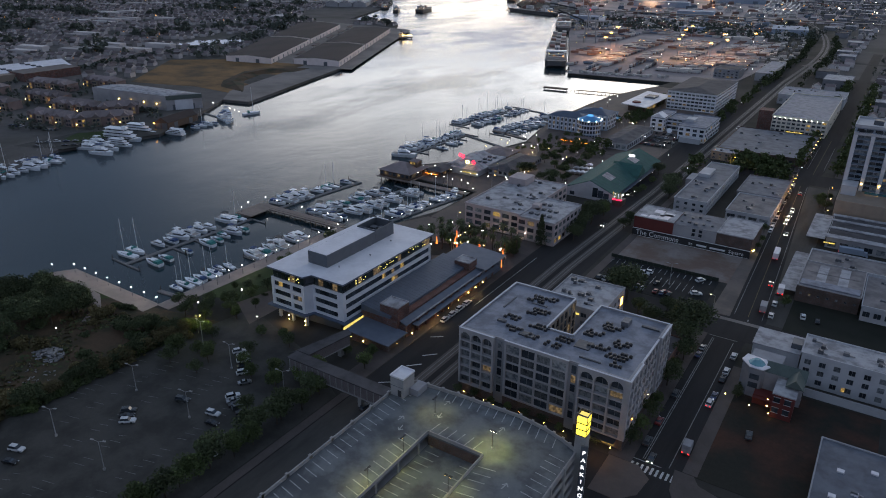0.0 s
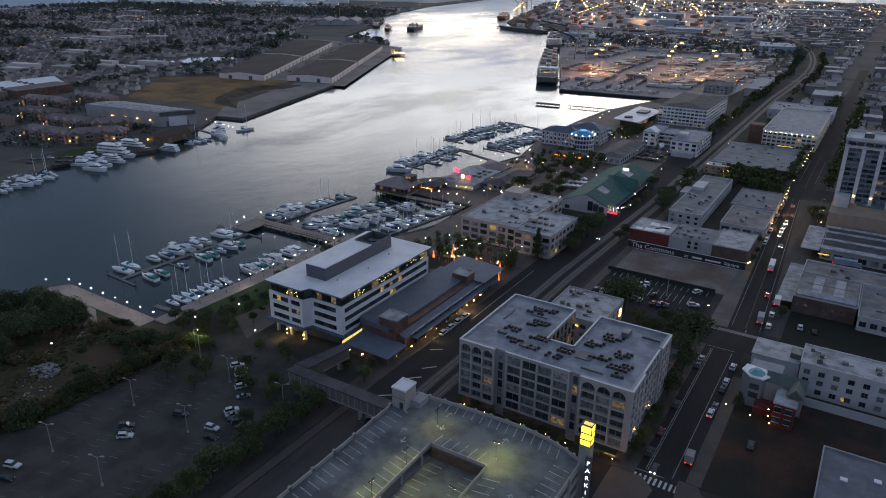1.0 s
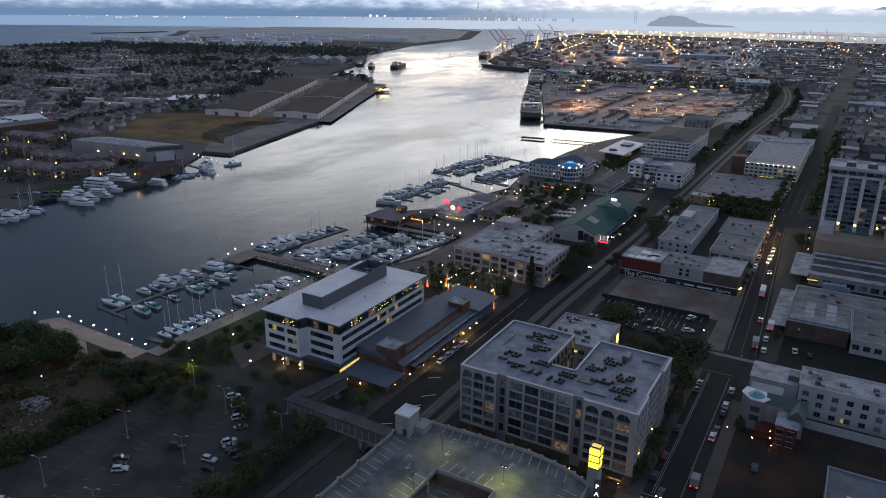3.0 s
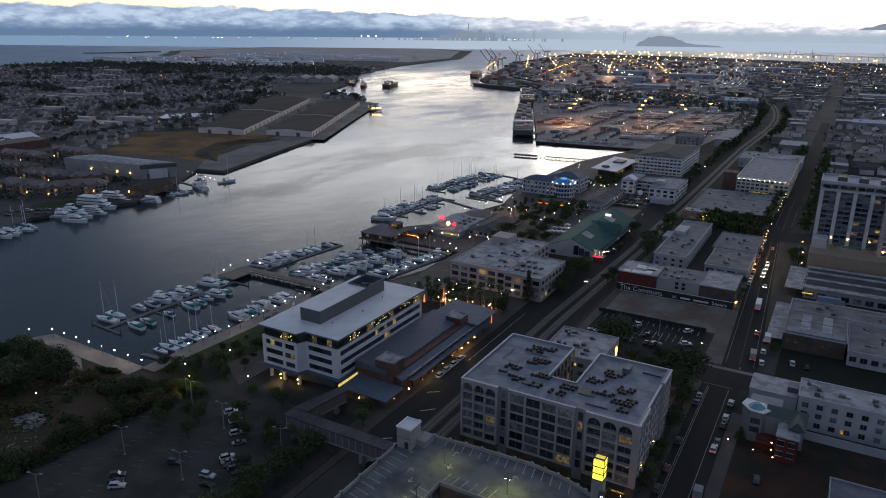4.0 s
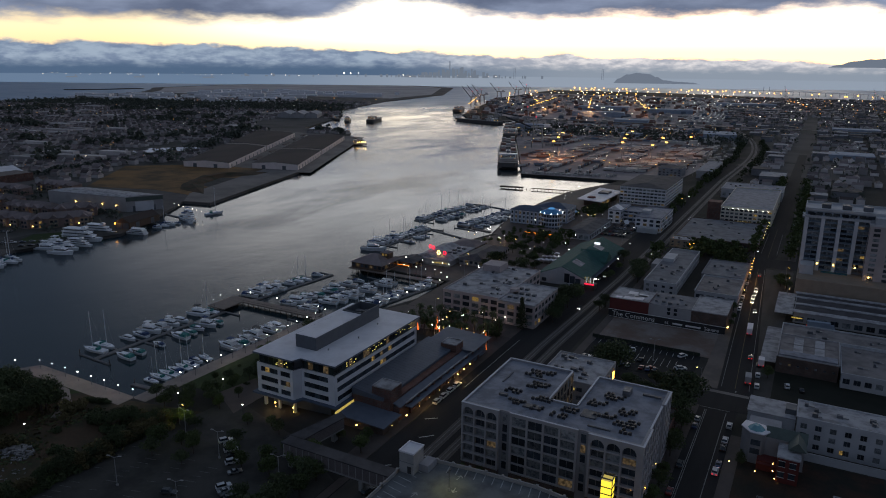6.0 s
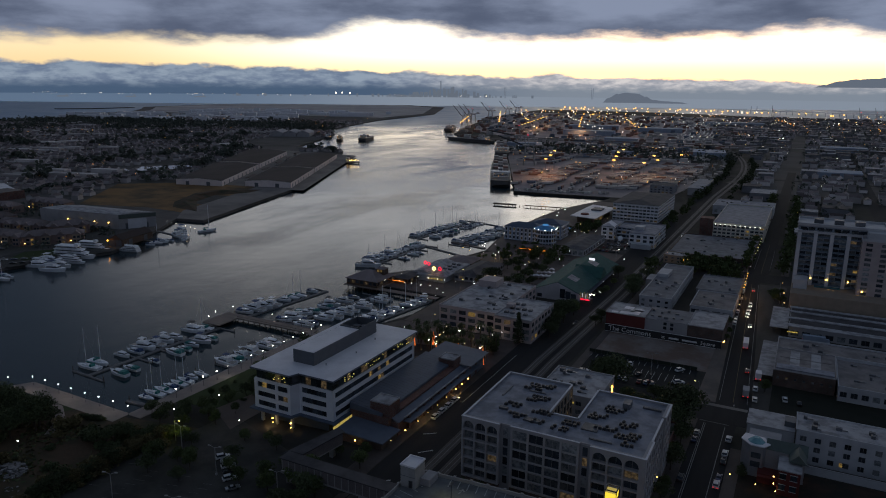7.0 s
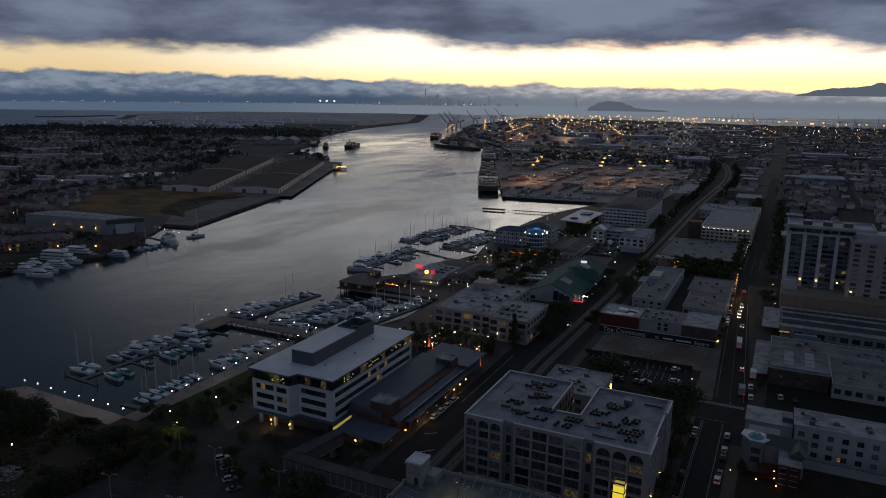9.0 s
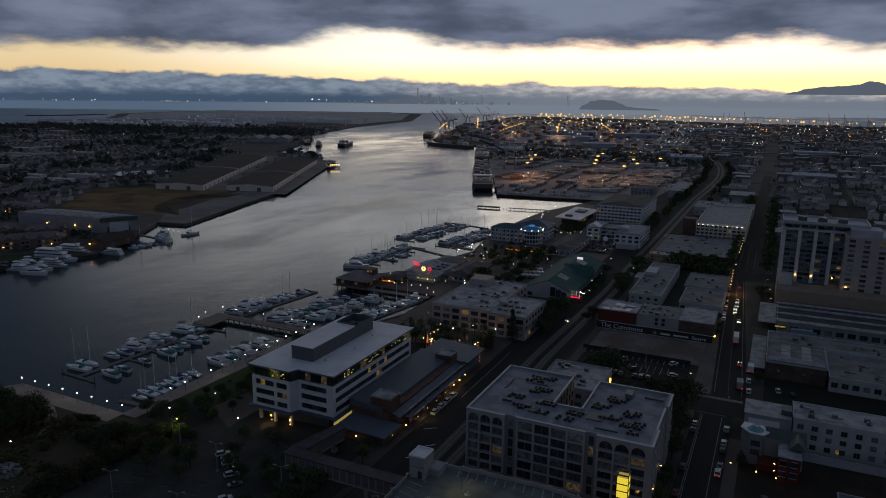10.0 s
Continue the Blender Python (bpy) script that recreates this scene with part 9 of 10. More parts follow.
for a, b in zip(range(4), range(1, 5)):
    p, q = ridge_top[a], ridge_top[b]
    h0, h1 = (0.5, 3.0, 4.2, 3.6, 0.8)[a], (0.5, 3.0, 4.2, 3.6, 0.8)[b]
    md.poly((*lo[a], 0), (*p, h0), (*q, h1), (*lo[b], 0)).poly((*lo[9 - b], 0), (*q, h1), (*p, h0), (*lo[9 - a], 0))
solid("earth_mound", md, DIRT, "low brown earth bank along the dry field", "earth mound", "structure")
fr = random.Random(77)
KEEP = [[(-745, 640), (-560, 680), (-760, 1110), (-1010, 1120)], [(-720, 400), (-570, 425), (-575, 490), (-715, 470)], [(-905, 385), (-770, 380), (-770, 500), (-900, 520)],
        [(-615, 495), (-705, 475), (-805, 612), (-735, 672), (-585, 695), (-540, 500)], [(-965, 700), (-840, 700), (-820, 860), (-965, 840)], [(-1690, 2880), (-1550, 2400), (-2050, 2480), (-3000, 3200), (-3000, 4400), (-2000, 4400)],
        [(-800, 330), (-690, 270), (-560, 230), (-440, 200), (-480, 440), (-560, 500), (-740, 500), (-800, 420)], [(-560, 470), (-500, 470), (-570, 700), (-760, 1080), (-780, 1060), (-600, 690)], [(-1010, 1100), (-900, 1100), (-960, 1420), (-1250, 1500), (-1180, 1250)]]


def free_west(x, y):
    return inside(x, y, WEST) and not any(inside(x, y, k) for k in KEEP)


def house_at(f, g, x, y, turn, w, d, h):
    """Walls into f, a pitched roof into g."""
    c, s = math.cos(radians(turn)), math.sin(radians(turn))
    at = lambda a, b, z: (x + a * c - b * s, y + a * s + b * c, z)
    q = [(-w / 2, -d / 2), (w / 2, -d / 2), (w / 2, d / 2), (-w / 2, d / 2)]
    for i in range(4):
        a, b = q[i], q[(i + 1) % 4]
        f.poly(at(*a, 0), at(*b, 0), at(*b, h), at(*a, h))
    z1 = h + min(w, d) * 0.32
    e, r = (-w / 2, 0), (w / 2, 0)
    g.poly(at(*q[0], h - 0.1), at(*q[1], h - 0.1), at(*r, z1), at(*e, z1)).poly(at(*q[2], h - 0.1), at(*q[3], h - 0.1), at(*e, z1), at(*r, z1))
    f.poly(at(*q[1], h), at(*q[2], h), at(*r, z1 - 0.05)).poly(at(*q[3], h), at(*q[0], h), at(*e, z1 - 0.05))


def far_tree(f, rnd, x, y, h, r, cards=13, leaf=0.42):
    for _ in range(cards):
        a, b, c = rnd.gauss(0, 0.5), rnd.gauss(0, 0.5), rnd.uniform(0.25, 1.0)
        k = (1.15 - abs(c - 0.55) * 1.2)
        p = Vector((x + a * r * k, y + b * r * k, h * c))
        u = Vector((rnd.uniform(-1, 1), rnd.uniform(-1, 1), rnd.uniform(-0.5, 0.5))).normalized() * r * leaf
        v = u.cross(Vector((rnd.uniform(-1, 1), rnd.uniform(-1, 1), 0.3))).normalized() * r * leaf * 0.86
        f.poly(p - u, p - v, p + u, p + v)
    f.poly((x - 0.3, y, 0), (x + 0.3, y, 0), (x + 0.2, y, h * 0.5), (x - 0.2, y, h * 0.5))


def street_trees():
    f, rnd = Form(), random.Random(33)
    for x, y, h, r in FARPLANTS:
        far_tree(f, rnd, x, y, h, r, 120, 0.24)
    solid("far_trees", f, LEAF, "green trees of the farther streets and park", "trees", "stuff")


street_trees()


def neighbourhoods():
    walls, roofs, flats, near = Form(), Form(), Form(), []
    trees = Form()
    turn = 14.0
    c, s = math.cos(radians(turn)), math.sin(radians(turn))
    for j in range(-60, 150):
        v = (j // 2) * 47.0 + (j % 2) * 17.0
        for i in range(-90, 60):
            u = i * 14.5 + (i // 11) * 13.0 + (j // 2 % 3) * 5
            x, y = -760 + u * c - v * s + fr.uniform(-1, 1), 330 + u * s + v * c + fr.uniform(-1, 1)
            if not (-2450 < x < -545 and 60 < y < 2150) or not free_west(x, y) or y > 1620 and x < -2150:
                continue
            kind = math.sin(x * 0.0091 + 1.3) * math.sin(y * 0.0117 + 0.4) + 0.55 * math.sin(x * 0.023 - y * 0.019)
            if kind > 0.78:
                if fr.random() < 0.35:
                    far_tree(trees, fr, x + fr.uniform(-6, 6), y + fr.uniform(-6, 6), fr.uniform(9, 15), fr.uniform(5, 8), 22)
                continue
            if kind < -0.80:
                if i % 4 == 0 and fr.random() < 0.85:
                    flats.turned(x, y, 0, 44, 13, fr.uniform(5, 9), turn)
                continue
            if fr.random() < 0.10:
                continue
            row_ = (x, y, turn + (90 if fr.random() < 0.3 else 0) + fr.uniform(-2, 2), fr.uniform(8.5, 11.5), fr.uniform(7.5, 9.5), fr.uniform(3.4, 5.6))
            if x > -900 and y < 760 and len(near) < 60:
                near.append(row_)
            else:
                house_at(walls, roofs, *row_)
            if fr.random() < 0.30:
                far_tree(trees, fr, x + fr.uniform(-7, 7), y + 11, fr.uniform(5, 10), fr.uniform(2.6, 4.6), 14)
    for x, y, a, w, d, h in near:
        f, g = Form(), Form()
        house_at(f, g, 0, 0, 0, w, d, h)
        t = body("house", f, HOUSEWALL, "small pitched-roof house on the island", "house", "island houses")
        t.matrix_world = pose(x, y, 0, 0, 0, a)
        part("roof", g, TILEROOF, t)
    solid("far_buildings", flats, HOUSEWALL, "long pale flat-roofed apartment slabs of the island", "buildings", "stuff")
    t = thing("far_houses", "crowded low houses of the island across the channel", "houses", kind="stuff")
    part("walls", walls, HOUSEWALL, t)
    part("roofs", roofs, TILEROOF, t)
    for _ in range(120):
        cx, cy = fr.uniform(-2400, -740), fr.uniform(200, 1700)
        for k in range(fr.randrange(3, 13)):
            x, y = cx + fr.gauss(0, 22), cy + fr.gauss(0, 11)
            if free_west(x, y):
                far_tree(trees, fr, x, y, fr.uniform(9, 17), fr.uniform(5, 8), 26)
    for k in range(46):
        x, y = between((-816, 500), (-856, 720), k / 45)
        far_tree(trees, fr, x + fr.uniform(-4, 4), y, fr.uniform(5, 8), fr.uniform(3, 4.5), 20)
    for _ in range(260):
        x, y = fr.uniform(-800, -500), fr.uniform(270, 480)
        if inside(x, y, [(-800, 345), (-620, 285), (-540, 300), (-500, 372), (-545, 400), (-640, 396), (-640, 440), (-700, 478), (-790, 420)]):
            far_tree(trees, fr, x, y, fr.uniform(3, 6), fr.uniform(2, 3.2), 18)
    for _ in range(1500):
        t0 = fr.random()
        x, y = -2300 + 1250 * t0 + fr.uniform(-160, 160), 1450 + 330 * t0 + fr.uniform(-90, 220)
        if inside(x, y, WEST):
            far_tree(trees, fr, x, y, fr.uniform(9, 18), fr.uniform(4, 7))
    for _ in range(160):
        x, y = between((-760, 640), (-1010, 1105), fr.random())
        far_tree(trees, fr, x - fr.uniform(6, 40), y + fr.uniform(-8, 8), fr.uniform(6, 12), fr.uniform(3, 5))
    for _ in range(40):
        x, y = between((-636, 392), (-540, 404), fr.random())
        far_tree(trees, fr, x, y - fr.uniform(2, 8), fr.uniform(2.5, 4.5), fr.uniform(1.8, 2.6))
    solid("far_trees", trees, HAZELEAF, "dark trees scattered among the island houses", "trees", "stuff")
    # flat blocks by the old airfield
    blocks = Form()
    for _ in range(150):
        x, y = fr.uniform(-2700, -1750), fr.uniform(1750, 2900)
        if inside(x, y, WEST) and y > 1350 - 0.30 * (x + 1700):
            w = fr.uniform(20, 80)
            blocks.turned(x, y, 0, w, fr.uniform(14, 30), fr.uniform(6, 15), 30)
    solid("far_buildings", blocks, OFFICEWHITE, "pale low blocks of the old base", "buildings", "stuff")


neighbourhoods()
hm = thing("hangar", "far pale gabled terminal sheds by the basin", "warehouse", -1230, 1400, 0, 30)
for i in range(3):
    part("hall", Form().box(i * 34, 0, 0, i * 34 + 32, 90, 10), STUCCO, hm)
    part("roof", Form().gable(i * 34, 0, i * 34 + 32, 90, 10, 16, "y", 0.4), PALEROOF, hm)
part("mast", Form().rod((60, -20, 0), (60, -20, 56), 0.6, 6, 0.25), STEEL, hm)


# ---- the port ----
def high_mast(h=30.0, label="tall port light mast with a ring of amber floodlights"):
    t = body("light_mast", Form().rod((0, 0, 0), (0, 0, h), 0.45, 6, 0.22).post(0, 0, h - 0.3, h, 1.3, 1.3, 8), STEEL, label, "light mast", "port light masts")
    heads = Form()
    for i in range(6):
        a = math.pi * i / 3
        heads.turned(1.5 * math.cos(a), 1.5 * math.sin(a), h - 1.6, 1.1, 0.9, 1.0, 60 * i)
    part("floodlights", heads, L_FARWARM, t, "amber floodlights")
    return t


mast0, mast_used = high_mast(), []


def mast_at(x, y, power=0.0):
    if not mast_used:
        mast0.matrix_world = pose(x, y, 0)
    else:
        copy_thing(mast0, pose(x, y, 0))
    mast_used.append((x, y))
    if power:
        lamp = new("mast_light", bpy.data.lights.new("mast_light", "SPOT"))
        lamp.data.energy, lamp.data.color, lamp.data.shadow_soft_size = power, (1.0, 0.50, 0.22), 1.2
        lamp.data.spot_size, lamp.data.spot_blend = radians(160), 1.0
        lamp.matrix_world = pose(x, y, 28.5)


for x, y, p in ((-338, 960, 1.1e5), (-352, 1020, 9e4), (-372, 1100, 2.2e4), (-250, 1000, 3e4), (-262, 1060, 2.5e4), (-276, 1130, 2.5e4), (-282, 1190, 2.2e4), (-205, 985, 3e4), (-196, 1035, 3e4), (-214, 1100, 2.2e4), (-180, 1140, 3e4)):
    mast_at(x, y, p)
for r0, r1, n in (((-900, 1830), (-1240, 2640), 12), ((-720, 1850), (-870, 2500), 12), ((-560, 1860), (-760, 2560), 9), ((-430, 1950), (-640, 2700), 8)):
    for i in range(n):
        x, y = between(r0, r1, (i + fr.uniform(-.2, .2)) / n)
        mast_at(x, y, 1.7e5 if i % 3 == 1 else 0)


def containers():
    models = []
    for m, lab in ((BOXPALE, "pale shipping container"), (BOXRED, "rust-red shipping container"), (BOXBLUE, "blue shipping container"), (BOXPALE, "pale container trailer")):
        f = Form().box(-6.1, -1.22, 1.1, 6.1, 1.22, 3.9)
        t = body("shipping_container", f, m, lab + " parked in the port yard", "container", "port containers")
        part("chassis", Form().rod((-4.4, -1.1, 0.5), (-4.4, 1.1, 0.5), 0.5, 8).box(-5.5, -0.9, 0.8, 5.5, 0.9, 1.1), RUBBER, t)
        models.append(t)
    used, count = set(), 0
    bulk = [Form(), Form(), Form()]
    rows = []
    for x0, y0, x1, y1, turn, p in ((-345, 905, -318, 985, 8, 0.95), (-322, 900, -300, 975, 8, 0.95), (-290, 905, -276, 970, 100, 0.9), (-270, 905, -258, 960, 100, 0.8), (-305, 1020, -280, 1100, 8, 0.8), (-262, 1010, -228, 1080, 8, 0.9), (-225, 990, -150, 1075, 12, 0.75), (-300, 1130, -240, 1240, 8, 0.8),
                                    (-225, 1110, -150, 1280, 12, 0.6), (-420, 1150, -380, 1300, 8, 0.5), (-360, 880, -350, 900, 60, 0.9), (-318, 858, -300, 880, 95, 0.7), (-292, 866, -240, 886, 96, 0.6), (-250, 905, -190, 960, 10, 0.5), (-400, 985, -350, 1060, 20, 0.4),
                                    (-360, 1080, -316, 1180, 8, 0.6), (-180, 905, -150, 980, 12, 0.6), (-340, 1200, -300, 1300, 8, 0.7), (-470, 1180, -420, 1290, 20, 0.4), (-345, 990, -318, 1070, 8, 0.7), (-300, 975, -270, 1015, 8, 0.8), (-235, 960, -190, 990, 10, 0.8), (-172, 985, -148, 1100, 12, 0.7), (-330, 866, -322, 896, 100, 0.9), (-260, 1085, -226, 1110, 8, 0.9), (-560, 1300, -420, 1480, 12, 0.55), (-400, 1310, -200, 1500, 8, 0.45), (-520, 1500, -240, 1660, 8, 0.4)):
        nx, ny = max(1, int((x1 - x0) / 13.5)), int((y1 - y0) / 3.5)
        for i in range(nx):
            for j in range(ny):
                if fr.random() < p:
                    rows.append((x0 + (i + 0.5) * 13.5 + fr.uniform(-.4, .4), y0 + j * 3.5, turn + fr.uniform(-1.5, 1.5)))
    rows.sort(key=lambda r: r[1])
    for x, y, a in rows:
        k = fr.choice((0, 0, 0, 1, 2, 3, 1))
        if count < 80:
            count += 1
            if k not in used:
                used.add(k)
                models[k].matrix_world = pose(x, y, 0.05, 0, 0, a)
            else:
                copy_thing(models[k], pose(x, y, 0.05, 0, 0, a))
        else:
            bulk[min(k, 2)].turned(x, y, 1.0, 12.2, 2.44, 2.8, a)
    for _ in range(1150):
        x, y = fr.uniform(-1250, -130), fr.uniform(1250, 3400)
        if inside(x, y, EAST) and x < -170 - max(0, y - 1700) * 0.05:
            k, n = fr.choice((0, 0, 0, 1, 1, 2)), fr.randrange(2, 9)
            for q in range(n):
                bulk[k].turned(x + fr.uniform(-1, 1), y + q * 3.0, 0.1, 12.2, 2.5, 2.6 * fr.choice((1, 1, 2, 2, 3)), 8)
    for f, m, lab in zip(bulk, (BOXPALE, BOXRED, BOXBLUE), ("stacks of pale containers in the far terminal", "stacks of rust-red containers in the far terminal", "stacks of blue containers in the far terminal")):
        solid("far_containers", f, m, lab, "containers", "stuff")


containers()
cl = Form()
for k in range(70):
    x, y = between((-330, 822), (-226, 852), fr.random())
    cl.turned(x + fr.uniform(0, 6), y + fr.uniform(3, 13), 0.05, fr.uniform(2, 5), fr.uniform(1.6, 3), fr.uniform(1, 3), fr.uniform(0, 90))
solid("quay_clutter", cl, BOXPALE, "pale vehicles and crates lined along the quay edge", "crates", "stuff")


def cargo_ship(x, y, turn, L, B, label, hull, name="cargo_ship"):
    t = thing(name, label, "ship", x, y, WATER_Z, turn, group="moored ships")
    H = B * 0.30
    f = hull_form(L, B, H, 2.0, 0.12, 0.92)
    n = len(f.v)
    # a rounded counter stern
    f.v += [(-L / 2 - B * 0.22, b * B * 0.30, z) for b, z in ((1, H * 1.02), (0.9, H * 0.35), (-0.9, H * 0.35), (-1, H * 1.02))]
    f.f += [(n, n + 1, n + 2, n + 3), (0, 1, n + 1, n), (1, 3, n + 2, n + 1), (3, 4, n + 3, n + 2), (4, 0, n, n + 3)]
    part("hull", f, hull, t)
    part("rail", Form().box(-L * 0.49, -B * 0.455, H, L * 0.1, -B * 0.44, H + 1.1).box(-L * 0.49, B * 0.44, H, L * 0.1, B * 0.455, H + 1.1), STEEL, t)
    part("deck", Form().box(-L * 0.47, -B * 0.43, H, L * 0.30, B * 0.43, H + 0.4), SHIPDECK, t)
    house = part("deckhouse", Form().box(-L * 0.40, -B * 0.36, H + 0.4, -L * 0.35, B * 0.36, H + 5.6).box(-L * 0.395, -B * 0.44, H + 5.6, -L * 0.365, B * 0.44, H + 7.6), GELCOAT, t, "white superstructure")
    for k in range(3):
        part("window_strip", Form().box(-L * 0.4 - 0.15, -B * 0.32, H + 1.4 + k * 1.9, -L * 0.4 - 0.02, B * 0.32, H + 2.3 + k * 1.9), TINT, house)
    part("funnel", Form().box(-L * 0.35, -2.0, H + 0.4, -L * 0.33, 2.0, H + 9.5), DARKWALL, t)
    part("mast", Form().rod((-L * 0.38, 0, H + 7.6), (-L * 0.38, 0, H + 15), 0.4, 5), STEEL, t)
    # container stacks on deck, three abreast
    for k in range(12 if L > 240 else 3):
        xx = -L * 0.31 + k * L * 0.055
        top = H + 2.6 + (k * 5 % 4) * 1.3
        for m in range(3):
            part("hatch_cover", Form().box(xx, -B * 0.36 + m * B * 0.245, H + 0.4, xx + L * 0.046, -B * 0.36 + m * B * 0.245 + B * 0.23, top + (m * 7 + k) % 3 * 1.2), (BOXPALE, SHIPDECK, BOXRED, BOXPALE)[(k + m * 2) % 4], t)
    for k in range(4):
        part("deck_light", Form().ball(-L * 0.405, -B * 0.3 + k * B * 0.2, H + (4.2 if k % 2 else 1.6), 0.35, 6, 4), L_FARWARM, t, "small warm deck light")
    return t


cargo_ship(-433, 1020, 113, 330, 30, "large dark cargo ship moored along the port quay", SHIPBLACK)
cargo_ship(-578, 1370, 113, 250, 30, "second dark cargo ship moored further along the quay", SHIPBLACK)
cargo_ship(-1010, 1990, 112, 190, 30, "dark container ship at the far quay", SHIPBLACK)
cargo_ship(-760, 1590, 160, 160, 22, "low dark ship moored across the basin mouth", SHIPBLACK)
cargo_ship(-985, 1480, 105, 90, 22, "dark grey reserve ship moored at the island pier", SHIPBLACK)
cargo_ship(-1040, 1440, 120, 70, 14, "small dark workship moored at the island pier", SHIPBLACK)
cargo_ship(-1120, 1475, 150, 90, 14, "low grey ship moored by the island basin", SHIPBLACK)
cargo_ship(-712, 1012, 100, 30, 8, "small tugboat with bright lights at the wharf tip", SHIPBLACK, "tugboat")
wh = thing("pier", "short wharf finger at the tip of the island quay", "pier", -716, 985, 0, 40, kind="structure")
part("deck", Form().box(0, 0, -1.0, 34, 10, 0.1), QUAY, wh)
for i in range(6):
    part("stilt", Form().post(2 + i * 6, 1, -6, -1, 0.5, 0.5, 6), BROWNWOOD, wh)
for i in range(5):
    part("work_light", Form().ball(18 + i * 3.4, 2 + (i % 2) * 4, 3.2, 0.8), L_WARM, wh, "bright yellow work light")
jt = thing("pier", "low concrete jetty joining the basin quay", "pier", -830, 1640, 0, 12, kind="structure")
part("deck", Form().box(-20, -6, -1.0, 190, 6, 0.1), QUAY, jt)


def gantry_crane(x, y, turn, s=1.0, up=62):
    t = thing("gantry_crane", "grey ship-to-shore gantry crane with a raised boom", "crane", x, y, 0, turn, group="port cranes")
    legs = [(-9, -12), (9, -12), (-9, 12), (9, 12)]
    for a, b in legs:
        part("leg", Form().rod((a * s, b * s, 0), (a * s, b * s * 0.7, 40 * s), 1.1 * s, 4), STEEL, t)
    part("cross_beam", Form().box(-10 * s, -13 * s, 11 * s, 10 * s, -11 * s, 13.5 * s).box(-10 * s, 11 * s, 11 * s, 10 * s, 13 * s, 13.5 * s), STEEL, t)
    part("girder", Form().box(-2.2 * s, -30 * s, 40 * s, 2.2 * s, 14 * s, 43 * s), STEEL, t)
    e = (0, 14 * s + 56 * s * math.cos(radians(up)), 42 * s + 56 * s * math.sin(radians(up)))
    part("boom", Form().rod((0, 14 * s, 42 * s), e, 1.3 * s, 4), DARKSTEEL, t)
    part("apex", Form().rod((-6 * s, 2 * s, 42 * s), (0, 4 * s, 62 * s), 0.9 * s, 4).rod((6 * s, 2 * s, 42 * s), (0, 4 * s, 62 * s), 0.9 * s, 4), STEEL, t)
    part("stay", Form().rod((0, 4 * s, 62 * s), e, 0.35 * s, 4).rod((0, 4 * s, 62 * s), (0, -28 * s, 43 * s), 0.35 * s, 4), STEEL, t)
    part("house", Form().box(-4 * s, -26 * s, 43 * s, 4 * s, -14 * s, 48 * s), GELCOAT, t)
    part("warning_light", Form().ball(0, 4 * s, 63 * s, 0.9), L_RED, t, "red warning light")


gantry_crane(-425, 1125, 112, 0.8, 20)
gantry_crane(-505, 1290, 112, 0.9, 10)
for x, y in ((-1060, 2190), (-1110, 2330), (-1140, 2430), (-1215, 2760), (-1260, 3060), (-1330, 3360)):
    gantry_crane(x, y, 105, 0.80, 50)
for x, y in ((180, 3640), (240, 3620), (330, 3610), (-180, 3800)):
    gantry_crane(x, y, 30, 0.62, 70)


# ---- the city beyond the warehouses ----
def free_east(x, y):
    if not inside(x, y, EAST) or y < 640:
        return False
    if x < -84 and y < 1060 or -38 < x < -8 and y < 2300 or 58 < x < 80 and y < 2100:
        return False
    if abs(x - (-97 - 190 * (max(0, y - 1080) / 900) ** 2)) < 34 and 1000 < y < 2600:
        return False
    return x > -110 - max(0, y - 1080) * 0.13


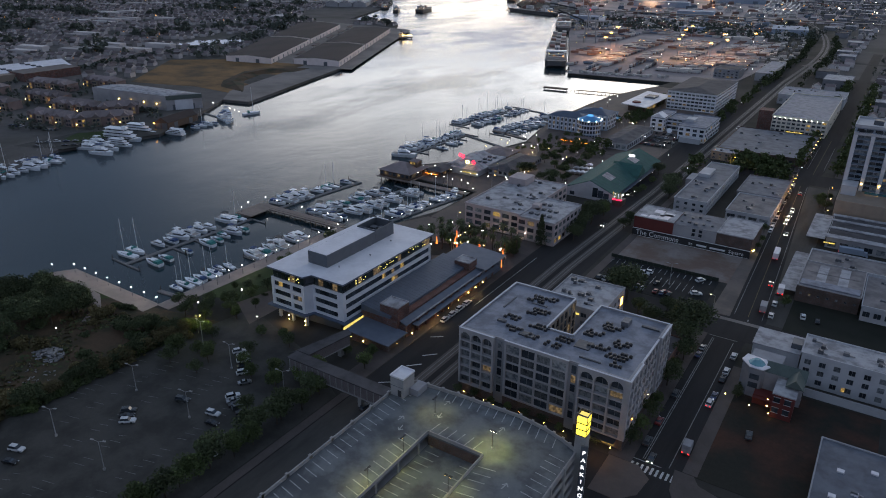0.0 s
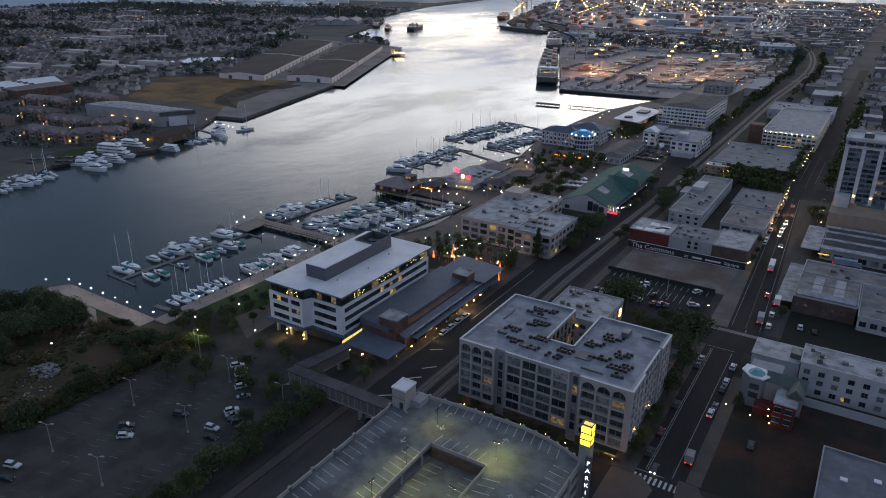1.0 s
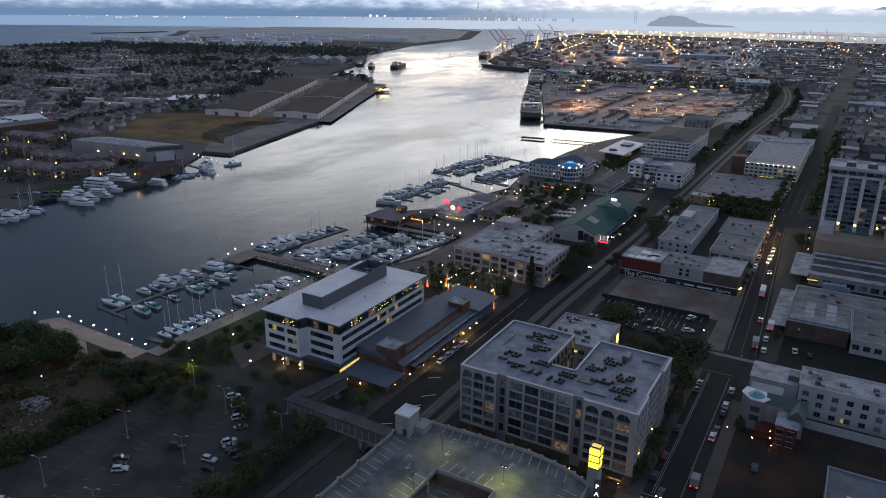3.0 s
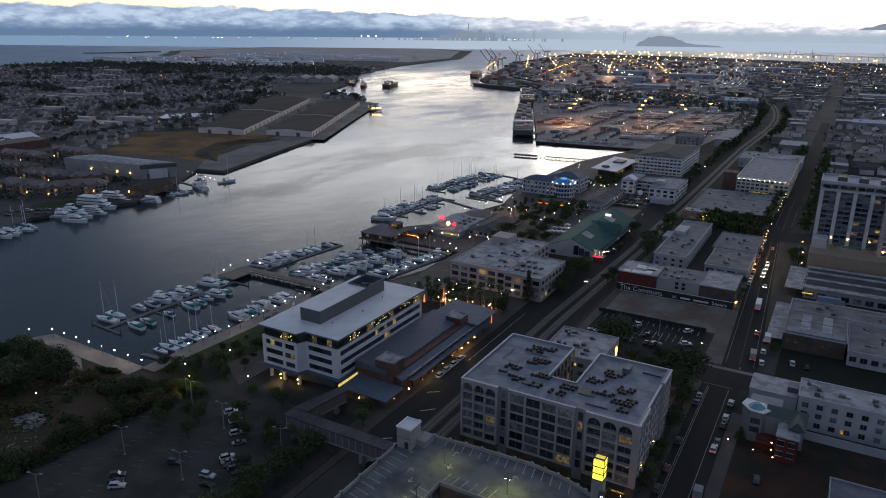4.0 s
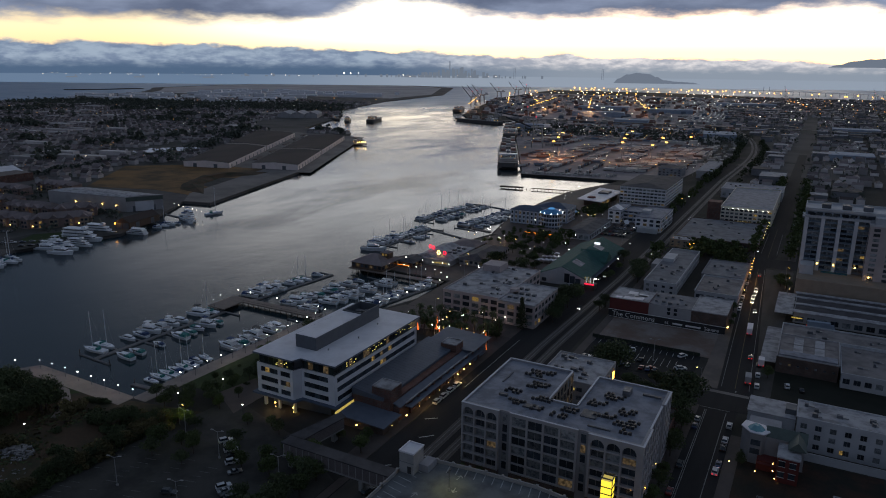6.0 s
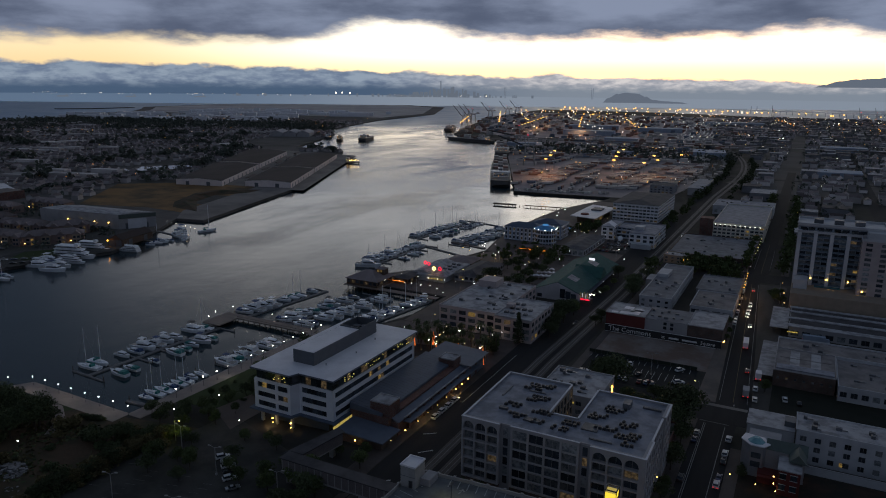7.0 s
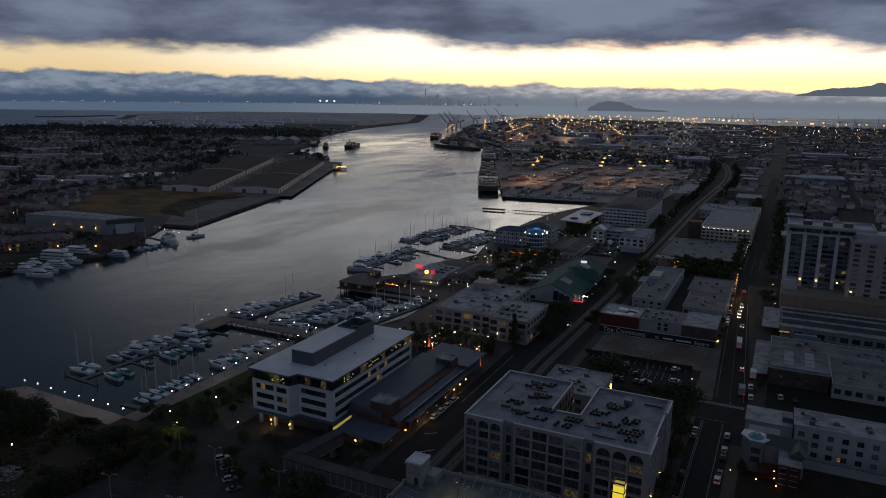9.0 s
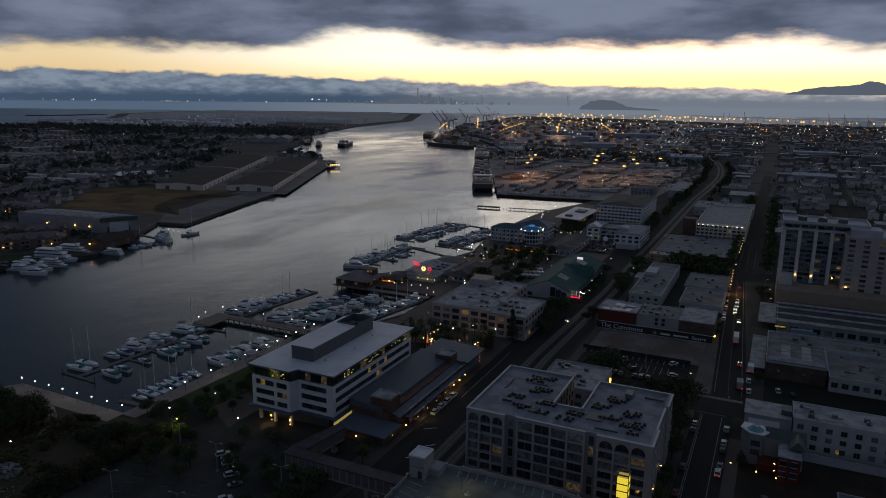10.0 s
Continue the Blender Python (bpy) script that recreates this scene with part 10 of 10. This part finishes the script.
def far_city():
    walls, roofs, sheds, tops, pale, trees = Form(), Form(), Form(), Form(), Form(), Form()
    blocks = [(-92, 640, -30, 830), (-135, 900, -110, 1015), (-64, 900, -32, 952)]
    for i in range(0, 60):
        for j in range(0, 90):
            x, y = -330 + i * 30 + fr.uniform(-5, 5), 640 + j * 34 + fr.uniform(-6, 6)
            if not free_east(x, y) or any(a < x + 12 and x - 12 < c and b < y + 12 and y - 12 < d for a, b, c, d in blocks):
                continue
            q = fr.random()
            if q < 0.24 + (0.2 if y > 1500 else 0):
                w, d, h = fr.uniform(14, 28), fr.uniform(14, 30), fr.uniform(4, 9)
                sheds.turned(x, y, 0, w, d, h, fr.uniform(-3, 3))
                (tops if fr.random() < 0.6 else pale).turned(x, y, h, w + 0.6, d + 0.6, 0.5, fr.uniform(-3, 3))
            elif q < 0.78:
                for k in range(2):
                    house_at(walls, roofs, x + k * 13 - 6, y + fr.uniform(-8, 8), fr.choice((0, 90)), fr.uniform(9, 13), fr.uniform(7, 9), fr.uniform(3.5, 7))
            if fr.random() < 0.8:
                far_tree(trees, fr, x + fr.uniform(-15, 15), y + fr.uniform(-15, 15), fr.uniform(5, 11), fr.uniform(2.5, 5))
    for i in range(0, 14):
        for j in range(0, 12):
            x, y = 84 + i * 32 + fr.uniform(-5, 5), 320 + j * 30
            w, d, h = fr.uniform(14, 26), fr.uniform(12, 24), fr.uniform(4, 10)
            sheds.turned(x + 14, y, 0, w, d, h, 0)
            tops.turned(x + 14, y, h, w + 0.6, d + 0.6, 0.5, 0)
            far_tree(trees, fr, x, y + 14, 7, 4)
    for _ in range(420):
        x, y = fr.uniform(-700, -120), fr.uniform(1290, 1720)
        if inside(x, y, EAST) and x > -560:
            far_tree(trees, fr, x, 1340 + (y - 1340) * 0.5, fr.uniform(6, 13), fr.uniform(3, 6))
    t = thing("far_houses", "low houses of the flat city beyond the warehouses", "houses", kind="stuff")
    part("walls", walls, HOUSEWALL, t)
    part("roofs", roofs, TILEROOF, t)
    t = thing("far_warehouses", "flat-roofed warehouses of the city beyond", "warehouses", kind="stuff")
    part("walls", sheds, GREYWALL, t)
    part("dark_roofs", tops, DARKROOF, t)
    part("pale_roofs", pale, PALEROOF, t)
    solid("far_trees", trees, HAZELEAF, "dark street trees of the far city", "trees", "stuff")
    big = Form()
    for x, y, w, d, h in ((-560, 1450, 70, 30, 12), (-420, 1760, 80, 50, 10), (-330, 1390, 40, 24, 9), (-560, 1960, 140, 40, 14), (-640, 2300, 160, 50, 12), (-420, 2250, 130, 60, 12), (-180, 1480, 60, 80, 10), (40, 1220, 60, 50, 9), (160, 1000, 60, 40, 10), (240, 1500, 90, 40, 10), (60, 1750, 90, 46, 10), (300, 1900, 120, 60, 11), (-260, 2800, 200, 60, 13)):
        big.turned(x, y, 0, w, d, h, 8 if x < -100 else 0)
    solid("far_warehouses", big, BLUEGREY, "large pale terminal sheds of the port", "warehouses", "stuff")
    yard = Form()
    for k in range(9):
        for q in range(30):
            a = q / 30
            x, y = -240 - k * 11 - 230 * a * a, 1900 + 1250 * a
            if fr.random() < 0.8:
                yard.turned(x, y, 0.3, 3.2, 36, 3.6, math.degrees(math.atan(460 * a / 1250)))
    solid("freight_cars", yard, BOXPALE, "long lines of freight cars in the rail yard", "freight cars", "stuff")
    fly = thing("elevated_road", "long concrete viaduct crossing the rail yard", "viaduct", kind="structure")
    part("deck", Form().prism([(-640, 1655), (-640, 1668), (900, 1712), (900, 1698)], 7, 8.4), QUAY, fly)
    for i in range(30):
        x = -630 + i * 52
        part("pier", Form().box(x - 1.5, 1664 + (x + 640) * 0.028 - 4, 0, x + 1.5, 1664 + (x + 640) * 0.028 + 4, 7), CONCRETE, fly)


far_city()
strip, side = Form(), Form()
for k in range(60):
    y = 880 + k * 9.5
    bend = max(0, y - 1080) / 900
    mid = -100 + 10 * math.sin(bend * 2.2) - 190 * bend * bend
    if fr.random() < 0.85:
        far_tree(side, fr, mid - fr.uniform(12, 20), y, fr.uniform(5, 10), fr.uniform(3, 5), 60, 0.28)
    if fr.random() < 0.6:
        far_tree(side, fr, mid + fr.uniform(16, 26), y, fr.uniform(5, 9), fr.uniform(3, 4.5), 60, 0.28)
    for q in range(3):
        if fr.random() < 0.5 and y > 1010:
            strip.turned(mid - 26 - q * 14 + fr.uniform(-3, 3), y, 0.1, fr.uniform(6, 12), fr.uniform(2.4, 5), fr.uniform(2, 4), fr.choice((5, 95)))
solid("yard_vehicles", strip, BOXPALE, "pale trailers and sheds beside the railway", "trailers", "stuff")
solid("far_trees", side, LEAFDARK, "green trees along the curving railway", "trees", "stuff")


def far_lights():
    """Street and yard lamps too far to tell apart: glowing heads on thin posts, oversized with distance to stand in for
    bloom.
    """
    kinds = {"white": Form(), "amber": Form(), "sodium": Form()}
    posts = Form()

    def put(kind, x, y, z, r):
        kinds[kind].ball(x, y, z, r, 6, 4)
        posts.box(x - 0.1, y - 0.1, 0, x + 0.1, y + 0.1, z - r)

    for _ in range(420):
        x, y = fr.uniform(-2300, -545), fr.uniform(150, 2300)
        if free_west(x, y):
            d = math.hypot(x, y)
            put(fr.choice(("sodium", "sodium", "white", "amber")), x, y, fr.uniform(5, 9), 0.14 + d * 0.00020 * fr.uniform(0.3, 1.4))
    for _ in range(560):
        x, y = fr.uniform(-330, 1300), fr.uniform(640, 3300)
        if free_east(x, y):
            d = math.hypot(x, y)
            put(fr.choice(("sodium", "white", "white", "amber")), x, y, fr.uniform(6, 11), 0.14 + d * 0.00020 * fr.uniform(0.3, 1.4))
    for _ in range(150):
        x, y = fr.uniform(-640, -130), fr.uniform(900, 1720)
        if inside(x, y, EAST):
            put(fr.choice(("sodium", "white", "amber", "amber")), x, y, fr.uniform(5, 14), 0.28 + fr.uniform(0, 0.3))
    # the terminal's masts stand in long rows, each row of one colour
    rows = (((-1030, 2160), (-1370, 2920), 8, "amber", 1.0), ((-899, 2110), (-1276, 3015), 14, "amber", 0.9), ((-670, 1830), (-1093, 2806), 9, "amber", 0.9), ((-500, 1890), (-884, 2750), 13, "white", 0.8),
            ((-420, 2050), (-838, 2957), 12, "amber", 0.8), ((-1380, 3100), (-1087, 3845), 9, "amber", 1.0), ((-1250, 3150), (-950, 3990), 12, "amber", 0.9), ((-1090, 3000), (-824, 3707), 12, "white", 0.8),
            ((-940, 2900), (-620, 3760), 13, "amber", 0.9), ((-760, 2700), (-520, 3700), 13, "white", 0.7), ((-600, 2500), (-380, 3500), 13, "white", 0.7), ((-1330, 3960), (-820, 4080), 16, "amber", 1.2),
            ((-700, 4050), (-250, 3860), 18, "amber", 1.2), ((-240, 3850), (420, 3580), 17, "amber", 1.1), ((450, 3600), (1300, 3470), 14, "amber", 1.0), ((-330, 2200), (-240, 3000), 8, "white", 0.6), ((-200, 2700), (600, 2900), 11, "white", 0.7),
            ((-120, 2850), (-26, 2440), 7, "sodium", 0.8), ((160, 2390), (900, 2500), 14, "sodium", 0.8), ((-460, 1760), (60, 1830), 9, "white", 0.6))
    for a, b, n, kind, size in rows:
        for k in range(n):
            x, y = between(a, b, (k + fr.uniform(-0.45, 0.45)) / max(1, n - 1))
            if inside(x, y, EAST) and fr.random() < 0.9:
                put(kind if fr.random() < 0.85 else "white", x, y, fr.uniform(17, 26), size * (0.45 + y * 0.00064) * fr.uniform(0.7, 1.15))
    for _ in range(230):
        x, y = fr.uniform(-1400, 500), fr.uniform(1750, 3700)
        if inside(x, y, EAST):
            put(fr.choice(("amber", "white", "white", "sodium")), x, y, fr.uniform(8, 20), 0.25 + y * 0.00030 * fr.uniform(0.4, 1.2))
    for i in range(7):
        put("white", *between((-524, 446), (-476, 434), i / 6), 4, 0.28)
    solid("far_lamp_posts", posts, STEEL, "thin posts of distant lamps", "lamp posts", "stuff")
    for k, m, lab in (("white", L_FARWHITE, "distant white lamps"), ("amber", L_FARWARM, "distant amber yard lamps"), ("sodium", L_FARSODIUM, "distant orange street lamps")):
        solid("far_lamps", kinds[k], m, lab + " over the flat city", "lamps", "stuff")


far_lights()


# ---- the horizon ----
def ridge(name, label, pts, r, base, thick=60.0):
    """A far hill: heights along a bearing, given as (yaw in degrees, height)."""
    f = Form()
    rr = random.Random(len(label))
    fine = []
    for (a, h), (a2, h2) in zip(pts, pts[1:]):
        for i in range(8):
            t = i / 8
            t2 = t * t * (3 - 2 * t)
            fine.append((a + (a2 - a) * t, h + (h2 - h) * t2 + rr.uniform(-0.03, 0.03) * max(h, h2)))
    fine.append(pts[-1])
    for (a, h), (a2, h2) in zip(fine, fine[1:]):
        p = lambda b, z, q: (-(r + q) * math.sin(radians(b)), (r + q) * math.cos(radians(b)), z)
        f.poly(p(a, base, -thick), p(a2, base, -thick), p(a2, base + h2, 0), p(a, base + h, 0))
        f.poly(p(a, base + h, 0), p(a2, base + h2, 0), p(a2, base, thick), p(a, base, thick))
    return solid(name, f, FARHILL, label, "hill", "structure")


ridge("backdrop_hill", "dark wooded island hill in the bay", [(15.0, 0), (14.6, 30), (13.9, 57), (13.1, 65), (12.4, 60), (11.8, 42), (11.2, 22), (10.4, 15), (9.2, 10), (8.6, 0)], 4850, 40, 10)
ridge("backdrop_hill", "hazy blue mountain ridge above the fog", [(0.4, 0), (-0.4, 16), (-1.2, 36), (-2.2, 47), (-3.4, 52), (-4.3, 61), (-4.9, 79), (-5.4, 75), (-6.2, 54), (-7.0, 40), (-9.0, 22), (-14, 10), (-20, 0)], 4880, 150, 10)


def skyline():
    f, lights = Form(), Form()
    rr = random.Random(4)
    for i in range(110):
        a = rr.gauss(27.2, 2.9) if i < 85 else rr.uniform(20, 44)
        h = rr.uniform(6, 20) + max(0, 60 - abs(a - 27.0) * 16) * rr.uniform(0.1, 1.0)
        r = 4800 + rr.uniform(-15, 15)
        f.turned(-r * math.sin(radians(a)), r * math.cos(radians(a)), 62, rr.uniform(6, 17), 8, h, a)
    f.turned(-4800 * math.sin(radians(27.7)), 4800 * math.cos(radians(27.7)), 62, 7, 8, 108, 27.7)
    for a in (22.6, 15.8):
        for s in (-0.06, 0.06):
            f.turned(-4790 * math.sin(radians(a + s)), 4790 * math.cos(radians(a + s)), 60, 3, 3, 70, a)
    for k in range(40):
        a = rr.uniform(50, 58) if k < 16 else rr.uniform(24, 50)
        z = rr.uniform(68, 80)
        lights.ball(-4780 * math.sin(radians(a)), 4780 * math.cos(radians(a)), z, rr.uniform(0.7, 1.9), 6, 4)
    for a in (34.9, 35.5, 36.0):
        lights.ball(-4780 * math.sin(radians(a)), 4780 * math.cos(radians(a)), 86, 4.5, 6, 4)
    for a, w in ((55.4, 60), (51.0, 60), (46.2, 70)):
        f.turned(-4700 * math.sin(radians(a)), 4700 * math.cos(radians(a)), 52, w, 8, 7, a)
        f.turned(-4700 * math.sin(radians(a - 0.25)), 4700 * math.cos(radians(a - 0.25)), 59, 10, 8, 9, a)
    solid("backdrop_skyline", f, FARCITY, "hazy far city skyline and anchored ships across the bay", "skyline", "structure")
    solid("backdrop_lights", lights, L_FARWHITE, "pinpoint lights along the far shore", "lights", "structure")


skyline()
br = thing("bay_bridge", "long low bridge on many piers across the bay", "bridge", kind="structure")
pa, pb = (-520, 4560), (900, 3760)
# deck, piers and towers glow in the skyline's haze colour
part("deck", Form().prism([pa, (pa[0] + 4, pa[1] + 10), (pb[0] + 4, pb[1] + 10), pb], 16, 19.5), FARCITY, br)
for i in range(46):
    x, y = between(pa, pb, i / 45)
    part("pier", Form().box(x - 1.6, y + 1, -6, x + 1.6, y + 8, 16), FARCITY, br)
for x in (-330, -300):
    part("tower", Form().box(x, 4440, 19.5, x + 4, 4444, 40), FARCITY, br)
